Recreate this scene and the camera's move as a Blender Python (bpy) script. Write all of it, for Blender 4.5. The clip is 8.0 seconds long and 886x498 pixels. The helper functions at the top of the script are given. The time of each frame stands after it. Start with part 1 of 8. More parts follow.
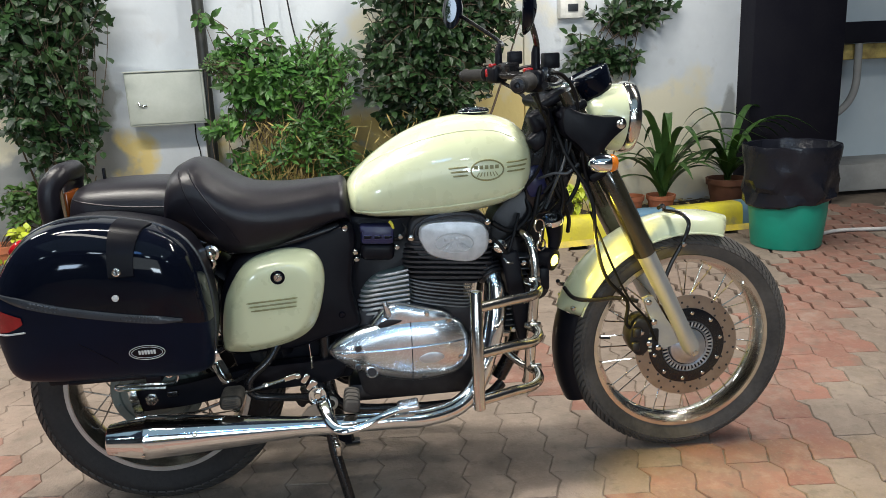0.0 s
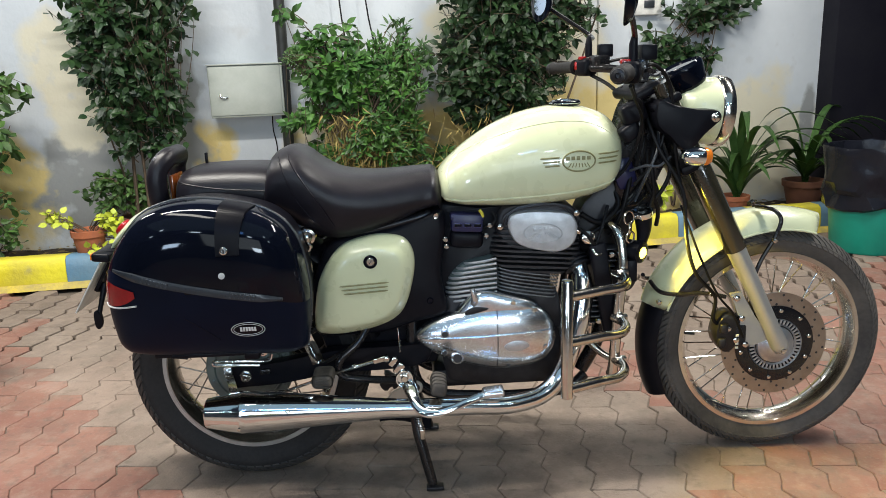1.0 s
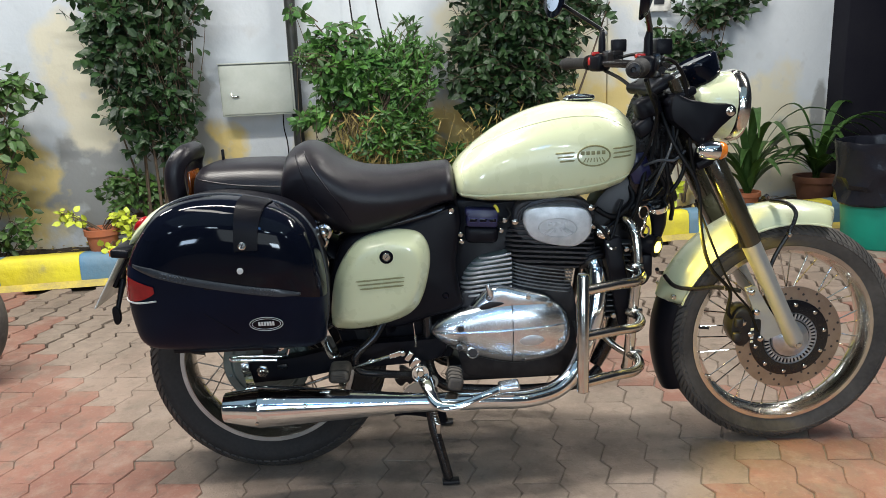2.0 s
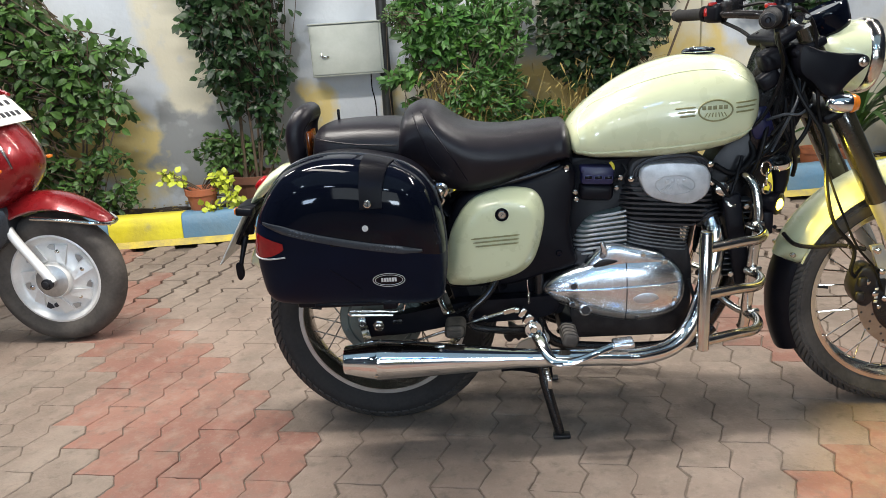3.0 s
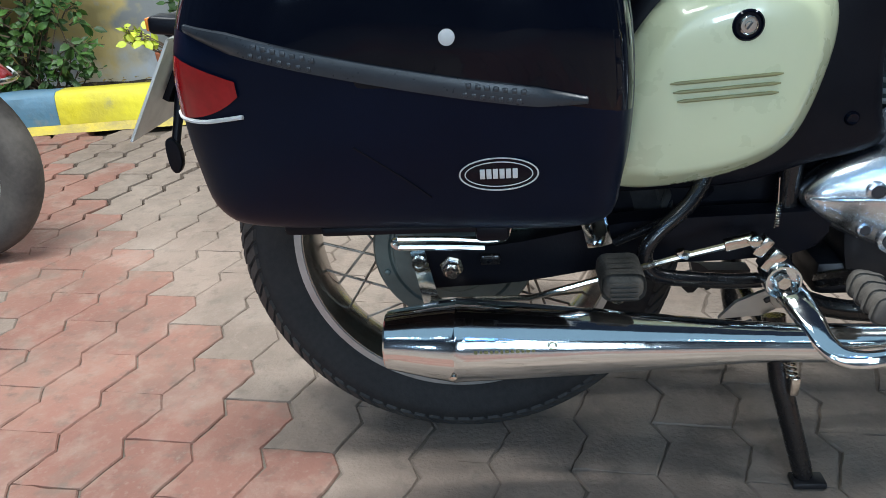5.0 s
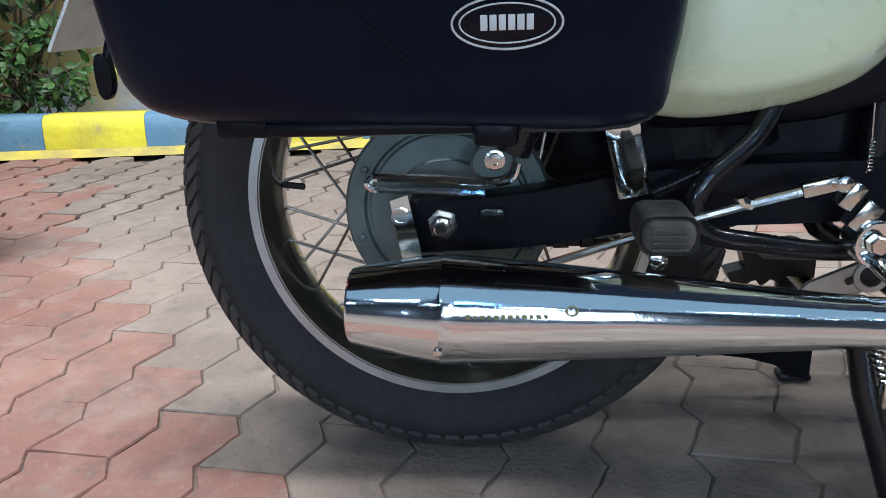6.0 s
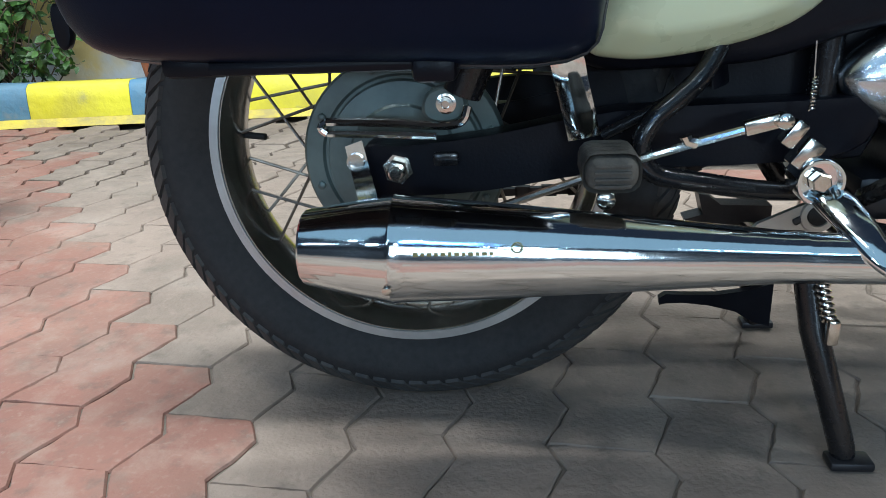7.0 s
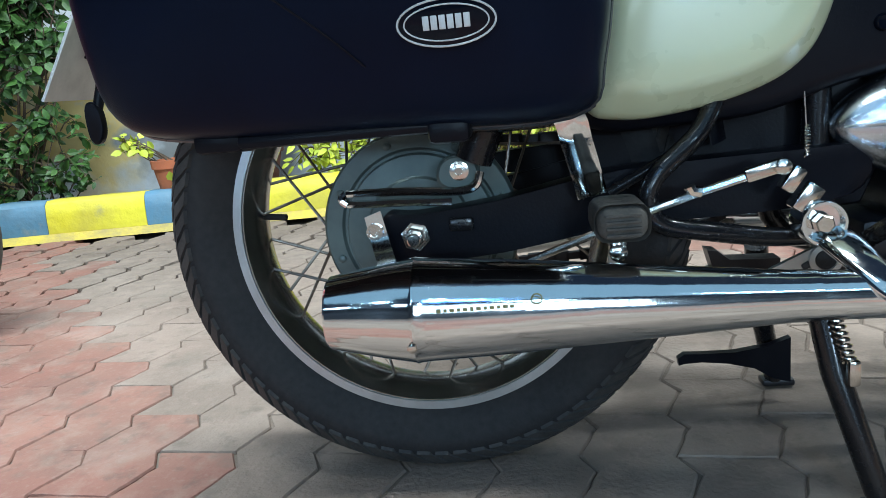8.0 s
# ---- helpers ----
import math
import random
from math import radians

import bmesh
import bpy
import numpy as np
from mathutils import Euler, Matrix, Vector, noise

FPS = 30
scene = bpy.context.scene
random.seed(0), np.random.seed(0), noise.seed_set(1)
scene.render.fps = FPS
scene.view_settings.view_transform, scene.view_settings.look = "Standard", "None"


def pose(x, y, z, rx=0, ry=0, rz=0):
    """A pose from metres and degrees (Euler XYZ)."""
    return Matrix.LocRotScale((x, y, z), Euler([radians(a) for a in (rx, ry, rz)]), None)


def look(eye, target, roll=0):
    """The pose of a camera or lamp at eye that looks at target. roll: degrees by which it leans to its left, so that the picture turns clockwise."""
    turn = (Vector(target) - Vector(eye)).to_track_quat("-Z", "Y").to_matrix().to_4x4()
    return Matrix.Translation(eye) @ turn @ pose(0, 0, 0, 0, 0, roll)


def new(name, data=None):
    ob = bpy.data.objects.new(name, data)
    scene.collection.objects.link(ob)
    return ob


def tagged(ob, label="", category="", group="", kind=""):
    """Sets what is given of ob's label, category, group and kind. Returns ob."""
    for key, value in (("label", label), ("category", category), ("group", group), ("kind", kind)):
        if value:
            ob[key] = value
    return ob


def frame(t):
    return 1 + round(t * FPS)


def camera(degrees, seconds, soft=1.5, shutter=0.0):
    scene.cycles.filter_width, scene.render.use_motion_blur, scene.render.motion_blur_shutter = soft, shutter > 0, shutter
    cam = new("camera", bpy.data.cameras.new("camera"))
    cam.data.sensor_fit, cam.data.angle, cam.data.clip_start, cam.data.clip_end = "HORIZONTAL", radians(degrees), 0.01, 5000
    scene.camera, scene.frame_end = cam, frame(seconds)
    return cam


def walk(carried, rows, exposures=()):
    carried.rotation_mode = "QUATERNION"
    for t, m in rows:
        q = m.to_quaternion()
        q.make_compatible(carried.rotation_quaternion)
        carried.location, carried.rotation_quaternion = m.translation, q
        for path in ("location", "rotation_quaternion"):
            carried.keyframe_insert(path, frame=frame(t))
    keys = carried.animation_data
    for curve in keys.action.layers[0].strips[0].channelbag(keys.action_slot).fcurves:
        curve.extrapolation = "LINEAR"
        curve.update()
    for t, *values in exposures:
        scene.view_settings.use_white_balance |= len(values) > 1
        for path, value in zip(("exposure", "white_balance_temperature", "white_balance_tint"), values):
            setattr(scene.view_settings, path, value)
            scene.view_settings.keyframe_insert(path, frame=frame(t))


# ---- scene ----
cam = camera(60.8, 8.0, soft=0.8)
PATH = [
    (0, (0.528, -1.87, 1.072), (0.742, 0.059, 0.591), -2.6),
    (0.5, (0.494, -1.879, 1.058), (0.658, 0.055, 0.576), -2.2),
    (1, (0.441, -1.894, 1.057), (0.512, 0.046, 0.579), -2.1),
    (2.3, (0.407, -1.915, 1.043), (0.445, 0.026, 0.561), -2.7),
    (2.5, (0.387, -1.924, 1.027), (0.346, 0.005, 0.503), -3.0),
    (3, (0.307, -1.923, 1.058), (0.174, -0.012, 0.483), -3.9),
    (3.5, (0.282, -1.761, 1.058), (-0.042, 0.108, 0.423), -8.5),
    (4, (0.28, -1.498, 1.02), (-0.084, 0.333, 0.304), -8.6),
    (4.5, (0.15, -1.208, 0.91), (-0.121, 0.604, 0.108), -5.7),
    (4.7, (0.105, -1.11, 0.844), (-0.102, 0.685, -0.013), -4.8),
    (5.8, (0.072, -0.840, 0.540), (-0.133, 1.044, -0.098), -2.6),
    (6, (0.079, -0.841, 0.527), (-0.127, 1.048, -0.097), -2.0),
    (6.5, (0.091, -0.846, 0.512), (-0.166, 1.016, -0.173), -3.0),
    (7, (0.124, -0.859, 0.501), (-0.078, 1.008, -0.189), -2.5),
    (7.5, (0.125, -0.873, 0.475), (-0.096, 0.985, -0.231), -3.1),
    (8, (0.114, -0.895, 0.470), (-0.099, 1.047, 0.041), -5.5),
]
# the picture turns a little cooler as the camera comes close
EXPOSURE = [(0, 0.20, 6800, 8), (1.5, 0.21, 6750, 8), (2.5, 0.23, 6700, 8), (3, 0.25, 6750, 10), (4, 0.32, 6450, 4), (4.5, 0.36, 6200, 3), (6, 0.42, 5750, 7), (6.5, 0.45, 5820, 3), (7, 0.48, 5760, 1), (8, 0.52, 5580, -1)]
walk(cam, [(t, look(eye, target, roll)) for t, eye, target, roll in PATH], EXPOSURE)

# night yard: dim sky, overhead tube lamps, canopy lamps and added fill behind the viewer
world = bpy.data.worlds.new("night_sky")
scene.world = world
world.use_nodes = True
world.node_tree.nodes["Background"].inputs[0].default_value = (0.10, 0.14, 0.24, 1)
world.node_tree.nodes["Background"].inputs[1].default_value = 0.12


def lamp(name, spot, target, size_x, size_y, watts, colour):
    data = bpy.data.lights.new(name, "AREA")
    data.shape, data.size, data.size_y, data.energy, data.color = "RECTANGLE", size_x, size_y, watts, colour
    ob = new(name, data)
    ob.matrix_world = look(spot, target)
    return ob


lamp("tube_light", (-0.80, 0.02, 3.1), (-0.80, 0.02, 0), 1.6, 0.12, 108, (1.0, 0.975, 0.94))
lamp("tube_light", (-0.75, -0.95, 3.1), (-0.70, -0.90, 0), 1.6, 0.30, 28, (1.0, 0.975, 0.94))
# the next four tubes are unseen, added to brighten wall, plants and paving
lamp("tube_light", (1.20, 1.60, 3.1), (1.20, 2.70, 0.5), 1.5, 0.05, 22, (1.0, 0.975, 0.94))
lamp("tube_light", (2.2, 1.75, 3.1), (2.2, 2.90, 0.5), 1.2, 0.06, 21, (1.0, 0.97, 0.93))
lamp("tube_light", (-2.6, 1.55, 3.0), (-2.5, 1.75, 0), 1.2, 0.10, 38, (0.97, 0.98, 1.0))
lamp("tube_light", (2.55, 0.05, 3.1), (2.0, -0.4, 0), 1.4, 0.12, 82, (0.99, 0.98, 0.97))
lamp("canopy_light", (0.5, -5.4, 1.85), (0.4, 0.5, 0.8), 3.2, 1.5, 30, (0.80, 0.92, 1.0))
# unseen glowing panel, added as a bluish band for chrome to reflect
lamp("soffit_fill", (0.3, -2.9, 3.05), (0.3, -2.8, 0), 6.0, 3.2, 22, (0.52, 0.78, 1.0))
# small cold lamps under the canopy opposite
for x, y, wide, watts in ((-3.6, -4.6, 0.30, 9), (-2.2, -3.4, 0.16, 6), (-1.2, -5.0, 0.34, 13), (0.1, -3.6, 0.14, 5), (1.1, -4.8, 0.34, 14), (2.3, -3.5, 0.16, 6), (3.6, -4.7, 0.30, 9)):
    lamp("canopy_lamp", (x, y, 2.75), (x * 0.5, 0, 0.5), wide, 0.12, watts * 0.40, (0.66, 0.84, 1.0))
# unseen blue source, placed for the blue glint on the silencer
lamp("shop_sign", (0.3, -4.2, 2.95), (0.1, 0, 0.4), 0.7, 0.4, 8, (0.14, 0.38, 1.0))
# unseen cold fill, added to brighten the motorcycle's near side
lamp("front_fill", (-2.4, -6.45, 1.25), (-1.0, 0, 0.8), 1.1, 0.45, 50, (0.56, 0.74, 1.0))
lamp("front_fill", (1.6, -6.45, 1.25), (0.6, 0, 0.8), 1.3, 0.45, 72, (0.68, 0.83, 1.0))


# ---- materials ----
def surf(name, colour, other=None, scale=8.0, rough=0.5, rough_by=0.1, metal=0.0, bump=0.0, bump_scale=60.0, coat=0.0,
         fine=0.25, random_by=0.0, transmission=0.0, emit=None, emit_power=0.0, detail=5.0, gloss=0.5):
    """A principled surface: two-scale noise in colour and roughness, fine relief, in metres of the world."""
    m = bpy.data.materials.new(name)
    m.use_nodes = True
    nt = m.node_tree
    b = nt.nodes["Principled BSDF"]
    pos = nt.nodes.new("ShaderNodeNewGeometry").outputs["Position"]

    def noise_at(s, d=detail):
        n = nt.nodes.new("ShaderNodeTexNoise")
        n.inputs["Scale"].default_value, n.inputs["Detail"].default_value = s, d
        nt.links.new(pos, n.inputs["Vector"])
        return n.outputs["Fac"]

    big, small = noise_at(scale), noise_at(scale * 9)
    mix = nt.nodes.new("ShaderNodeMath")
    mix.operation = "MULTIPLY_ADD"
    mix.inputs[1].default_value = fine
    nt.links.new(small, mix.inputs[0])
    nt.links.new(big, mix.inputs[2])
    ramp = nt.nodes.new("ShaderNodeValToRGB")
    ramp.color_ramp.elements[0].position, ramp.color_ramp.elements[1].position = 0.35 + fine * 0.4, 0.65 + fine * 0.6
    other = other or tuple(c * 0.82 for c in colour)
    ramp.color_ramp.elements[0].color, ramp.color_ramp.elements[1].color = (*other, 1), (*colour, 1)
    nt.links.new(mix.outputs[0], ramp.inputs[0])
    last = ramp.outputs[0]
    if random_by:
        info = nt.nodes.new("ShaderNodeObjectInfo").outputs["Random"]
        isl = nt.nodes.new("ShaderNodeNewGeometry").outputs["Random Per Island"]
        add = nt.nodes.new("ShaderNodeMath")
        add.operation = "ADD"
        nt.links.new(info, add.inputs[0])
        nt.links.new(isl, add.inputs[1])
        fr = nt.nodes.new("ShaderNodeMath")
        fr.operation = "FRACT"
        nt.links.new(add.outputs[0], fr.inputs[0])
        mr = nt.nodes.new("ShaderNodeMapRange")
        mr.inputs["To Min"].default_value, mr.inputs["To Max"].default_value = 1 - random_by, 1 + random_by
        nt.links.new(fr.outputs[0], mr.inputs["Value"])
        hsv = nt.nodes.new("ShaderNodeHueSaturation")
        nt.links.new(mr.outputs[0], hsv.inputs["Value"])
        nt.links.new(last, hsv.inputs["Color"])
        last = hsv.outputs[0]
    nt.links.new(last, b.inputs["Base Color"])
    rr = nt.nodes.new("ShaderNodeMapRange")
    rr.inputs["To Min"].default_value, rr.inputs["To Max"].default_value = max(0.02, rough - rough_by), min(1, rough + rough_by)
    nt.links.new(small, rr.inputs["Value"])
    nt.links.new(rr.outputs[0], b.inputs["Roughness"])
    b.inputs["Metallic"].default_value = metal
    b.inputs["Specular IOR Level"].default_value = gloss
    b.inputs["Coat Weight"].default_value = coat
    b.inputs["Coat Roughness"].default_value = 0.04
    b.inputs["Transmission Weight"].default_value = transmission
    if bump:
        bp = nt.nodes.new("ShaderNodeBump")
        bp.inputs["Strength"].default_value, bp.inputs["Distance"].default_value = 1.0, bump
        nt.links.new(noise_at(bump_scale, 6), bp.inputs["Height"])
        nt.links.new(bp.outputs[0], b.inputs["Normal"])
    if emit:
        b.inputs["Emission Color"].default_value = (*emit, 1)
        b.inputs["Emission Strength"].default_value = emit_power
    return m


CREAM = surf("cream_paint", (0.63, 0.66, 0.43), (0.595, 0.625, 0.40), 3, 0.28, 0.04, coat=1.0)
CREAM_DARK = surf("pinstripe", (0.23, 0.22, 0.095), None, 30, 0.4)
BLACK_GLOSS = surf("gloss_black_plastic", (0.003, 0.0042, 0.009), None, 12, 0.06, 0.03, coat=0.14, gloss=0.13)
LID_SATIN = surf("satin_lid_plastic", (0.003, 0.006, 0.017), (0.0025, 0.005, 0.014), 14, 0.34, 0.05, bump=0.00015, bump_scale=700, gloss=0.09)
BLACK_SATIN = surf("satin_black", (0.004, 0.0042, 0.007), (0.007, 0.007, 0.010), 20, 0.36, 0.1, bump=0.0002, bump_scale=300, gloss=0.13)
HASP_BLACK = surf("hasp_black", (0.004, 0.004, 0.007), (0.003, 0.003, 0.005), 20, 0.34, 0.05, gloss=0.10)
BLACK_PAINT = surf("black_frame_paint", (0.006, 0.006, 0.008), (0.012, 0.011, 0.011), 25, 0.25, 0.1, coat=0.3, gloss=0.3)
LEATHER = surf("black_leatherette", (0.0105, 0.0090, 0.0130), (0.0072, 0.0063, 0.0094), 30, 0.36, 0.06, bump=0.0004, bump_scale=420, gloss=0.31)
RUBBER = surf("tyre_rubber", (0.0065, 0.0065, 0.0075), (0.013, 0.012, 0.012), 14, 0.75, 0.12, bump=0.0006, bump_scale=260)
# lighter than the tyre: the lugs' lit edges are put into the colour
RUBBER_LIT = surf("lit_tread_rubber", (0.026, 0.025, 0.025), (0.048, 0.045, 0.042), 30, 0.7, 0.1)
RUBBER_DUSTY = surf("dusty_tyre_rubber", (0.050, 0.044, 0.040), (0.10, 0.088, 0.076), 10, 0.85, 0.1, bump=0.0006, bump_scale=200)
RUBBER_PEG = surf("dusty_peg_rubber", (0.034, 0.030, 0.026), (0.085, 0.074, 0.060), 40, 0.8, 0.1, bump=0.0008, bump_scale=200)
CHROME = surf("chrome", (0.83, 0.86, 0.87), (0.77, 0.80, 0.81), 18, 0.09, 0.04, metal=1.0, bump=0.0009, bump_scale=14)
STEEL = surf("polished_steel", (0.72, 0.69, 0.63), (0.60, 0.57, 0.52), 25, 0.16, 0.07, metal=1.0)
ALLOY = surf("polished_alloy", (0.74, 0.79, 0.84), (0.64, 0.69, 0.74), 22, 0.25, 0.06, metal=1.0, bump=0.00028, bump_scale=30)
RIM_GREY = surf("dull_rim_steel", (0.50, 0.53, 0.54), (0.40, 0.42, 0.43), 16, 0.36, 0.08, metal=0.8)
SPOKE_DULL = surf("dull_spoke_steel", (0.26, 0.23, 0.20), (0.16, 0.14, 0.12), 40, 0.40, 0.1, metal=0.9)
FIN_ALLOY = surf("bright_fin_alloy", (0.58, 0.60, 0.62), (0.42, 0.44, 0.46), 40, 0.40, 0.08, metal=0.55, bump=0.0003, bump_scale=500)
RIM_STEEL = surf("rim_steel", (0.50, 0.50, 0.48), (0.34, 0.33, 0.31), 18, 0.22, 0.07, metal=1.0)
FIN_GREY = surf("dull_fin_alloy", (0.20, 0.215, 0.23), (0.13, 0.14, 0.15), 40, 0.42, 0.08, metal=0.5, bump=0.0003, bump_scale=500)
FIN_BLACK = surf("black_fin_paint", (0.042, 0.042, 0.047), (0.026, 0.026, 0.030), 30, 0.34, 0.08, metal=0.3)
CAST = surf("cast_alloy", (0.56, 0.58, 0.60), (0.42, 0.44, 0.46), 40, 0.36, 0.08, metal=0.9, bump=0.0003, bump_scale=500)
SILVER_PAINT = surf("silver_paint", (0.50, 0.50, 0.47), (0.44, 0.44, 0.42), 15, 0.35, 0.06, metal=0.6)
HUB_GREY = surf("grey_hub_paint", (0.115, 0.150, 0.145), (0.080, 0.106, 0.104), 18, 0.42, 0.1, metal=0.4)
ENGINE_BLACK = surf("engine_black", (0.010, 0.010, 0.013), (0.022, 0.021, 0.024), 40, 0.4, 0.12, metal=0.3)
# black shroud with yellow reflections put into its base colour
SHROUD = surf("warm_shroud_tint", (0.030, 0.026, 0.016), (0.022, 0.019, 0.012), 15, 0.20, 0.05, coat=0.6)
STRIPE_GREY = surf("grey_moulded_band", (0.030, 0.035, 0.042), (0.020, 0.024, 0.030), 30, 0.30, 0.08, gloss=0.4)
BLUE_RIM = surf("blue_rim_plastic", (0.05, 0.058, 0.16), None, 20, 0.3, 0.08)
BLUE_BLACK = surf("blue_black_plastic", (0.012, 0.014, 0.060), None, 20, 0.35, 0.1)
DISC = surf("brake_disc_steel", (0.42, 0.36, 0.31), (0.33, 0.27, 0.23), 20, 0.32, 0.08, metal=1.0)
RED_PLASTIC = surf("red_plastic", (0.42, 0.01, 0.01), None, 20, 0.15, 0.05, coat=0.5)
RED_LENS = surf("red_lens", (0.30, 0.006, 0.010), (0.20, 0.004, 0.006), 25, 0.14, 0.04, coat=0.2, gloss=0.25)
AMBER_DULL = surf("dull_amber_lens", (0.30, 0.070, 0.012), None, 20, 0.25, 0.04, coat=0.4)
AMBER = surf("amber_lens", (0.85, 0.22, 0.02), None, 20, 0.12, 0.04, coat=0.8)
WHITE_LENS = surf("clear_lens", (0.82, 0.84, 0.86), (0.6, 0.62, 0.66), 60, 0.08, 0.04, metal=0.5, coat=0.8)
WHITE_STUD = surf("pale_stud", (0.62, 0.62, 0.60), None, 40, 0.4)
GREY_TRIM = surf("grey_trim", (0.034, 0.039, 0.046), (0.022, 0.026, 0.032), 30, 0.30, 0.08)
LAMP_YELLOW = surf("lit_yellow_lamp", (1.0, 0.85, 0.2), None, 20, 0.3, emit=(1.0, 0.76, 0.06), emit_power=12)
MIRROR = surf("mirror_glass", (0.55, 0.65, 0.8), (0.5, 0.6, 0.76), 5, 0.05, 0.02, metal=1.0)
PLATE = surf("plate_white", (0.70, 0.70, 0.66), (0.55, 0.55, 0.52), 30, 0.45)
INK = surf("dark_ink", (0.03, 0.03, 0.035), None, 40, 0.5)
CABLE = surf("cable_black", (0.006, 0.006, 0.007), None, 40, 0.45, gloss=0.2)
SCOOTER_RED = surf("scooter_red_paint", (0.21, 0.008, 0.011), (0.16, 0.006, 0.008), 4, 0.28, 0.05, metal=0.25, coat=0.7)
WHEEL_SILVER = surf("wheel_silver", (0.86, 0.86, 0.85), (0.70, 0.70, 0.68), 14, 0.34, 0.08, metal=0.25)
SOIL = surf("dark_soil", (0.050, 0.036, 0.024), (0.022, 0.017, 0.012), 12, 0.95, 0.04, bump=0.02, bump_scale=25)
TERRACOTTA = surf("terracotta", (0.48, 0.15, 0.06), (0.36, 0.12, 0.06), 9, 0.8, 0.1, bump=0.001, bump_scale=120)
KERB_YELLOW = surf("kerb_yellow_paint", (0.74, 0.66, 0.035), (0.58, 0.50, 0.06), 7, 0.62, 0.1, bump=0.004, bump_scale=30)
KERB_BLUE = surf("kerb_blue_paint", (0.10, 0.23, 0.36), (0.14, 0.24, 0.32), 7, 0.62, 0.1, bump=0.004, bump_scale=30)
KERB_BASE = surf("kerb_base_concrete", (0.64, 0.50, 0.06), (0.36, 0.29, 0.11), 9, 0.85, 0.1, bump=0.006, bump_scale=30)
PAVER_GREY = surf("paver_grey", (0.262, 0.212, 0.174), (0.178, 0.142, 0.116), 2.6, 0.82, 0.1, bump=0.0024, bump_scale=130, random_by=0.08, gloss=0.15)
PAVER_RED = surf("paver_red", (0.275, 0.140, 0.108), (0.215, 0.110, 0.086), 2.6, 0.82, 0.1, bump=0.0016, bump_scale=110, random_by=0.10, gloss=0.15)
SAND = surf("joint_sand", (0.185, 0.147, 0.116), (0.095, 0.075, 0.058), 2.8, 0.95, 0.04, bump=0.004, bump_scale=90)
BIN_TEAL = surf("teal_plastic", (0.002, 0.27, 0.19), (0.004, 0.23, 0.165), 8, 0.42, 0.08)
BAG = surf("black_bag", (0.008, 0.009, 0.014), (0.011, 0.012, 0.018), 9, 0.24, 0.08, bump=0.004, bump_scale=22, gloss=0.3)
POST_DARK = surf("dark_post_paint", (0.0065, 0.0065, 0.012), (0.010, 0.010, 0.015), 5, 0.55, 0.12, gloss=0.18)
BOX_GREY = surf("grey_box_paint", (0.44, 0.47, 0.43), (0.36, 0.39, 0.35), 8, 0.45, 0.1)
POLE_DARK = surf("dark_pole", (0.025, 0.027, 0.025), None, 20, 0.5)
LEAF_DARK = surf("ficus_leaf", (0.026, 0.060, 0.018), (0.012, 0.032, 0.012), 9, 0.42, 0.1, random_by=0.5, gloss=0.38)
LEAF_MID = surf("shrub_leaf", (0.066, 0.165, 0.027), (0.030, 0.095, 0.020), 9, 0.45, 0.1, random_by=0.55)
LEAF_LOW = surf("bush_leaf", (0.066, 0.145, 0.026), (0.030, 0.072, 0.016), 9, 0.50, 0.1, random_by=0.5)
LEAF_LIME = surf("lime_leaf", (0.50, 0.56, 0.04), (0.38, 0.46, 0.05), 15, 0.5, 0.1, random_by=0.2)
LEAF_STRAP = surf("strap_leaf", (0.085, 0.180, 0.045), (0.05, 0.12, 0.032), 12, 0.38, 0.1, random_by=0.3)
STRAW = surf("dry_stem", (0.40, 0.31, 0.10), (0.20, 0.145, 0.05), 20, 0.8, 0.1, random_by=0.55)
BARK = surf("bark", (0.12, 0.085, 0.055), (0.07, 0.05, 0.035), 30, 0.9, 0.1, bump=0.002, bump_scale=120)
HOSE_WHITE = surf("pale_hose", (0.62, 0.60, 0.58), None, 20, 0.5)
# dark mottling put in to vary what chrome reflects of unseen walls
BACK_WALL = surf("unseen_wall_tone", (0.20, 0.23, 0.28), (0.05, 0.06, 0.08), 0.9, 0.8, 0.1)
FAR_PAINT = surf("pale_blue_wall_paint", (0.66, 0.74, 0.78), (0.58, 0.66, 0.70), 1.5, 0.8, 0.1)
LEDGE = surf("grey_ledge", (0.34, 0.34, 0.33), (0.26, 0.26, 0.25), 6, 0.8, 0.1, bump=0.001)


def weather(m, scale, lo, hi, colour, most):
    """Dirt with an outline of its own over a surface: noise patches at world size."""
    nt = m.node_tree
    b = nt.nodes["Principled BSDF"]
    under = b.inputs["Base Color"].links[0].from_socket
    pos = nt.nodes.new("ShaderNodeNewGeometry").outputs["Position"]
    n = nt.nodes.new("ShaderNodeTexNoise")
    n.inputs["Scale"].default_value, n.inputs["Detail"].default_value, n.inputs["Roughness"].default_value = scale, 9.0, 0.62
    nt.links.new(pos, n.inputs["Vector"])
    cut = nt.nodes.new("ShaderNodeMapRange")
    cut.inputs["From Min"].default_value, cut.inputs["From Max"].default_value, cut.inputs["To Max"].default_value = lo, hi, most
    nt.links.new(n.outputs["Fac"], cut.inputs["Value"])
    mix = nt.nodes.new("ShaderNodeMix")
    mix.data_type = "RGBA"
    nt.links.new(cut.outputs[0], mix.inputs[0])
    nt.links.new(under, mix.inputs[6])
    mix.inputs[7].default_value = (*colour, 1)
    nt.links.new(mix.outputs[2], b.inputs["Base Color"])


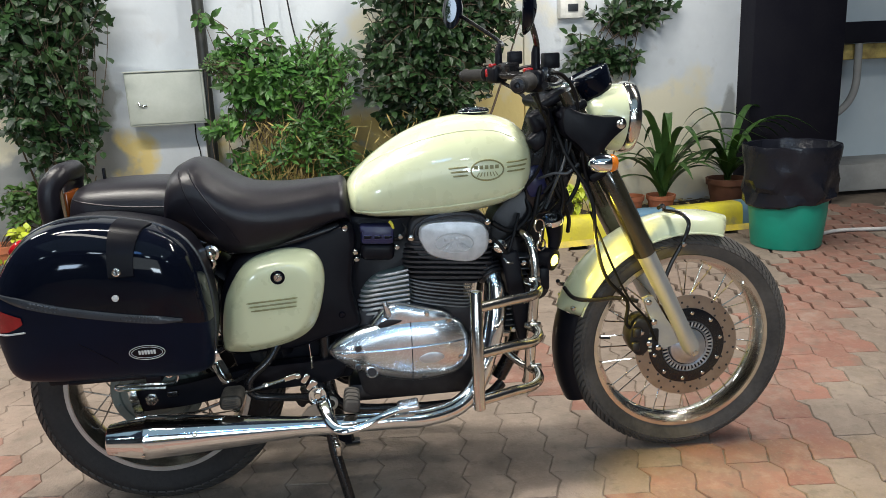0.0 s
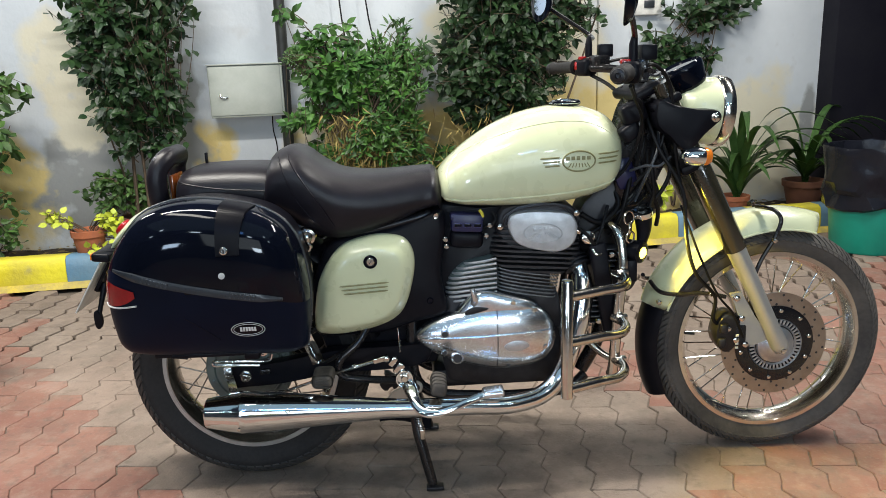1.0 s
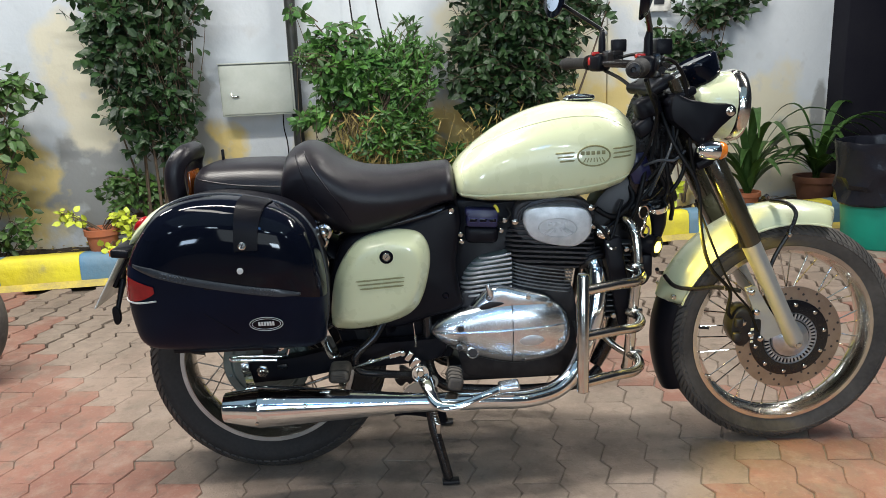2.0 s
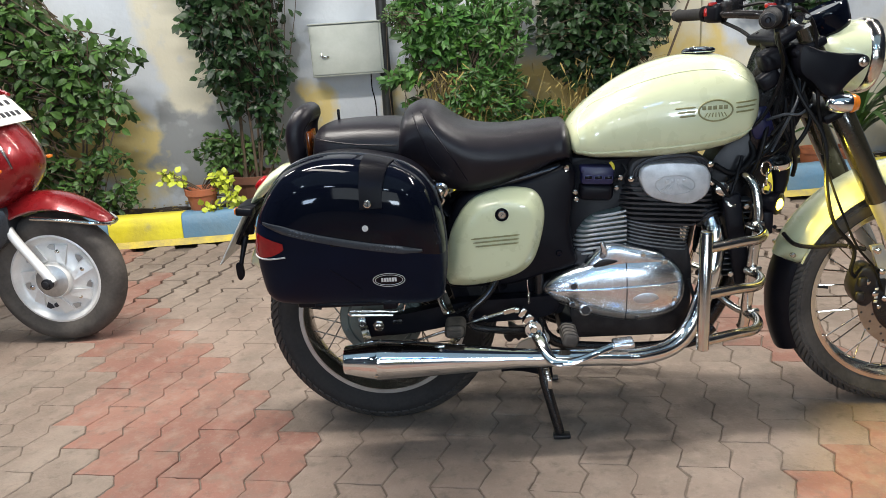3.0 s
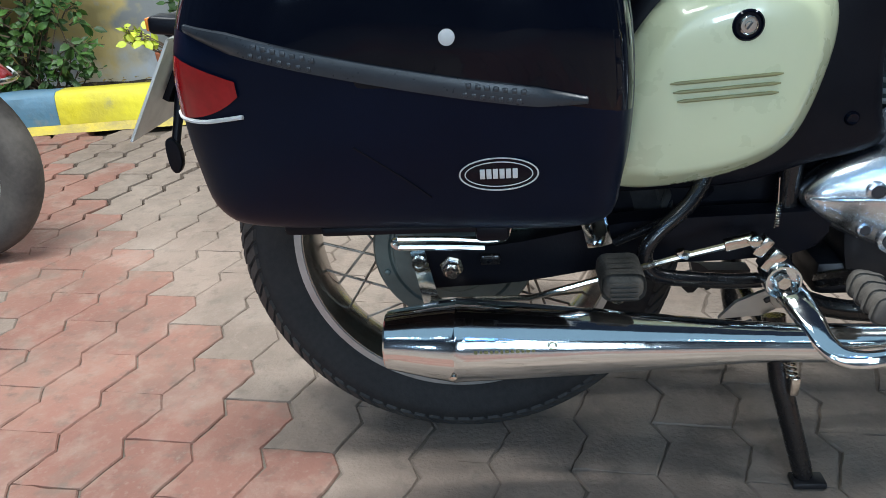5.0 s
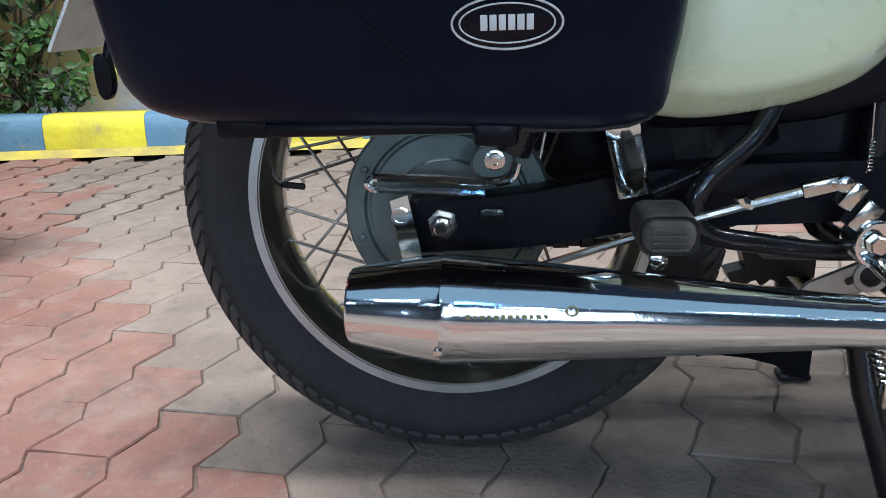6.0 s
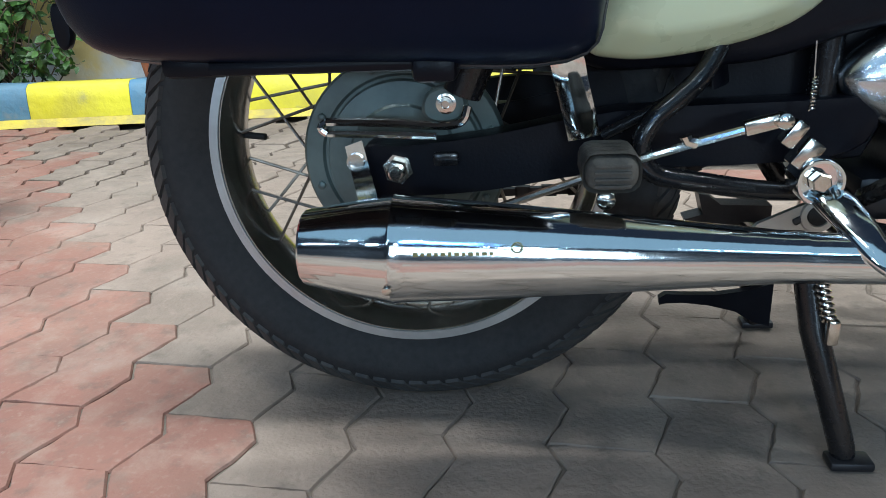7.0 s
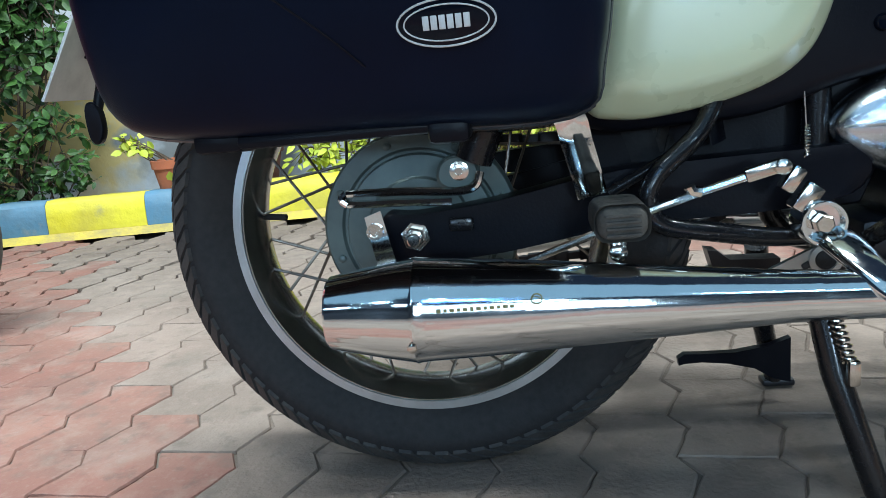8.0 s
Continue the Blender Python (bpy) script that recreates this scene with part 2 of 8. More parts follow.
weather(PAVER_GREY, 1.1, 0.46, 0.66, (0.284, 0.202, 0.163), 0.6)
weather(PAVER_RED, 3.0, 0.46, 0.70, (0.284, 0.194, 0.150), 0.38)
for m in (PAVER_GREY, PAVER_RED):
    weather(m, 2.2, 0.50, 0.72, (0.146, 0.120, 0.099), 0.65)
    weather(m, 14.0, 0.50, 0.66, (0.327, 0.258, 0.211), 0.36)
    weather(m, 26.0, 0.54, 0.72, (0.120, 0.099, 0.082), 0.6)
    weather(m, 90.0, 0.55, 0.72, (0.310, 0.241, 0.202), 0.35)
    weather(m, 8.0, 0.54, 0.66, (0.172, 0.142, 0.116), 0.5)
    weather(m, 5.0, 0.55, 0.75, (0.318, 0.271, 0.228), 0.55)
weather(KERB_YELLOW, 9.0, 0.58, 0.70, (0.30, 0.27, 0.17), 0.7)
weather(KERB_BLUE, 9.0, 0.60, 0.72, (0.25, 0.27, 0.27), 0.6)
# darker copy of terracotta: the pots' shade is put into its colour
SHADED_CLAY = surf("shaded_clay", (0.17, 0.070, 0.040), (0.12, 0.050, 0.032), 9, 0.8, 0.1, bump=0.001, bump_scale=120)
weather(TERRACOTTA, 12.0, 0.55, 0.75, (0.50, 0.36, 0.27), 0.5)


def plaster():
    """Whitewashed plaster with an old yellow lower coat that shows through, grey marks and one painted glow."""
    m = surf("whitewashed_plaster", (0.62, 0.66, 0.70), (0.52, 0.56, 0.60), 1.6, 0.85, 0.08, bump=0.002, bump_scale=40)
    nt = m.node_tree
    b = nt.nodes["Principled BSDF"]
    last = b.inputs["Base Color"].links[0].from_socket
    pos = nt.nodes.new("ShaderNodeNewGeometry").outputs["Position"]
    sep = nt.nodes.new("ShaderNodeSeparateXYZ")
    nt.links.new(pos, sep.inputs[0])

    def blot(s, lo, hi, colour, z_from, z_to, under, d=6.0, stretch=1.0):
        mp = nt.nodes.new("ShaderNodeMapping")
        mp.inputs["Scale"].default_value = (1, 1, stretch)
        nt.links.new(pos, mp.inputs[0])
        n = nt.nodes.new("ShaderNodeTexNoise")
        n.inputs["Scale"].default_value, n.inputs["Detail"].default_value = s, d
        nt.links.new(mp.outputs[0], n.inputs["Vector"])
        mr = nt.nodes.new("ShaderNodeMapRange")
        mr.inputs["From Min"].default_value, mr.inputs["From Max"].default_value = z_from, z_to
        nt.links.new(sep.outputs[2], mr.inputs["Value"])
        add = nt.nodes.new("ShaderNodeMath")
        add.operation = "ADD"
        nt.links.new(n.outputs["Fac"], add.inputs[0])
        nt.links.new(mr.outputs[0], add.inputs[1])
        cut = nt.nodes.new("ShaderNodeMapRange")
        cut.inputs["From Min"].default_value, cut.inputs["From Max"].default_value = lo, hi
        nt.links.new(add.outputs[0], cut.inputs["Value"])
        mix = nt.nodes.new("ShaderNodeMix")
        mix.data_type = "RGBA"
        nt.links.new(cut.outputs[0], mix.inputs[0])
        nt.links.new(under, mix.inputs[6])
        mix.inputs[7].default_value = (*colour, 1)
        return mix.outputs[2]

    def patch(x, z, rx, rz, colour, under, rough_edge=0.55, scale=3.0):
        """A colour patch of its own outline: an oval on the wall, frayed by noise."""
        k = (4.43 + 1.95 * 0.112) / (4.43 - 0.112 * (x - 0.45))
        x, z, rx, rz = 0.45 + (x - 0.45) * k, 1.05 + (z - 1.05) * k, rx * k, rz * k
        mp = nt.nodes.new("ShaderNodeMapping")
        mp.inputs["Location"].default_value = (-x / rx, 0, -z / rz)
        mp.inputs["Scale"].default_value = (1 / rx, 0, 1 / rz)
        nt.links.new(pos, mp.inputs[0])
        ln = nt.nodes.new("ShaderNodeVectorMath")
        ln.operation = "LENGTH"
        nt.links.new(mp.outputs[0], ln.inputs[0])
        n = nt.nodes.new("ShaderNodeTexNoise")
        n.inputs["Scale"].default_value, n.inputs["Detail"].default_value = scale, 7.0
        nt.links.new(pos, n.inputs["Vector"])
        add = nt.nodes.new("ShaderNodeMath")
        add.operation = "MULTIPLY_ADD"
        add.inputs[1].default_value = rough_edge * 4
        nt.links.new(n.outputs["Fac"], add.inputs[0])
        nt.links.new(ln.outputs["Value"], add.inputs[2])
        cut = nt.nodes.new("ShaderNodeMapRange")
        cut.inputs["From Min"].default_value, cut.inputs["From Max"].default_value = rough_edge * 2 + 1.12, rough_edge * 2 + 0.80
        nt.links.new(add.outputs[0], cut.inputs["Value"])
        mix = nt.nodes.new("ShaderNodeMix")
        mix.data_type = "RGBA"
        nt.links.new(cut.outputs[0], mix.inputs[0])
        nt.links.new(under, mix.inputs[6])
        mix.inputs[7].default_value = (*colour, 1)
        return mix.outputs[2]

    YEL, GRY = (0.68, 0.54, 0.23), (0.30, 0.31, 0.31)
    # the oval at x 1.78 paints the indicator's glow onto the wall
    for x, z, rx, rz in ((-1.86, 0.40, 0.26, 0.34), (-2.5, 0.45, 0.6, 0.40), (-0.70, 0.60, 0.14, 0.15), (0.55, 0.50, 0.85, 0.34), (1.42, 0.72, 0.26, 0.40), (1.78, 0.26, 0.46, 0.24)):
        last = patch(x, z, rx, rz, YEL, last)
    for x, z, rx, rz in ((2.30, 0.55, 0.55, 0.36), (-1.45, 0.95, 0.22, 0.45), (1.1, 1.2, 0.5, 0.4)):
        last = patch(x, z, rx, rz, (0.66, 0.62, 0.49), last)
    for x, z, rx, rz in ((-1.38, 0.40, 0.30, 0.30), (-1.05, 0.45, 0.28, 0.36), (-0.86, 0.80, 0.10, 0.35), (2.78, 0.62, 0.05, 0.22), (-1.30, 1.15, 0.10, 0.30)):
        last = patch(x, z, rx, rz, GRY, last, 0.7, 4.0)
    last = blot(9.0, 1.60, 1.80, (0.50, 0.52, 0.54), 9.0, 8.0, last)
    nt.links.new(last, b.inputs["Base Color"])
    return m


PLASTER = plaster()


# ---- mesh tools ----
def hermite(xs, ys, x):
    """A smooth curve through the given stations."""
    xs, ys = np.asarray(xs, float), np.asarray(ys, float)
    s = np.diff(ys) / np.diff(xs)
    m = np.r_[s[0], (s[1:] + s[:-1]) / 2, s[-1]]
    i = int(np.clip(np.searchsorted(xs, x) - 1, 0, len(xs) - 2))
    h = xs[i + 1] - xs[i]
    u = (x - xs[i]) / h
    return float((2 * u**3 - 3 * u**2 + 1) * ys[i] + (u**3 - 2 * u**2 + u) * h * m[i] + (3 * u**2 - 2 * u**3) * ys[i + 1] + (u**3 - u**2) * h * m[i + 1])


def curve(pts, n=6, closed=False):
    """Catmull-Rom through points, n steps a span."""
    p = [Vector(q) for q in pts]
    k = len(p)
    out = []
    for i in range(k if closed else k - 1):
        a, b, c, d = (p[(i - 1) % k], p[i], p[(i + 1) % k], p[(i + 2) % k]) if closed else (p[max(i - 1, 0)], p[i], p[i + 1], p[min(i + 2, k - 1)])
        for j in range(n):
            u = j / n
            out.append(0.5 * (2 * b + (c - a) * u + (2 * a - 5 * b + 4 * c - d) * u * u + (3 * b - a - 3 * c + d) * u**3))
    if not closed:
        out.append(p[-1])
    return out


def skin(bm, rings, closed_ring=True, caps=True, loop=False):
    """Faces between successive rings of points."""
    vs = [[bm.verts.new(p) for p in r] for r in rings]
    n = len(vs[0])
    for a, b in list(zip(vs, vs[1:])) + ([(vs[-1], vs[0])] if loop else []):
        for i in range(n if closed_ring else n - 1):
            bm.faces.new((a[i], a[(i + 1) % n], b[(i + 1) % n], b[i]))
    if caps and not loop and closed_ring:
        bm.faces.new(vs[0][::-1])
        bm.faces.new(vs[-1])
    return bm


def tube(bm, pts, r, n=10, smooth=0, closed=False, caps=True):
    """A round bar along points; r: a radius or one for each given point."""
    radii = list(r) if hasattr(r, "__len__") else [r] * len(pts)
    if smooth:
        k = len(pts)
        flat = curve(pts, smooth, closed)
        radii = [float(np.interp(i / smooth, range(k + 1), radii + radii[:1])) for i in range(len(flat))]
        pts = flat
    pts = [Vector(p) for p in pts]
    k = len(pts)
    rings, side = [], None
    for i, p in enumerate(pts):
        ahead = (pts[(i + 1) % k] if closed or i + 1 < k else p) - (pts[i - 1] if closed or i else p)
        ahead.normalize()
        if side is None:
            side = ahead.orthogonal().normalized()
        side = (side - ahead * side.dot(ahead)).normalized()
        up = ahead.cross(side)
        rings.append([p + radii[i] * (math.cos(a) * side + math.sin(a) * up) for a in (2 * math.pi * j / n for j in range(n))])
    return skin(bm, rings, caps=caps, loop=closed)


def lathe(bm, profile, origin, axis, n=32, caps=True, loop=False):
    """A turned body: profile rows are radius and place along the axis."""
    o, ax = Vector(origin), Vector(axis).normalized()
    s = ax.orthogonal().normalized()
    t = ax.cross(s)
    rings = [[o + ax * h + r * (math.cos(a) * s + math.sin(a) * t) for a in (2 * math.pi * j / n for j in range(n))] for r, h in profile]
    return skin(bm, rings, caps=caps, loop=loop)


def block(bm, centre, size, bevel=0.004, turn=None, seg=2):
    """A box with rounded edges."""
    m = Matrix.Translation(centre) @ (turn.to_4x4() if turn else Matrix()) @ Matrix.Diagonal((*size, 1))
    made = bmesh.ops.create_cube(bm, size=1, matrix=m)
    if bevel:
        edges = list({e for v in made["verts"] for e in v.link_edges})
        bmesh.ops.bevel(bm, geom=edges, offset=bevel, segments=seg, affect="EDGES", profile=0.5)
    return bm


def pillow(bm, outline, levels, n=5, sharp=False):
    """A body over an outline in x and z: each level is a y and how far it draws in from the edge (metres)."""
    pts = [Vector((x, 0, z)) for x, z in outline]
    ring = pts if sharp else curve(pts, n, True)
    k = len(ring)
    mid = sum(ring, Vector()) / k
    rings = []
    reach = sum((p - mid).length for p in ring) / k
    for y, inset in levels:
        rings.append([Vector((q.x, y, q.z)) for q in (p.lerp(mid, min(0.97, inset / reach)) for p in ring)])
    return skin(bm, rings)


def slab(bm, pts, a, b):
    """A flat plate over a polygon of 3D points, from offset a to offset b (vectors)."""
    return skin(bm, [[Vector(p) + Vector(a) for p in pts], [Vector(p) + Vector(b) for p in pts]])


def mesh_of(bm, name, material, smooth_angle=40):
    bmesh.ops.recalc_face_normals(bm, faces=bm.faces)
    me = bpy.data.meshes.new(name)
    bm.to_mesh(me)
    bm.free()
    me.materials.append(material)
    if smooth_angle:
        me.polygons.foreach_set("use_smooth", [True] * len(me.polygons))
        me.set_sharp_from_angle(angle=radians(smooth_angle))
    return me


def thing(name, base, label, category, group="", kind=""):
    ob = new(name)
    ob.location = base
    return tagged(ob, label, category, group, kind)


def part(name, bm, material, parent, label="", smooth_angle=40):
    """One mesh under a thing or under a part; its points are in world metres."""
    ob = new(name, mesh_of(bm, name, material, smooth_angle))
    ob.parent = parent
    if parent.type == "EMPTY":
        ob.matrix_parent_inverse = Matrix.Translation(-parent.location)
    return tagged(ob, label)


def solo(name, bm, material, label, category, kind="", smooth_angle=40, group=""):
    return tagged(new(name, mesh_of(bm, name, material, smooth_angle)), label, category, group, kind)


B = bmesh.new

from mathutils.bvhtree import BVHTree


# ---- the yard ----
# the wall and its kerb run at a slant behind the motorcycle
SLANT = 0.112
TURN_W = math.atan(SLANT)


def wall_at(x, y):
    """Where a place that was paced out square to the yard lies along the slanted wall, and its size there."""
    xw = 0.45 + (x - 0.45) * 4.43 / (y + 1.89)
    k = (4.43 + 1.95 * SLANT) / (4.43 - SLANT * (xw - 0.45))
    return 0.45 + (x - 0.45) * k, -1.89 + (y + 1.89) * k, k


def kerb_y(x):
    return 2.095 + SLANT * x


def set_back(ob, base, hung=False):
    """Set a thing, built square to the yard, at its place along the slanted wall."""
    x, y, k = wall_at(base[0], base[1])
    z = 1.05 + (base[2] - 1.05) * k if hung else base[2]
    ob.matrix_basis = Matrix.Translation((x, y, z)) @ Matrix.Rotation(TURN_W, 4, "Z") @ Matrix.Diagonal((k, k, k if hung else 1.0, 1)) @ (Matrix() if ob.type == "EMPTY" else Matrix.Translation(-Vector(base)))
    return ob


def wall_block(bm, x0, x1, front, thick, bevel):
    """A stretch of wall between two places along the slant."""
    a, b = Vector(wall_at(x0, front)[:2]), Vector(wall_at(x1, front)[:2])
    mid_ = (a + b) / 2 + Vector((-math.sin(TURN_W), math.cos(TURN_W))) * thick / 2
    return block(bm, (mid_.x, mid_.y, 1.55), ((b - a).length, thick, 3.2), bevel, Matrix.Rotation(TURN_W, 3, "Z"))


bm = B()
xs = [-200, -40, -12] + [-6.0 + 0.12 * i for i in range(117)] + [12, 40, 200]
ys = [-200, -40, -10] + [-3.2 + 0.12 * i for i in range(50)] + [6, 40, 200]
rows_ = []
for y in ys:
    # the sand stands higher in some joints than in others
    rows_.append([Vector((x, y, -0.0046 + 0.0008 * noise.noise((x * 1.7, y * 1.7, 2.0)) - 0.019 * max(0.0, min(1.0, (y - 0.75) * 3)) if y < 2.70 and -6 < x < 8 else -0.012)) for x in xs])
skin(bm, rows_, False, False)
solo("ground", bm, SAND, "dark sandy bed under the pavers, open yard", "ground", "structure", 0)

WALL_Y = 2.54
bm = B()
wall_block(bm, -5.03, 1.53, WALL_Y, 0.24, 0.006)
solo("wall_north", bm, PLASTER, "whitewashed plaster wall with yellow and grey patches", "wall", "structure")
bm = B()
wall_block(bm, 1.532, 2.838, WALL_Y - 0.015, 0.24, 0.006)
solo("wall_north_bay", bm, PLASTER, "whitewashed plaster wall bay set slightly forward", "wall", "structure")
bm = B()
wall_block(bm, 2.84, 3.404, WALL_Y - 0.16, 0.42, 0.008)
solo("wall_pier", bm, POST_DARK, "dark painted pier at the end of the white wall", "pier", "structure")
bm = B()
block(bm, (6.0, 3.75, 1.55), (5.2, 0.2, 3.2), 0)
solo("wall_far", bm, FAR_PAINT, "pale blue painted wall beyond the pier", "wall", "structure", 0)
bm = B()
block(bm, (5.9, 3.50, 0.11), (5.0, 0.5, 0.20), 0.01)
solo("ledge", bm, LEDGE, "grey concrete ledge along the far wall", "ledge", "structure")
bm = B()
block(bm, (5.4, 3.40, 1.145), (3.6, 0.10, 0.15), 0.01)
solo("beam", bm, POST_DARK, "dark beam across the opening by the pier", "beam", "structure")
bm = B()
block(bm, (5.4, 3.46, 1.01), (3.4, 0.06, 0.11), 0.006)
solo("trim", bm, STRAW, "faded yellow trim strip under the dark beam", "trim", "structure")
bm = B()
tube(bm, [(4.20, 3.38, 1.068), (4.205, 3.38, 0.93), (4.20, 3.38, 0.76), (4.16, 3.40, 0.64), (4.08, 3.44, 0.55), (4.02, 3.50, 0.50)], 0.026, 14, 5)
solo("drain_pipe", bm, LEDGE, "grey bent drain pipe under the dark beam", "pipe")
# unseen walls, added to close the yard for reflections and bounced light
for side, name in ((-1, "wall_west"), (1, "wall_east")):
    bm = B()
    block(bm, (side * 8.7, -1.4, 1.55), (0.2, 10.2, 3.2), 0)
    solo(name, bm, BACK_WALL, "unseen wall added to close the side of the yard", "wall", "structure", 0)
bm = B()
block(bm, (0.0, -6.6, 1.55), (17.2, 0.2, 3.2), 0)
solo("wall_south", bm, BACK_WALL, "unseen building wall added to close the yard opposite", "wall", "structure", 0)

# planting bed and painted kerb
bm = B()
nx, ny = 90, 10
grid = []
for i in range(nx + 1):
    x = -4.7 + 8.1 * i / nx
    y0, y1 = kerb_y(x) + 0.13, kerb_y(x) + 0.66
    grid.append([bm.verts.new((x - SLANT * (y - 2.3), y, 0.07 + 0.035 * noise.noise((i * 0.45, j * 0.6, 3)) + 0.015 * noise.noise((i * 1.7, j * 2.1, 9)))) for j, y in enumerate(np.linspace(y0, y1, ny + 1))])
for i in range(nx):
    for j in range(ny):
        bm.faces.new((grid[i][j], grid[i + 1][j], grid[i + 1][j + 1], grid[i][j + 1]))
solo("planting_bed", bm, SOIL, "dark soil of the planting bed along the wall", "soil", "structure", 60)

def kerb_stone(x0, x1, material, colour):
    bm = B()
    rings = []
    steps = 8
    for i in range(steps + 1):
        x = x0 + (x1 - x0) * i / steps
        w = 0.006 * noise.noise((x * 6, 0, 1))
        prof = [(0.0, 0.028), (0.003 + w, 0.095), (0.012 + w, 0.142), (0.034, 0.157 + w), (0.12, 0.155 - w), (0.145, 0.13), (0.15, 0.0)]
        rings.append([Vector((x - SLANT * a, kerb_y(x) + a, z)) for a, z in prof])
    skin(bm, rings)
    return solo("kerb_stone", bm, material, f"{colour} painted concrete kerb stone edging the bed", "kerb", "structure", 50, "painted kerb")


edges = [-1.757 - 0.40 * j for j in range(9, 0, -1)] + [-1.757] + [-1.365 + 0.41625 * j for j in range(9)] + [2.42, 2.86, 2.98]
for i, (a, b) in enumerate(zip(edges, edges[1:])):
    blue = i % 2 == 0
    kerb_stone(a + 0.001, b - 0.001, KERB_BLUE if blue else KERB_YELLOW, "blue" if blue else "yellow")
bm = B()
rings = []
for i in range(60):
    x = -5.0 + 7.95 * i / 59
    w = 0.010 * noise.noise((x * 5, 2, 1))
    rings.append([Vector((x, kerb_y(x) - 0.042 + w, 0.001)), Vector((x, kerb_y(x) - 0.024 + w, 0.010)), Vector((x, kerb_y(x) + 0.004, 0.030)), Vector((x, kerb_y(x) + 0.02, 0.0))])
skin(bm, rings)
solo("kerb_base", bm, KERB_BASE, "rough yellow-splashed mortar foot along the kerb", "kerb", "structure", 60)


# ---- motorcycle ----
bike = thing("motorcycle", (0.68, 0, 0), "cream and black retro motorcycle with chrome exhaust on its centre stand", "motorcycle")

# fuel tank
TX = [0.500, 0.508, 0.542, 0.615, 0.686, 0.757, 0.828, 0.885, 0.930, 0.952, 0.960]
TT = [0.786, 0.802, 0.838, 0.891, 0.925, 0.943, 0.947, 0.936, 0.912, 0.882, 0.855]
TB = [0.757, 0.736, 0.718, 0.710, 0.708, 0.710, 0.717, 0.730, 0.754, 0.795, 0.825]
TW = [0.040, 0.078, 0.106, 0.124, 0.134, 0.139, 0.139, 0.131, 0.110, 0.074, 0.035]


def tank_at(x):
    top, bot, w = hermite(TX, TT, x), hermite(TX, TB, x), hermite(TX, TW, x)
    return top, bot, w


def tank_y(x, z):
    """Half-width of the tank at a height."""
    top, bot, w = tank_at(x)
    zc = bot + (top - bot) * 0.38
    h = (top - zc) if z > zc else (zc - bot)
    p = 2.25 if z > zc else 3.4
    return w * max(0.0, 1 - min(1.0, abs(z - zc) / h) ** p) ** (1 / p)


bm = B()
rings = []
for i in range(49):
    u = i / 48
    x = 0.500 + 0.460 * (u - 0.10 * math.sin(2 * math.pi * u))
    x = min(max(x, 0.500), 0.960)
    top, bot, w = tank_at(x)
    zc = bot + (top - bot) * 0.38
    ring = []
    for j in range(40):
        a = 2 * math.pi * j / 40
        c, s = math.cos(a), math.sin(a)
        p = 2.25 if s > 0 else 3.4
        ring.append(Vector((x, -w * math.copysign(abs(c) ** (2 / p), c), zc + (top - zc if s > 0 else zc - bot) * math.copysign(abs(s) ** (2 / p), s))))
    rings.append(ring)
skin(bm, rings)
tank = part("fuel_tank", bm, CREAM, bike, "glossy cream fuel tank with rounded flanks", 60)
for s in (-1, 1):
    bm = B()
    lip = []
    for x in np.linspace(0.506, 0.925, 30):
        top, bot, w = tank_at(x)
        h = (top - bot) * 0.38
        lip.append((x, s * w * 0.93, bot + h - h * (1 - 0.93**3.4) ** (1 / 3.4)))
    tube(bm, lip, 0.0028, 8)
    part("tank_seam", bm, CREAM, tank)
    bm = B()
    pts = [(0.527, 0.760), (0.522, 0.79), (0.532, 0.818), (0.56, 0.845), (0.62, 0.874), (0.70, 0.899), (0.78, 0.912), (0.85, 0.910), (0.90, 0.892), (0.935, 0.862)]
    tube(bm, [(q.x, s * (tank_y(q.x, q.z) - 0.0005), q.z) for q in curve([(a, 0, b) for a, b in pts], 5)], 0.0013, 6)
    part("crease_line", bm, CREAM, tank)
    for x0, x1, rows in ((0.741, 0.787, (0.8335, 0.8240, 0.8145)), (0.880, 0.936, (0.834, 0.8235, 0.813))):
        for r, z in enumerate(rows):
            a = x0 + (0.005 * r if x0 < 0.8 else 0)
            b = x1 - (0.004 * r if x0 > 0.8 else 0)
            bm = B()
            tube(bm, [(x, s * (tank_y(x, z) + 0.0006), z + (x - 0.83) * 0.04) for x in np.linspace(a, b, 14)], [0.0008] + [0.0021] * 12 + [0.0008], 8)
            part("tank_stripe", bm, CREAM_DARK, tank, "olive embossed stripe")
    bm = B()
    ring = [(0.833 + 0.039 * math.cos(a), 0.822 + 0.0235 * math.sin(a)) for a in (2 * math.pi * j / 36 for j in range(36))]
    tube(bm, [(x, s * (tank_y(x, z) + 0.001), z) for x, z in ring], 0.0020, 8, closed=True)
    badge = part("tank_badge", bm, CREAM_DARK, tank, "oval embossed badge in olive and cream")
    bm = B()
    for k in range(5):
        x = 0.806 + k * 0.0125
        block(bm, (x, s * (tank_y(x, 0.829) + 0.0006), 0.829), (0.0085, 0.0022, 0.009), 0.0005)
    part("badge_lettering", bm, CREAM_DARK, badge)
    bm = B()
    for k in range(-3, 4):
        x, z = 0.833 + k * 0.0085, 0.8115
        tube(bm, [(x, s * (tank_y(x, z) + 0.0006), z - 0.004), (x * 0.75 + 0.833 * 0.25, s * (tank_y(x, z) + 0.0006), z + 0.006)], 0.0011, 5)
    part("badge_wing", bm, CREAM_DARK, badge)
bm = B()
cap_at = (0.826, 0, 0.944)
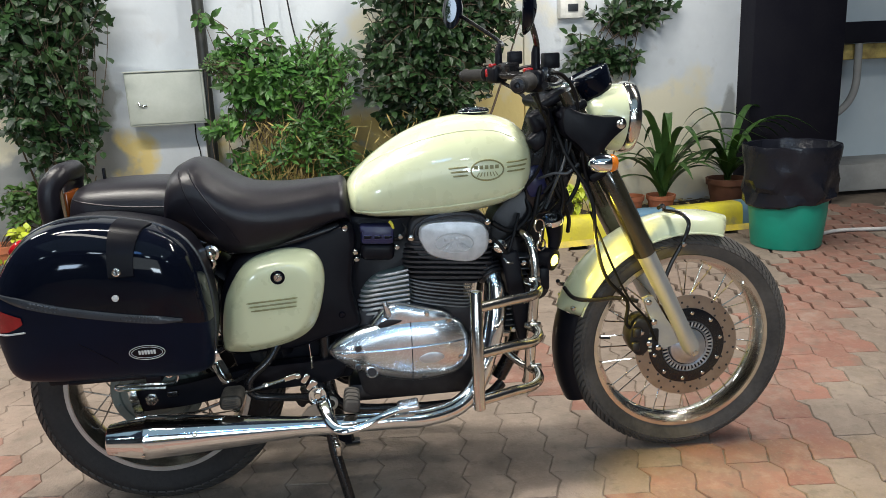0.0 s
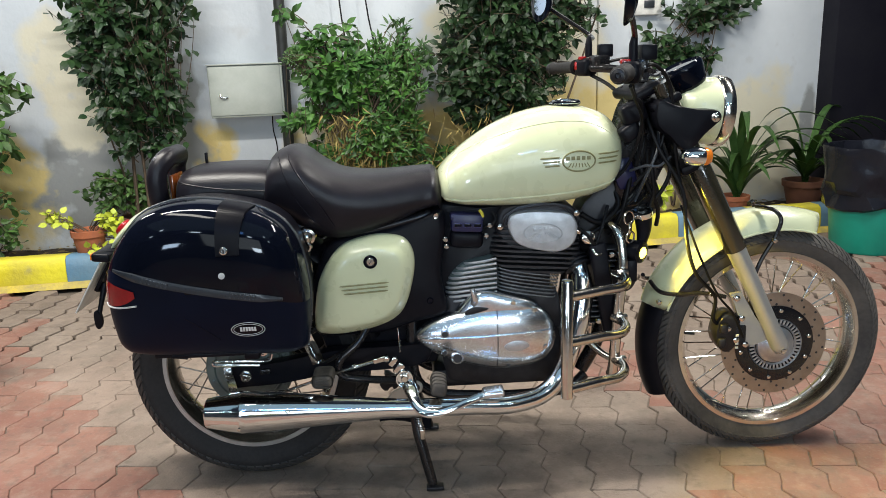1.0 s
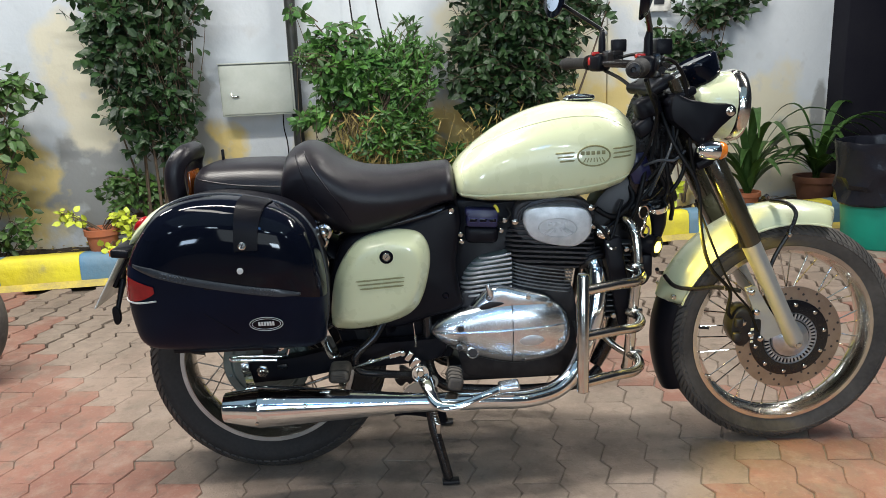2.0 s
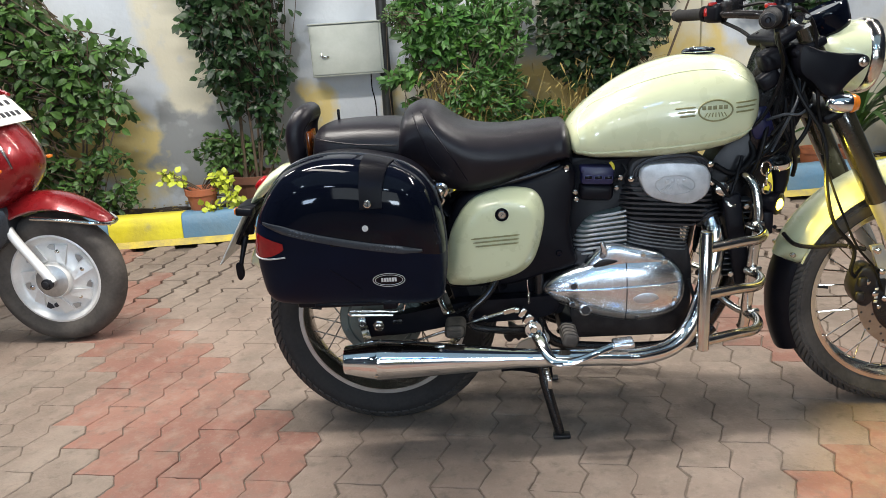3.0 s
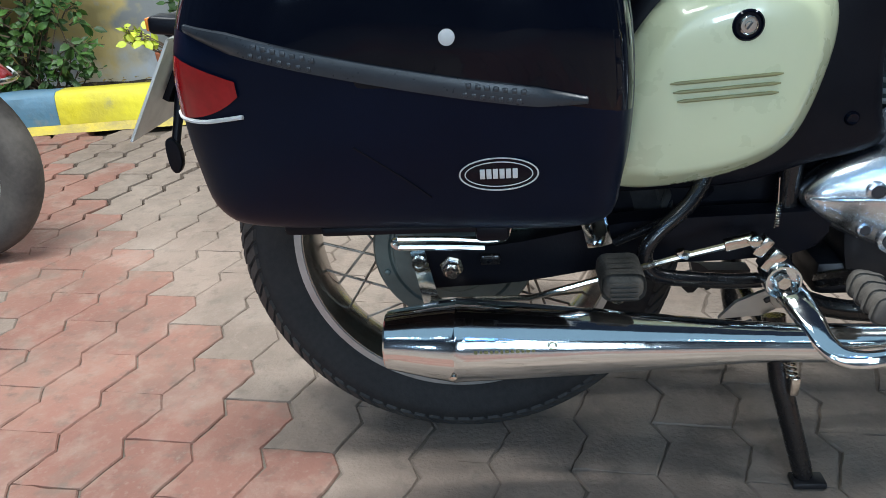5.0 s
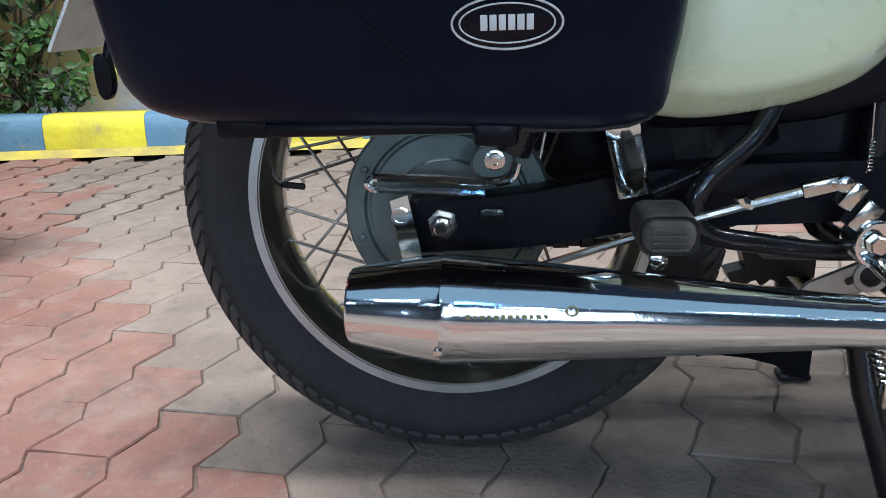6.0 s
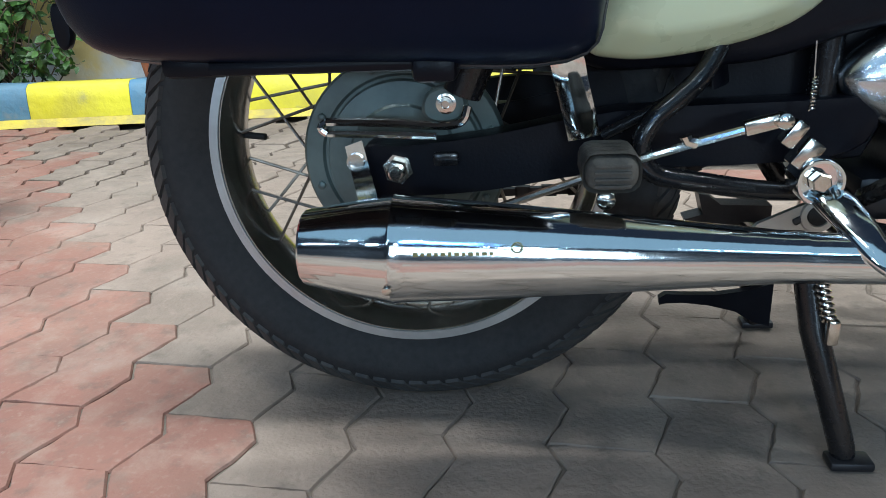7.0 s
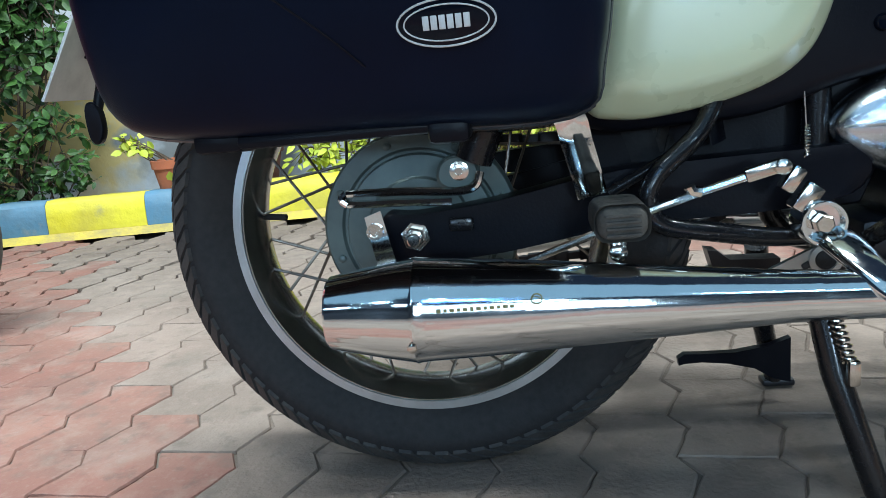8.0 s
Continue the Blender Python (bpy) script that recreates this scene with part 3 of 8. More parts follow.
lathe(bm, [(0.036, 0.0), (0.039, 0.003), (0.039, 0.009), (0.034, 0.0125), (0.026, 0.012), (0.024, 0.014), (0.010, 0.0155)], cap_at, (-0.03, 0, 1), 40)
cap = part("fuel_cap", bm, BLACK_GLOSS, tank, "black fuel cap with chrome rings")
for r, h in ((0.0385, 0.006), (0.030, 0.0128), (0.019, 0.0146)):
    bm = B()
    tube(bm, [(cap_at[0] + r * math.cos(a), r * math.sin(a), cap_at[2] + h) for a in (2 * math.pi * j / 36 for j in range(36))], 0.0012, 6, closed=True)
    part("cap_ring", bm, CHROME, cap)

# seat
def seat_body(xs, top, bot, wid, n=46, edge=2.6):
    bm = B()
    rings = []
    for i in range(n + 1):
        x = xs[0] + (xs[-1] - xs[0]) * i / n
        t, b, w = hermite(xs, top, x), hermite(xs, bot, x), hermite(xs, wid, x)
        ring = []
        for j in range(37):
            a = math.pi * j / 36
            c, s = math.cos(a), math.sin(a)
            ring.append(Vector((x, -w * math.copysign(abs(c) ** (2 / edge), c), t - 0.075 + 0.075 * abs(s) ** (2 / edge))))
        # skirt below the rolled edge, drawn in towards the frame rail
        ring = [Vector((x, -w * 0.80, b)), Vector((x, -w * 0.93, b + (t - 0.075 - b) * 0.35))] + ring + [Vector((x, w * 0.93, b + (t - 0.075 - b) * 0.35)), Vector((x, w * 0.80, b))]
        rings.append(ring)
    return skin(bm, rings)


seat = part("seat", seat_body([0.085, 0.10, 0.125, 0.15, 0.178, 0.215, 0.258, 0.328, 0.40, 0.47, 0.497, 0.508],
                              [0.800, 0.846, 0.868, 0.874, 0.866, 0.838, 0.814, 0.803, 0.804, 0.808, 0.804, 0.780],
                              [0.740, 0.735, 0.728, 0.712, 0.688, 0.668, 0.660, 0.670, 0.692, 0.716, 0.722, 0.726],
                              [0.128, 0.140, 0.146, 0.150, 0.152, 0.153, 0.152, 0.144, 0.130, 0.114, 0.106, 0.085]), LEATHER, bike, "black leatherette saddle with a raised rear step", 60)
pad = part("pillion_seat", seat_body([-0.128, -0.120, -0.10, -0.05, 0.02, 0.08, 0.115],
                               [0.790, 0.815, 0.829, 0.835, 0.836, 0.833, 0.828],
                               [0.755, 0.748, 0.744, 0.738, 0.732, 0.730, 0.730],
                               [0.085, 0.105, 0.118, 0.126, 0.130, 0.132, 0.132], 30, 3.2), LEATHER, seat, "flat black pillion pad", 60)


def welt(ob, way, s):
    """A stitched welt: a line in x and z laid on the side of a cushion."""
    tree = BVHTree.FromPolygons([v.co.copy() for v in ob.data.vertices], [list(p.vertices) for p in ob.data.polygons])
    line = []
    for p in curve([Vector((x, 0, z)) for x, z in way], 6):
        hit = tree.ray_cast(Vector((p.x, s * 0.5, p.z)), Vector((0, -s, 0)))[0]
        if hit is not None:
            line.append(hit)
    return line


for s in (-1, 1):
    for z, x0, x1, w in ((0.792, -0.11, 0.095, 0.128),):
        bm = B()
        tube(bm, welt(pad, [(-0.112, 0.806), (-0.095, 0.803), (-0.043, 0.794), (0.017, 0.787), (0.098, 0.782)], s), 0.0019, 6)
        part("seat_piping", bm, LEATHER, seat)
    for way in ([(0.128, 0.855), (0.138, 0.835), (0.150, 0.800), (0.170, 0.752), (0.205, 0.705)], [(0.150, 0.860), (0.165, 0.835), (0.196, 0.785), (0.228, 0.735), (0.252, 0.690)]):
        bm = B()
        tube(bm, welt(seat, way, s), 0.0020, 6)
        part("seat_piping", bm, LEATHER, seat)

# padded passenger backrest hoop
bm = B()
tube(bm, [(-0.160, -0.070, 0.720), (-0.168, -0.078, 0.770), (-0.166, -0.078, 0.825), (-0.150, -0.055, 0.856), (-0.146, 0.0, 0.860), (-0.150, 0.055, 0.856), (-0.166, 0.078, 0.825), (-0.168, 0.078, 0.770), (-0.160, 0.070, 0.720)], 0.0235, 14, 6)
backrest = part("backrest", bm, LEATHER, bike, "padded black passenger backrest hoop")
bm = B()
block(bm, (-0.146, 0.0, 0.785), (0.008, 0.085, 0.060), 0.003)
part("rear_reflector", bm, AMBER_DULL, backrest, "orange reflector behind the seat")
for s in (-1, 1):
    bm = B()
    tube(bm, [(-0.16, s * 0.075, 0.740), (-0.06, s * 0.10, 0.735), (0.05, s * 0.10, 0.728)], 0.009, 10)
    part("backrest_stay", bm, BLACK_PAINT, backrest)
bm = B()
block(bm, (-0.075, 0.03, 0.845), (0.006, 0.012, 0.03), 0.002)
part("seat_tab", bm, BLACK_SATIN, seat)

# side cover
COVER = [(0.186, 0.432), (0.190, 0.502), (0.204, 0.560), (0.235, 0.613), (0.272, 0.645), (0.338, 0.662), (0.392, 0.659), (0.420, 0.644), (0.435, 0.610), (0.433, 0.561), (0.414, 0.492), (0.388, 0.455), (0.341, 0.432), (0.271, 0.418), (0.216, 0.417)]
for s in (-1, 1):
    bm = B()
    pillow(bm, COVER, [(s * 0.085, 0.0), (s * 0.116, 0.0), (s * 0.123, 0.002), (s * 0.129, 0.007), (s * 0.137, 0.015), (s * 0.146, 0.023), (s * 0.1515, 0.029), (s * 0.1540, 0.036), (s * 0.1548, 0.060), (s * 0.155, 0.12)], 6)
    cover = part("side_cover", bm, CREAM, bike, "cream side cover with three pinstripes", 50)
    for z, x0, x1 in ((0.5500, 0.254, 0.372), (0.5400, 0.258, 0.3705), (0.5300, 0.263, 0.369)):
        bm = B()
        tube(bm, [(x, s * 0.1565, z + (x - 0.31) * 0.05) for x in np.linspace(x0, x1, 16)], [0.0008] + [0.0021] * 14 + [0.0008], 8)
        part("cover_stripe", bm, CREAM_DARK, cover, "olive embossed stripe")
    bm = B()
    lathe(bm, [(0.0165, -0.004), (0.0165, 0.004), (0.0145, 0.006), (0.0130, 0.003), (0.006, 0.003), (0.005, 0.005)], (0.331, s * 0.1525, 0.605), (0, s, 0), 28)
    lock = part("cover_lock", bm, BLACK_GLOSS, cover, "round black lock")
    bm = B()
    lathe(bm, [(0.0098, 0.0), (0.0098, 0.0040), (0.0085, 0.0050), (0.0080, 0.0035), (0.0045, 0.0036), (0.004, 0.0055)], (0.331, s * 0.1545, 0.605), (0, s, 0), 20)
    part("lock_core", bm, STEEL, lock, "steel key barrel")
    bm = B()
    block(bm, (0.331, s * 0.1602, 0.605), (0.0020, 0.0012, 0.0085), 0.0003, Matrix.Rotation(radians(35), 3, "Y"))
    part("lock_slot", bm, INK, lock)

# black mid panels between side cover and engine
for s in (-1, 1):
    bm = B()
    pillow(bm, [(0.500, 0.712), (0.440, 0.690), (0.370, 0.672), (0.300, 0.660), (0.230, 0.640), (0.190, 0.560), (0.178, 0.470), (0.190, 0.410), (0.280, 0.405), (0.360, 0.410), (0.430, 0.430), (0.510, 0.452), (0.506, 0.50), (0.500, 0.56), (0.508, 0.62), (0.515, 0.68)], [(s * 0.045, 0.0), (s * 0.096, 0.0), (s * 0.105, 0.006), (s * 0.108, 0.02)], 5)
    panel = part("mid_panel", bm, BLACK_SATIN, bike, "satin black panel behind the side cover", 50)
    for x, z, m in ((0.492, 0.700, STEEL), (0.470, 0.487, BLACK_GLOSS)):
        bm = B()
        lathe(bm, [(0.0085, -0.004), (0.0085, 0.003), (0.006, 0.006), (0.003, 0.0055)], (x, s * 0.107, z), (0, s, 0), 14)
        part("panel_bolt", bm, m, panel)

# air box and battery case fill the triangle behind the engine
bm = B()
pillow(bm, [(0.47, 0.44), (0.47, 0.70), (0.60, 0.71), (0.68, 0.70), (0.66, 0.60), (0.60, 0.56), (0.53, 0.50), (0.54, 0.44)], [(-0.066, 0.004), (-0.06, 0), (0.06, 0), (0.066, 0.004)], 3)
part("air_box", bm, BLACK_SATIN, bike, "black air box behind the cylinder", 50)
bm = B()
pillow(bm, [(0.20, 0.34), (0.20, 0.62), (0.46, 0.66), (0.50, 0.45), (0.48, 0.30), (0.36, 0.33)], [(-0.05, 0.004), (-0.045, 0), (0.045, 0), (0.05, 0.004)], 3)
part("battery_case", bm, BLACK_SATIN, bike, "", 50)
bm = B()
pillow(bm, [(0.955, 0.70), (0.94, 0.78), (0.965, 0.92), (1.00, 0.96), (1.055, 0.93), (1.085, 0.85), (1.06, 0.78), (1.01, 0.70)], [(-0.055, 0.006), (-0.05, 0), (0.05, 0), (0.055, 0.006)], 4)
part("steering_head", bm, BLACK_PAINT, bike, "black steering head gusset and looms", 50)
bm = B()
pillow(bm, [(0.845, 0.625), (0.865, 0.70), (0.92, 0.745), (0.99, 0.765), (1.02, 0.735), (0.995, 0.67), (0.985, 0.61), (0.95, 0.555), (0.90, 0.545), (0.86, 0.57)], [(-0.050, 0.012), (-0.045, 0.0), (0.045, 0.0), (0.050, 0.012)], 5)
part("down_tube_gusset", bm, ENGINE_BLACK, bike, "", 50)
bm = B()
block(bm, (1.005, 0, 0.975), (0.075, 0.200, 0.026), 0.010, Matrix.Rotation(radians(-26), 3, "Y"), 3)
part("top_yoke", bm, BLACK_SATIN, bike, "black top fork yoke")
bm = B()
block(bm, (0.975, -0.075, 0.925), (0.060, 0.05, 0.050), 0.012, Matrix.Rotation(radians(-20), 3, "Y"), 3)
block(bm, (0.968, -0.080, 0.880), (0.050, 0.04, 0.040), 0.010, Matrix.Rotation(radians(-35), 3, "Y"), 3)
part("relay_box", bm, BLACK_SATIN, bike)

# frame tubes
def bar(name, pts, r, material=BLACK_PAINT, parent=bike, smooth=6, n=10, label=""):
    bm = B()
    tube(bm, pts, r, n, smooth)
    return part(name, bm, material, parent, label)


bar("backbone", [(0.99, 0, 0.86), (0.85, 0, 0.80), (0.60, 0, 0.73), (0.45, 0, 0.68)], 0.024)
bar("head_tube", [(1.000, 0, 0.97), (1.045, 0, 0.84)], 0.032, smooth=0)
bar("down_tube", [(1.02, 0, 0.84), (0.985, 0, 0.66), (0.925, 0, 0.36), (0.87, 0, 0.24)], 0.020)
for s in (-1, 1):
    bar("seat_rail", [(0.48, s * 0.085, 0.700), (0.30, s * 0.09, 0.665), (0.15, s * 0.10, 0.690), (0.0, s * 0.105, 0.715), (-0.16, s * 0.10, 0.73)], 0.013)
    bar("cradle_tube", [(0.87, s * 0.05, 0.245), (0.80, s * 0.075, 0.215), (0.60, s * 0.085, 0.215), (0.44, s * 0.085, 0.25), (0.42, s * 0.08, 0.40), (0.44, s * 0.08, 0.62)], 0.014)
    bar("footrest_loop", [(0.325, s * 0.10, 0.452), (0.293, s * 0.128, 0.400), (0.247, s * 0.145, 0.362), (0.238, s * 0.148, 0.335), (0.252, s * 0.148, 0.313), (0.30, s * 0.14, 0.301), (0.362, s * 0.12, 0.287), (0.42, s * 0.10, 0.28)], 0.0100)
    bar("footrest_loop_stay", [(0.205, s * 0.12, 0.345), (0.262, s * 0.135, 0.378)], 0.006, smooth=0)

# rear shock absorbers
for s in (-1, 1):
    bm = B()
    top_, low_ = Vector((0.187, s * 0.140, 0.672)), Vector((0.062, s * 0.125, 0.372))
    way = low_ - top_
    tube(bm, [top_ + way * u for u in (0.06, 0.18, 0.19, 0.60, 0.61, 0.94)], [0.020, 0.022, 0.011, 0.011, 0.022, 0.019], 16)
    shock = part("shock_absorber", bm, BLACK_PAINT, bike, "rear shock absorber with a steel top eye")
    bm = B()
    side = way.normalized().orthogonal()
    up = way.normalized().cross(side)
    coil = []
    for i in range(120):
        a = 2 * math.pi * i / 13
        p = top_ + way * (0.16 + 0.50 * i / 119)
        coil.append(p + 0.023 * (math.cos(a) * side + math.sin(a) * up))
    tube(bm, coil, 0.0042, 6)
    part("shock_spring", bm, BLACK_PAINT, shock)
    bm = B()
    lathe(bm, [(0.017, -0.018), (0.019, -0.012), (0.019, 0.012), (0.013, 0.014), (0.0125, 0.022), (0.009, 0.026), (0.008, 0.030), (0.004, 0.032)], top_, (0, s, 0), 24)
    part("shock_eye", bm, STEEL, shock, "polished steel eye with domed nut")

# swing arm, chain guard, rear fender
for s in (-1, 1):
    bm = B()
    pillow(bm, [(-0.034, 0.334), (-0.034, 0.284), (0.0, 0.281), (0.09, 0.286), (0.22, 0.305), (0.40, 0.312), (0.46, 0.33), (0.46, 0.37), (0.40, 0.372), (0.22, 0.366), (0.09, 0.344), (0.0, 0.335)], [(s * 0.072, 0), (s * 0.076, -0.001), (s * 0.102, 0.0), (s * 0.106, 0.004)], 3)
    arm = part("swing_arm", bm, BLACK_SATIN, bike, "black box-section swing arm")
    bm = B()
    lathe(bm, [(0.016, 0.0), (0.016, 0.004), (0.0125, 0.0042), (0.0125, 0.013), (0.0105, 0.015)], (0.0, s * 0.1065, 0.312), (0, s, 0), 6)
    lathe(bm, [(0.0075, 0.012), (0.0075, 0.022), (0.006, 0.0235)], (0.0, s * 0.1065, 0.312), (0, s, 0), 14)
    part("axle_nut", bm, STEEL, arm, "worn steel axle nut")
    bm = B()
    block(bm, (0.050, s * 0.108, 0.322), (0.026, 0.012, 0.014), 0.003)
    part("chain_adjuster", bm, BLACK_PAINT, arm)
bm = B()
slab(bm, [(-0.10, 0.075, 0.355), (0.10, 0.075, 0.378), (0.36, 0.075, 0.395), (0.40, 0.075, 0.36), (0.36, 0.075, 0.345), (0.10, 0.075, 0.35), (-0.10, 0.075, 0.315)], (0, 0, 0), (0, 0.02, 0))
part("chain_guard", bm, BLACK_SATIN, bike)
bm = B()
chain = [(0.38 + 0.035 * math.cos(a), 0.068, 0.335 + 0.045 * math.sin(a)) for a in np.linspace(1.2, -1.4, 8)] + [(x, 0.068, z) for x, z in ((0.33, 0.262), (0.22, 0.240), (0.12, 0.236), (0.02, 0.232))] + [(-0.085 * math.sin(a), 0.068, 0.312 - 0.085 * math.cos(a)) for a in np.linspace(0.2, 3.0, 12)] + [(0.12, 0.068, 0.392), (0.26, 0.068, 0.388)]
pts = curve(chain, 6, True)
for i, p in enumerate(pts):
    q = pts[(i + 1) % len(pts)]
    d = (q - p)
    block(bm, (p + q) / 2, (d.length * 1.15, 0.010, 0.013 if i % 2 else 0.009), 0, Matrix.Rotation(-math.atan2(d.z, d.x), 3, "Y"))
part("drive_chain", bm, ENGINE_BLACK, bike, "dark greasy drive chain", 0)


def arc_shell(bm, centre, r, a0, a1, half, drop, thick=0.003, n=28, m=10, taper=0.0):
    """A curved mudguard: a domed strip round a wheel, from angle a0 to a1 (degrees, from +x upwards)."""
    outer, inner = [], []
    for i in range(n + 1):
        a = radians(a0 + (a1 - a0) * i / n)
        e = min(1.0, min(i, n - i) / 3 + 0.62) if taper else 1.0
        ro, ri = [], []
        for j in range(m + 1):
            v = -1 + 2 * j / m
            rr = r - drop * abs(v) ** 2.6
            for row, k in ((ro, rr), (ri, rr - thick)):
                row.append(Vector((centre[0] + k * math.cos(a), centre[1] + half * e * v, centre[2] + k * math.sin(a))))
        outer.append(ro)
        inner.append(ri)
    rings = [o + i[::-1] for o, i in zip(outer, inner)]
    return skin(bm, rings)


RW, FW = (0.0, 0.0, 0.312), (1.369, 0.0, 0.310)
bm = B()
arc_shell(bm, (0.0, 0, 0.335), 0.375, 62, 158, 0.075, 0.040, taper=1)
part("rear_fender", bm, CREAM, bike, "cream rear mudguard", 60)
bm = B()
rings = []
for x, z, w, h in ((-0.200, 0.722, 0.050, 0.016), (-0.240, 0.706, 0.058, 0.026), (-0.275, 0.682, 0.056, 0.032), (-0.305, 0.655, 0.046, 0.030), (-0.322, 0.632, 0.030, 0.018)):
    rings.append([Vector((x + 0.5 * h * math.sin(a), w * math.cos(a), z + h * math.sin(a))) for a in (2 * math.pi * j / 24 for j in range(24))])
skin(bm, rings)
inner = B()
arc_shell(inner, (0.0, 0, 0.335), 0.352, 8, 66, 0.078, 0.030)
part("inner_mudguard", inner, BLACK_SATIN, bike, "black plastic inner mudguard", 60)
tail_lamp = part("tail_lamp", bm, CREAM, bike, "cream tail lamp housing with a red lens", 60)
bm = B()
lathe(bm, [(0.022, -0.018), (0.024, 0.0), (0.020, 0.006), (0.010, 0.009), (0.002, 0.010)], (-0.292, 0, 0.685), (-0.70, 0, 0.72), 28)
part("tail_lens", bm, RED_LENS, tail_lamp, "red lens", 60)
bm = B()
tube(bm, [(-0.300, 0, 0.640), (-0.330, 0.0, 0.610), (-0.345, 0, 0.55)], [0.018, 0.02, 0.014], 10, 4)
block(bm, (-0.320, -0.02, 0.632), (0.05, 0.09, 0.016), 0.005)
bracket = part("plate_bracket", bm, BLACK_SATIN, bike, "black plastic number plate holder")
bm = B()
slab(bm, [(-0.322, -0.085, 0.612), (-0.322, 0.085, 0.612), (-0.398, 0.085, 0.488), (-0.398, -0.085, 0.488)], (-0.004, 0, 0.002), (-0.007, 0, 0.0035))
part("rear_number_plate", bm, PLATE, bracket, "pale number plate tilted behind the tail")
bm = B()
slab(bm, [(-0.322, -0.045, 0.606), (-0.322, 0.045, 0.606), (-0.372, 0.045, 0.524), (-0.366, 0.025, 0.518), (-0.358, -0.025, 0.528), (-0.366, -0.045, 0.534)], (-0.003, 0, 0.0015), (0.004, 0, -0.003))
part("plate_backing", bm, BLACK_SATIN, bracket)
for s in (-1, 1):
    bm = B()
    tube(bm, [(-0.315, s * 0.03, 0.632), (-0.325, s * 0.085, 0.624)], 0.007, 8)
    block(bm, (-0.312, s * 0.100, 0.634), (0.044, 0.034, 0.021), 0.006, Matrix.Rotation(radians(6), 3, "Y"), 3)
    stalk = part("rear_indicator", bm, BLACK_SATIN, bike, "rear indicator on a black stalk")
    bm = B()
    block(bm, (-0.335, s * 0.100, 0.6365), (0.004, 0.028, 0.015), 0.0015)
    part("indicator_lens", bm, AMBER, stalk)
bm = B()
tube(bm, [(-0.345, -0.03, 0.55), (-0.356, -0.045, 0.50), (-0.362, -0.052, 0.472)], [0.009, 0.006, 0.006], 10, 4)
pillow(bm, [(-0.373, 0.478), (-0.364, 0.486), (-0.355, 0.476), (-0.354, 0.452), (-0.362, 0.438), (-0.372, 0.444)], [(-0.050, 0.0), (-0.058, 0.0), (-0.060, 0.002)], 4)
part("plate_reflector", bm, BLACK_SATIN, bracket, "round black reflector mount")


# ---- wheels ----
def wheel(name, centre, r, width, rim_r, rim_half, hub_r, hub_half, dusty, label, tread):
    cx, cy, cz = centre
    bm = B()
    lathe(bm, [(hub_r * 0.4, -hub_half - 0.012), (hub_r, -hub_half), (hub_r, -hub_half + 0.006), (hub_r * 0.72, -hub_half + 0.014), (hub_r * 0.72, hub_half - 0.014), (hub_r, hub_half - 0.006), (hub_r, hub_half), (hub_r * 0.4, hub_half + 0.012)], centre, (0, 1, 0), 32)
    w = part(name, bm, HUB_GREY, bike, label)
    bm = B()
    h = width / 2
    sec = [(rim_r - 0.004, -rim_half + 0.002), (rim_r + 0.010, -rim_half - 0.004), (rim_r + (r - rim_r) * 0.42, -h), (rim_r + (r - rim_r) * 0.66, -h * 0.99), (r - 0.018, -h * 0.80), (r - 0.006, -h * 0.50), (r, -h * 0.18), (r, h * 0.18), (r - 0.006, h * 0.50), (r - 0.018, h * 0.80), (rim_r + (r - rim_r) * 0.66, h * 0.99), (rim_r + (r - rim_r) * 0.42, h), (rim_r + 0.010, rim_half + 0.004), (rim_r - 0.004, rim_half - 0.002)]
    lathe(bm, sec, centre, (0, 1, 0), 96, loop=True)
    part("tyre", bm, RUBBER_DUSTY if dusty else RUBBER, w, "worn black tyre with a grooved tread", 50)
    # tread lugs at the shoulders
    bm = B()
    for i in range(tread):
        for s in (-1, 1):
            a = 2 * math.pi * (i + (0.5 if s > 0 else 0)) / tread
            ca, sa = math.cos(a), math.sin(a)
            da = 2 * math.pi / tread
            ring = []
            for off, rr, yy in ((0.0, r - 0.034, 0.99), (0.9, r - 0.0185, 0.815), (2.2, r - 0.0055, 0.46)):
                for e in (0.0, 0.70):
                    b = a + (off + e) * da
                    ring.append(Vector((cx + rr * math.cos(b), cy + s * h * yy, cz + rr * math.sin(b))))
            up = [v + (v - Vector((cx, v.y, cz))).normalized() * 0.0032 + Vector((0, s * 0.0032, 0)) for v in ring]
            vs, us = [bm.verts.new(v) for v in ring], [bm.verts.new(v) for v in up]
            for q in ((0, 1, 3, 2), (2, 3, 5, 4)):
                bm.faces.new([us[k] for k in q])
            for p, q in ((0, 1), (1, 3), (3, 5), (5, 4), (4, 2), (2, 0)):
                bm.faces.new((vs[p], vs[q], us[q], us[p]))
    tagged(part("tyre_tread", bm, RUBBER_DUSTY if dusty else RUBBER_LIT, w, "", 30), kind="stuff")
    bm = B()
    rh = rim_half
    lathe(bm, [(rim_r + 0.006, -rh), (rim_r + 0.004, -rh - 0.004), (rim_r - 0.008, -rh - 0.004), (rim_r - 0.011, -rh + 0.002), (rim_r - 0.016, -rh + 0.010), (rim_r - 0.022, -rh * 0.35), (rim_r - 0.024, 0), (rim_r - 0.022, rh * 0.35), (rim_r - 0.016, rh - 0.010), (rim_r - 0.011, rh - 0.002), (rim_r - 0.008, rh + 0.004), (rim_r + 0.004, rh + 0.004), (rim_r + 0.006, rh)], centre, (0, 1, 0), 96, loop=True)
    part("rim", bm, STEEL if dusty else RIM_STEEL, w, "bright steel spoked rim", 50)
    for s in (-1, 1):
        bm = B()
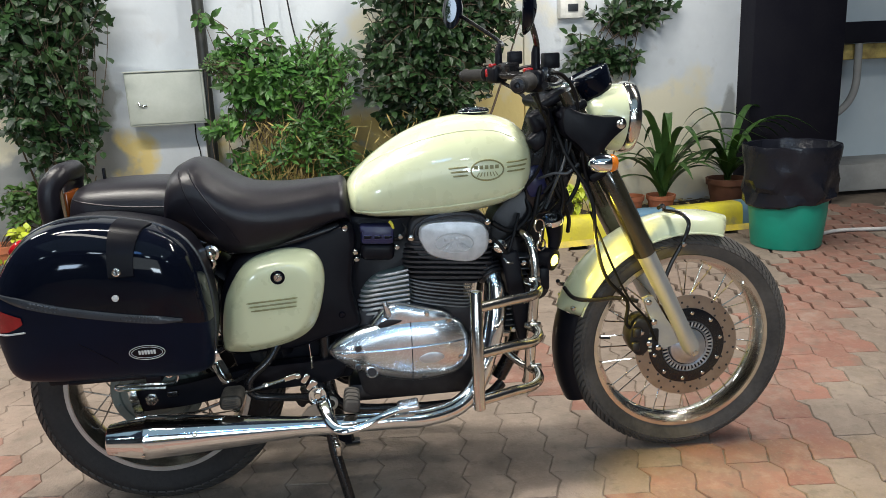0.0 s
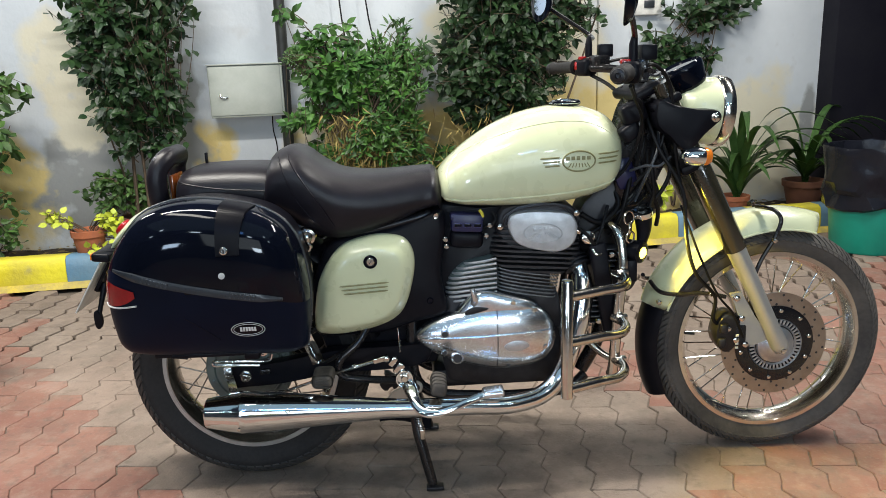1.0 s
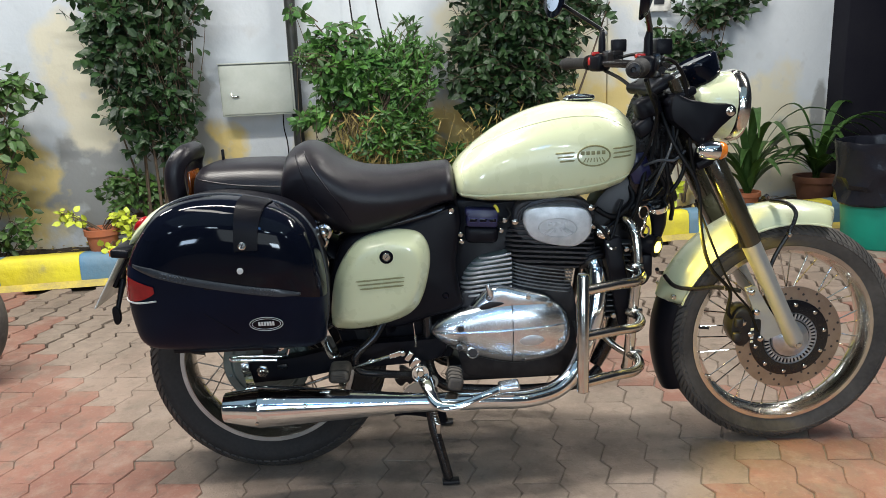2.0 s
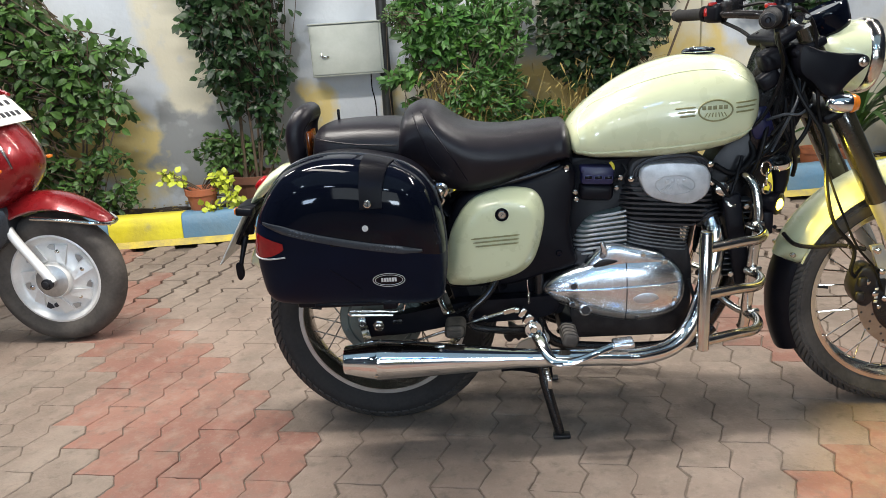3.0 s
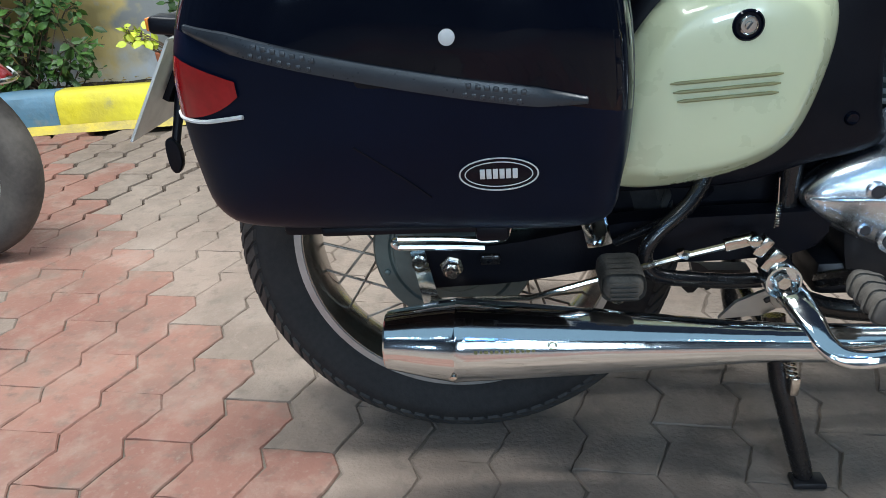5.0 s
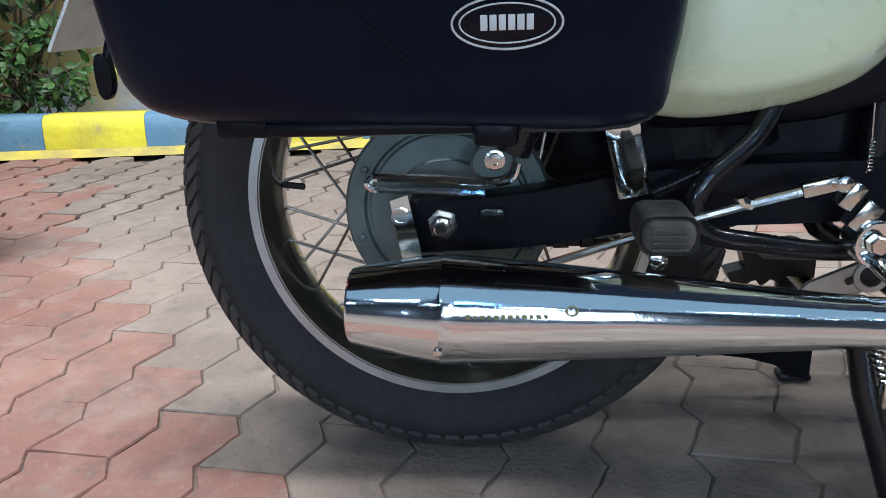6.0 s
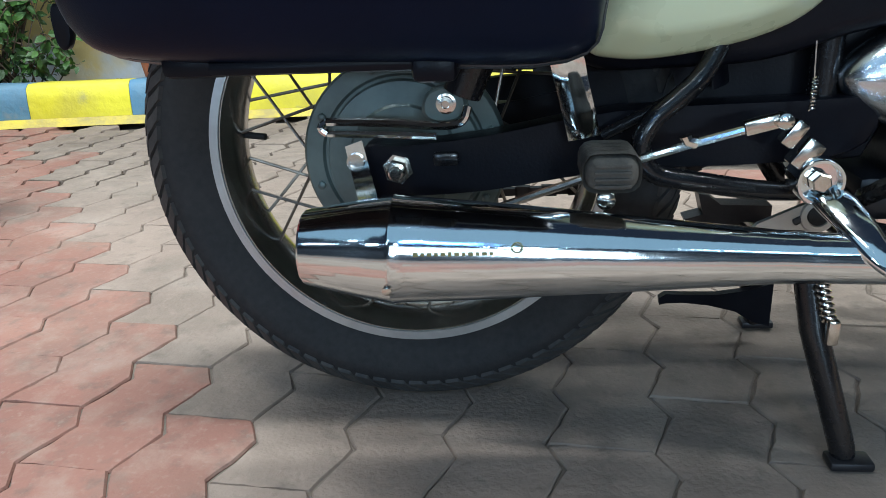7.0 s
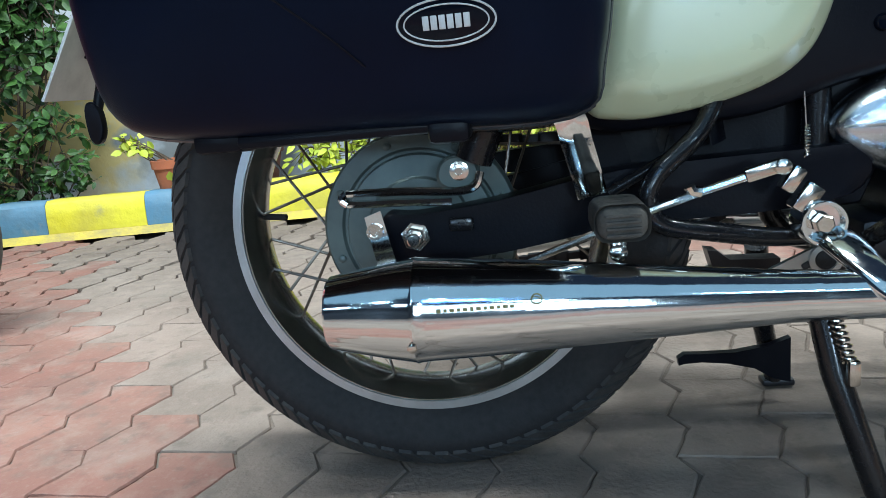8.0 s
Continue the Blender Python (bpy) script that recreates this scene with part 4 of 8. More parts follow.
        lathe(bm, [(rim_r + 0.006, s * rh), (rim_r + 0.004, s * (rh + 0.006)), (rim_r - 0.006, s * (rh + 0.006)), (rim_r - 0.010, s * (rh - 0.003))], centre, (0, 1, 0), 96, loop=True)
        part("rim_edge", bm, STEEL if dusty else RIM_GREY, w, "", 50)
    bm = B()
    tube(bm, [(0, 0, 0), (0, 0, 1)], 1.0, 6)
    unit = mesh_of(bm, "spoke", STEEL if dusty else SPOKE_DULL)
    for i in range(36):
        a = 2 * math.pi * i / 36 + 0.05
        s = -1 if i % 2 else 1
        sweep = (1 if (i // 2) % 2 else -1) * 0.75
        p0 = Vector((cx + hub_r * 0.93 * math.cos(a + sweep), cy + s * (hub_half - 0.003), cz + hub_r * 0.93 * math.sin(a + sweep)))
        p1 = Vector((cx + (rim_r - 0.022) * math.cos(a), cy + s * rim_half * 0.25, cz + (rim_r - 0.022) * math.sin(a)))
        d = p1 - p0
        ob = new("spoke", unit)
        ob.parent = w
        ob.matrix_basis = Matrix.Translation(p0) @ d.to_track_quat("Z", "Y").to_matrix().to_4x4() @ Matrix.Diagonal((0.0019, 0.0019, d.length, 1))
    bm = B()
    tube(bm, [(cx - (rim_r - 0.022) * 0.99, cy, cz + 0.02), (cx - (rim_r - 0.05), cy - 0.004, cz + 0.018)], 0.004, 8)
    part("valve", bm, RUBBER, w)
    return w


rear_wheel = wheel("rear_wheel", (0, 0, 0.309), 0.309, 0.118, 0.222, 0.038, 0.100, 0.045, False, "rear wheel with wire spokes and a grey drum hub", 78)
front_wheel = wheel("front_wheel", (FW[0], 0, 0.307), 0.307, 0.092, 0.240, 0.030, 0.040, 0.035, True, "front wheel with wire spokes and dusty tyre", 100)

# rear brake plate
bm = B()
lathe(bm, [(0.110, 0.030), (0.112, 0.040), (0.112, 0.056), (0.109, 0.060), (0.091, 0.060), (0.088, 0.057), (0.085, 0.057), (0.083, 0.063), (0.060, 0.065), (0.057, 0.068), (0.030, 0.069), (0.012, 0.070)], RW, (0, -1, 0), 64)
part("brake_drum", bm, HUB_GREY, rear_wheel, "grey painted brake plate with rivets")
for i in range(8):
    a = 2 * math.pi * i / 8 + 0.3
    bm = B()
    lathe(bm, [(0.0045, 0), (0.0045, 0.003), (0.002, 0.0045)], (0.099 * math.cos(a), -0.060, 0.312 + 0.099 * math.sin(a)), (0, -1, 0), 10)
    part("rivet", bm, HUB_GREY, rear_wheel)
# pannier carrier bracket and lower shock mount
bm = B()
loop = [(-0.062, -0.142, 0.368), (0.000, -0.142, 0.366), (0.050, -0.142, 0.362), (0.070, -0.142, 0.366), (0.076, -0.14, 0.380)]
tube(bm, loop, 0.0042, 8, 5)
tube(bm, [(-0.062, -0.142, 0.357), (0.000, -0.142, 0.355), (0.045, -0.142, 0.352)], 0.0042, 8)
tube(bm, [(-0.062, -0.142, 0.368), (-0.068, -0.142, 0.3625), (-0.062, -0.142, 0.357)], 0.0042, 8, 4)
carrier = part("carrier_bracket", bm, CHROME, bike, "chrome wire carrier bracket by the rear hub")
bm = B()
pillow(bm, [(0.030, 0.372), (0.036, 0.392), (0.060, 0.397), (0.074, 0.384), (0.068, 0.366), (0.044, 0.362)], [(-0.110, 0.0), (-0.124, 0.0), (-0.127, 0.003)], 4)
part("carrier_lug", bm, HUB_GREY, carrier)
bm = B()
lathe(bm, [(0.010, -0.004), (0.010, 0.003), (0.0075, 0.0035), (0.0075, 0.009), (0.004, 0.0095), (0.0035, 0.006)], (0.054, -0.127, 0.381), (0, -1, 0), 16)
part("carrier_bolt", bm, STEEL, carrier, "steel socket bolt")
bm = B()
slab(bm, [(-0.052, -0.112, 0.338), (-0.034, -0.112, 0.344), (-0.018, -0.112, 0.262), (-0.040, -0.112, 0.262)], (0, 0, 0), (0, -0.004, 0))
part("brake_arm", bm, CHROME, rear_wheel, "bright steel tag on the brake plate")
bm = B()
lathe(bm, [(0.009, 0), (0.009, 0.004), (0.006, 0.004), (0.006, 0.002)], (-0.042, -0.116, 0.322), (0, -1, 0), 16)
part("brake_arm_pin", bm, STEEL, rear_wheel)

# front brake
bm = B()
yd = -0.062
rings = []
for rr, y in ((0.100, yd + 0.002), (0.140, yd + 0.002), (0.140, yd - 0.002), (0.100, yd - 0.002)):
    rings.append((rr, -y))
lathe(bm, rings, FW, (0, -1, 0), 72, loop=True)
part("brake_disc", bm, DISC, front_wheel, "drilled brown-steel brake disc")
hole_bm = B()
lathe(hole_bm, [(0.0032, 0), (0.0032, 0.0006)], (0, 0, 0), (0, -1, 0), 10)
hole_me = mesh_of(hole_bm, "disc_hole", INK, 0)
for i in range(48):
    a, rr = 2 * math.pi * i / 48, (0.108, 0.121, 0.133)[i % 3]
    ob = new("disc_hole", hole_me)
    ob.parent = front_wheel
    ob.matrix_basis = Matrix.Translation((FW[0] + rr * math.cos(a), yd - 0.0021, FW[2] + rr * math.sin(a)))
bm = B()
lathe(bm, [(0.030, 0.050), (0.100, 0.058), (0.104, 0.060), (0.104, 0.067), (0.098, 0.069), (0.050, 0.0695)], FW, (0, -1, 0), 48)
part("disc_carrier", bm, BLACK_PAINT, front_wheel, "black disc carrier")
bm = B()
for i in range(40):
    a = 2 * math.pi * i / 40
    block(bm, (FW[0] + 0.062 * math.cos(a), -0.0725, FW[2] + 0.062 * math.sin(a)), (0.012, 0.003, 0.0046), 0, Matrix.Rotation(-a, 3, "Y"))
lathe(bm, [(0.052, 0.070), (0.056, 0.074), (0.056, 0.0705)], FW, (0, -1, 0), 48, loop=True)
lathe(bm, [(0.068, 0.0705), (0.0705, 0.074), (0.0705, 0.0705)], FW, (0, -1, 0), 48, loop=True)
part("speed_ring", bm, CAST, front_wheel, "toothed alloy sensor ring", 0)
bm = B()
lathe(bm, [(0.050, 0.068), (0.048, 0.076), (0.036, 0.082), (0.026, 0.092), (0.018, 0.095)], FW, (0, -1, 0), 32)
part("hub_face", bm, CAST, front_wheel, "cast alloy front hub")
for i in range(10):
    a = 2 * math.pi * i / 10 + 0.2
    bm = B()
    lathe(bm, [(0.0055, 0.0), (0.0055, 0.004), (0.003, 0.005)], (FW[0] + 0.092 * math.cos(a), -0.068, FW[2] + 0.092 * math.sin(a)), (0, -1, 0), 8)
    part("disc_bolt", bm, STEEL, front_wheel)

# ---- engine ----
bm = B()
pillow(bm, [(0.50, 0.30), (0.50, 0.46), (0.56, 0.50), (0.76, 0.50), (0.80, 0.45), (0.80, 0.30), (0.76, 0.25), (0.55, 0.25)], [(-0.085, 0.01), (-0.08, 0.0), (0.08, 0.0), (0.085, 0.01)], 4)
engine = part("engine", bm, ENGINE_BLACK, bike, "single-cylinder engine with polished alloy covers")
# polished egg-shaped primary cover
CASE = [(0.431, 0.380), (0.434, 0.404), (0.464, 0.428), (0.520, 0.451), (0.594, 0.467), (0.664, 0.471), (0.716, 0.466), (0.756, 0.447), (0.778, 0.416), (0.785, 0.380), (0.778, 0.342), (0.752, 0.312), (0.705, 0.298), (0.632, 0.294), (0.532, 0.318), (0.463, 0.352)]
bm = B()
pillow(bm, CASE, [(-0.075, 0.002), (-0.095, 0.0), (-0.104, 0.004), (-0.112, 0.012), (-0.119, 0.026), (-0.126, 0.045), (-0.131, 0.07), (-0.133, 0.12)], 6)
part("primary_cover", bm, ALLOY, engine, "polished alloy side cover", 70)
bm = B()
tube(bm, [(0.437, -0.108, 0.390), (0.47, -0.124, 0.3925), (0.55, -0.1325, 0.394), (0.63, -0.1345, 0.396), (0.70, -0.1322, 0.398), (0.745, -0.125, 0.399), (0.776, -0.108, 0.400)], [0.001, 0.0030, 0.0034, 0.0034, 0.003, 0.0024, 0.001], 8, 6)
part("cover_rib", bm, ALLOY, engine)
bm = B()
tube(bm, [(0.632, -0.110, 0.299), (0.633, -0.128, 0.33), (0.634, -0.1335, 0.39), (0.634, -0.127, 0.44), (0.634, -0.112, 0.466)], 0.0013, 6, 6)
part("cover_joint", bm, ENGINE_BLACK, engine)
bm = B()
pillow(bm, [(0.530, 0.440), (0.60, 0.430), (0.68, 0.430), (0.742, 0.446), (0.728, 0.472), (0.690, 0.486), (0.655, 0.496), (0.615, 0.506), (0.580, 0.502), (0.554, 0.480)], [(-0.06, 0), (-0.096, 0.0), (-0.106, 0.005), (-0.112, 0.012), (-0.117, 0.028), (-0.119, 0.04)], 5)
part("clutch_bulge", bm, ALLOY, engine, "polished clutch housing", 60)
bm = B()
pillow(bm, [(0.552, 0.452), (0.578, 0.468), (0.616, 0.463), (0.584, 0.452)], [(-0.100, 0.0), (-0.1195, 0.001), (-0.1200, 0.004)], 4)
part("cover_slot", bm, ENGINE_BLACK, engine)
for x, z, r, y in ((0.503, 0.404, 0.0085, -0.128), (0.500, 0.352, 0.0065, -0.119), (0.532, 0.338, 0.012, -0.122), (0.66, 0.312, 0.005, -0.117)):
    bm = B()
    lathe(bm, [(r * 1.35, -0.006), (r * 1.35, 0.002), (r, 0.0035), (r * 0.95, -0.002), (0.001, -0.002)], (x, y, z), (0, -1, 0), 18)
    part("cover_bolt", bm, ALLOY, engine)
    bm = B()
    lathe(bm, [(r * 0.92, 0), (r * 0.92, 0.001)], (x, y - 0.0025, z), (0, -1, 0), 16)
    part("bolt_recess", bm, INK, engine)
for x, z in ((0.675, 0.475), (0.73, 0.455), (0.755, 0.355)):
    bm = B()
    lathe(bm, [(0.007, -0.01), (0.007, 0.008), (0.0045, 0.010)], (x, -0.112, z), (0, -1, 0), 6)
    part("cover_bolt", bm, STEEL, engine)
bm = B()
pillow(bm, [(0.650, 0.366), (0.672, 0.378), (0.70, 0.376), (0.712, 0.364), (0.69, 0.353), (0.662, 0.354)], [(-0.126, 0), (-0.1335, 0), (-0.1340, 0.003)], 4)
part("cover_emblem", bm, CAST, engine, "small raised oval emblem")
bm = B()
tube(bm, [(0.578, -0.105, 0.472), (0.580, -0.120, 0.490), (0.574, -0.122, 0.515)], [0.011, 0.009, 0.006], 12, 4)
part("clutch_lever", bm, ALLOY, engine)
# finned starter lobe and lower cylinder in bright cast alloy
LOBE_Z, LOBE_X = [0.474, 0.495, 0.520, 0.547, 0.568, 0.582, 0.592], [0.520, 0.511, 0.509, 0.521, 0.540, 0.562, 0.600]
bm = B()
pillow(bm, [(0.522, 0.480), (0.514, 0.520), (0.528, 0.550), (0.560, 0.576), (0.605, 0.586), (0.640, 0.582), (0.642, 0.480), (0.58, 0.465)], [(-0.03, 0), (-0.062, 0), (-0.076, 0.010), (-0.082, 0.03)], 5)
part("starter_cover", bm, HUB_GREY, engine, "", 60)
for i in range(9):
    z = 0.482 + 0.0121 * i
    x0 = float(np.interp(z, LOBE_Z, LOBE_X))
    far = min(1.0, (0.637 - x0) / 0.06)
    y = -0.094 - 0.008 * math.sin(math.pi * (i + 0.8) / 9.6)
    bm = B()
    tube(bm, [(x0 + 0.002, -0.045, z - 0.012), (x0 + 0.004, -0.072, z - 0.010), (x0 + 0.022 * far, y + 0.008, z - 0.006), (x0 + 0.05 * far, y, z - 0.001), (0.637, y - 0.003, z + 0.006)], [0.0028, 0.0032, 0.0034, 0.0034, 0.0030], 8, 5)
    part("alloy_fin", bm, FIN_ALLOY, engine, "cast alloy cooling fin")
for i in range(7):
    z = 0.478 + 0.0090 * i
    x1 = 0.776 + 0.0014 * i
    bm = B()
    tube(bm, [(0.643, -0.06, z + 0.027), (0.644, -0.096, z + 0.027), (0.70, -0.102, z + 0.014), (x1, -0.096, z), (x1 + 0.010, -0.05, z - 0.003), (x1 + 0.01, 0.05, z - 0.003)], [0.0016, 0.0019, 0.0020, 0.0018, 0.0016, 0.0016], 8, 5)
    part("alloy_fin", bm, FIN_GREY, engine, "dull alloy cooling fin")
bm = B()
block(bm, (0.712, 0, 0.52), (0.130, 0.155, 0.085), 0.01)
part("cylinder_foot", bm, ENGINE_BLACK, engine)
# black finned barrel and head
bm = B()
block(bm, (0.738, 0, 0.610), (0.165, 0.135, 0.13), 0.02, Matrix.Rotation(radians(5), 3, "Y"))
part("cylinder", bm, ENGINE_BLACK, engine, "black cylinder with cooling fins")
for i in range(11):
    u = i / 10
    z = 0.546 + 0.0125 * i
    x0 = float(np.interp(u, [0, 0.15, 0.4, 0.7, 1.0], [0.648, 0.630, 0.625, 0.634, 0.655]))
    x1 = float(np.interp(u, [0, 0.15, 0.4, 0.7, 1.0], [0.812, 0.838, 0.851, 0.848, 0.836]))
    bm = B()
    mx, hx, hy, rr = (x0 + x1) / 2, (x1 - x0) / 2, 0.101, 0.026
    ring = []
    for sx, sy, a0 in ((1, 1, 0), (-1, 1, 90), (-1, -1, 180), (1, -1, 270)):
        for k in range(5):
            a = radians(a0 + 22.5 * k)
            dx = sx * (hx - rr) + rr * math.cos(a)
            ring.append(Vector((mx + dx, sy * (hy - rr) + rr * math.sin(a), z - 0.085 * dx)))
    skin(bm, [[v + Vector((0, 0, -0.0026)) for v in ring], [v + Vector((0, 0, 0.0026)) for v in ring]])
    part("cylinder_fin", bm, FIN_BLACK, engine, "thin black cooling fin", 30)
HEADC = [(0.667, 0.672), (0.680, 0.695), (0.740, 0.700), (0.812, 0.692), (0.832, 0.675), (0.838, 0.650), (0.828, 0.616), (0.794, 0.596), (0.740, 0.602), (0.694, 0.618), (0.674, 0.642)]
bm = B()
pillow(bm, [(0.64, 0.67), (0.66, 0.71), (0.74, 0.716), (0.82, 0.708), (0.845, 0.68), (0.84, 0.64), (0.79, 0.60), (0.69, 0.60), (0.65, 0.63)], [(-0.088, 0.006), (-0.080, 0), (0.080, 0), (0.088, 0.006)], 4)
part("cylinder_head", bm, FIN_BLACK, engine, "black cast cylinder head", 50)
for r in (0.0, 0.008, 0.016):
    bm = B()
    tube(bm, [(0.652 + r, -0.094, 0.660 + r), (0.668 + r, -0.094, 0.695 + r * 0.6), (0.74, -0.094, 0.712 + r * 0.2), (0.815 - r, -0.094, 0.706 + r * 0.2), (0.842 - r, -0.094, 0.672)], 0.0035, 8, 5)
    part("head_ridge", bm, FIN_BLACK, engine)
bm = B()
pillow(bm, HEADC, [(-0.085, 0.0), (-0.102, 0.0), (-0.106, 0.003), (-0.107, 0.008), (-0.108, 0.05)], 6)
part("head_cover", bm, FIN_ALLOY, engine, "matt alloy head cover with an oval emblem", 40)
bm = B()
ring = [(0.752 + 0.047 * math.cos(a), -0.1085, 0.645 + 0.0235 * math.sin(a) - 0.06 * 0.047 * math.cos(a)) for a in (2 * math.pi * j / 36 for j in range(36))]
tube(bm, ring, 0.0013, 6, closed=True)
emblem = part("head_emblem", bm, FIN_ALLOY, engine, "raised oval emblem with plain bars")
for k in range(-4, 5):
    if k:
        bm = B()
        tube(bm, [(0.752 + k * 0.004, -0.1085, 0.646), (0.752 + k * 0.0098, -0.1085, 0.634 - 0.0008 * abs(k))], 0.0013, 5)
        part("emblem_ray", bm, FIN_ALLOY, emblem)
for k in range(4):
    bm = B()
    block(bm, (0.732 + 0.0135 * k, -0.1085, 0.6555), (0.0085, 0.0018, 0.009), 0.0004)
    part("emblem_bar", bm, FIN_ALLOY, emblem)
for x, z in ((0.842, 0.645), (0.836, 0.69), (0.648, 0.664)):
    bm = B()
    lathe(bm, [(0.008, 0), (0.008, 0.01), (0.005, 0.012)], (x, -0.092, z), (0, -1, 0), 6)
    part("head_bolt", bm, STEEL, engine)
bm = B()
block(bm, (0.568, -0.075, 0.676), (0.078, 0.06, 0.044), 0.008, Matrix.Rotation(radians(4), 3, "Y"))
throttle = part("throttle_box", bm, BLUE_BLACK, bike, "blue-black plastic intake box with three slots")
bm = B()
block(bm, (0.566, -0.070, 0.634), (0.082, 0.062, 0.044), 0.014, Matrix.Rotation(radians(4), 3, "Y"), 3)
part("intake_base", bm, BLACK_SATIN, throttle, "black lower half")
for k in range(3):
    bm = B()
    cx, cz = 0.545 + 0.024 * k, 0.674 - 0.0015 * k
    tube(bm, [(cx + 0.0092 * math.copysign(abs(math.cos(a)) ** 0.5, math.cos(a)), -0.1058, cz + 0.0045 * math.copysign(abs(math.sin(a)) ** 0.5, math.sin(a))) for a in (2 * math.pi * j / 20 + 0.01 for j in range(20))], 0.0011, 6, closed=True)
    part("slot_rim", bm, BLUE_RIM, throttle)
    bm = B()
    block(bm, (0.545 + 0.024 * k, -0.1062, 0.674 - 0.0015 * k), (0.018, 0.003, 0.008), 0.0014)
    part("intake_slot", bm, BLACK_GLOSS, throttle)
bm = B()
block(bm, (0.568, -0.072, 0.690), (0.082, 0.064, 0.018), 0.006, Matrix.Rotation(radians(4), 3, "Y"))
part("intake_lid", bm, BLUE_BLACK, throttle)
for x, z in ((0.513, 0.64), (0.613, 0.645), (0.515, 0.622), (0.622, 0.67)):
    bm = B()
    lathe(bm, [(0.0065, 0), (0.0065, 0.012), (0.004, 0.014)], (x, -0.095, z), (0, -1, 0), 8)
    part("intake_bolt", bm, STEEL, throttle)
bm = B()
tube(bm, [(0.60, -0.09, 0.66), (0.625, -0.10, 0.668), (0.638, -0.095, 0.682), (0.63, -0.085, 0.70)], 0.004, 8, 5)
part("intake_hose", bm, CABLE, throttle)
bar("fuel_pipe", [(0.598, -0.098, 0.708), (0.604, -0.10, 0.700), (0.606, -0.10, 0.690)], 0.004, KERB_YELLOW, throttle, 4, 8, "yellow tag on the hose")

# radiator and dark clutter before the engine
bm = B()
block(bm, (0.905, 0, 0.500), (0.036, 0.205, 0.225), 0.008, Matrix.Rotation(radians(-10), 3, "Y"))
radiator = part("radiator", bm, ENGINE_BLACK, bike, "black radiator behind the guard")
for i in range(14):
    bm = B()
    block(bm, (0.9055 + 0.0030 * (i - 7), 0, 0.405 + 0.0145 * i), (0.040, 0.196, 0.0035), 0.0008)
    part("radiator_fin", bm, GREY_TRIM, radiator)
for s in (-1, 1):
    bm = B()
    block(bm, (0.905, s * 0.107, 0.500), (0.044, 0.016, 0.232), 0.007, Matrix.Rotation(radians(-10), 3, "Y"), 3)
    part("radiator_end", bm, BLACK_SATIN, radiator)
    for z in (0.415, 0.585):
        bm = B()
        lathe(bm, [(0.007, -0.004), (0.007, 0.006), (0.0045, 0.008)], (0.905 + 0.176 * (z - 0.5), s * 0.114, z), (0, s, 0), 8)
        part("radiator_bolt", bm, STEEL, radiator)
bm = B()
lathe(bm, [(0.0150, -0.012), (0.0165, -0.004), (0.0165, 0.012), (0.010, 0.016)], (0.862, -0.098, 0.628), (0.1, -1, 0.15), 18)
part("thermostat_cap", bm, STEEL, bike, "bright round cap beside the head")
bar("hose_clip", [(0.872, -0.112, 0.600), (0.880, -0.120, 0.590), (0.893, -0.118, 0.588)], 0.0035, STEEL, bike, 4, 8)
bar("spark_lead", [(0.835, -0.095, 0.655), (0.858, -0.118, 0.640), (0.880, -0.112, 0.612), (0.896, -0.098, 0.640), (0.92, -0.07, 0.70)], 0.0045, CABLE, bike, 6, 8)
bar("drain_hose", [(0.792, -0.100, 0.400), (0.806, -0.112, 0.340), (0.800, -0.108, 0.285), (0.770, -0.09, 0.250)], 0.0045, CABLE, bike, 6, 8)
bar("coolant_hose", [(0.86, -0.06, 0.60), (0.885, -0.09, 0.605), (0.90, -0.10, 0.57), (0.90, -0.095, 0.53)], 0.014, CABLE)
bar("wiring_loom", [(0.93, -0.03, 0.76), (0.95, -0.06, 0.70), (0.90, -0.08, 0.66), (0.85, -0.085, 0.685)], 0.007, CABLE)
bar("wiring_loom", [(0.99, -0.04, 0.80), (0.97, -0.07, 0.74), (0.955, -0.07, 0.68), (0.93, -0.06, 0.62)], 0.006, CABLE)
bm = B()
block(bm, (1.030, 0.0, 0.725), (0.060, 0.085, 0.105), 0.012, Matrix.Rotation(radians(-20), 3, "Y"), 3)
for k in range(4):
    block(bm, (1.012 + 0.006 * k, -0.045, 0.690 + 0.020 * k), (0.046, 0.006, 0.006), 0.002, Matrix.Rotation(radians(-20), 3, "Y"))
part("regulator", bm, ENGINE_BLACK, bike, "black finned regulator under the steering head")
for a, b, c, d in (((1.055, -0.055, 0.850), (1.070, -0.080, 0.780), (1.040, -0.075, 0.715), (1.000, -0.06, 0.680)), ((1.040, -0.060, 0.880), (1.020, -0.095, 0.800), (1.028, -0.090, 0.730), (1.010, -0.070, 0.660)), ((0.985, -0.07, 0.830), (1.005, -0.085, 0.770), (1.045, -0.070, 0.690), (1.050, -0.05, 0.640))):
    bar("wiring_loom", [a, b, c, d], 0.0055, CABLE, bike, 6, 8)
bm = B()
block(bm, (0.965, -0.015, 0.775), (0.060, 0.10, 0.085), 0.02, Matrix.Rotation(radians(-18), 3, "Y"))
part("horn_cover", bm, BLUE_BLACK, bike)
bm = B()
lathe(bm, [(0.030, -0.01), (0.034, 0.0), (0.033, 0.012), (0.022, 0.016), (0.008, 0.018)], (0.955, -0.085, 0.515), (0.25, -1, 0.1), 24)
part("horn", bm, ENGINE_BLACK, bike, "black horn disc behind the guard")

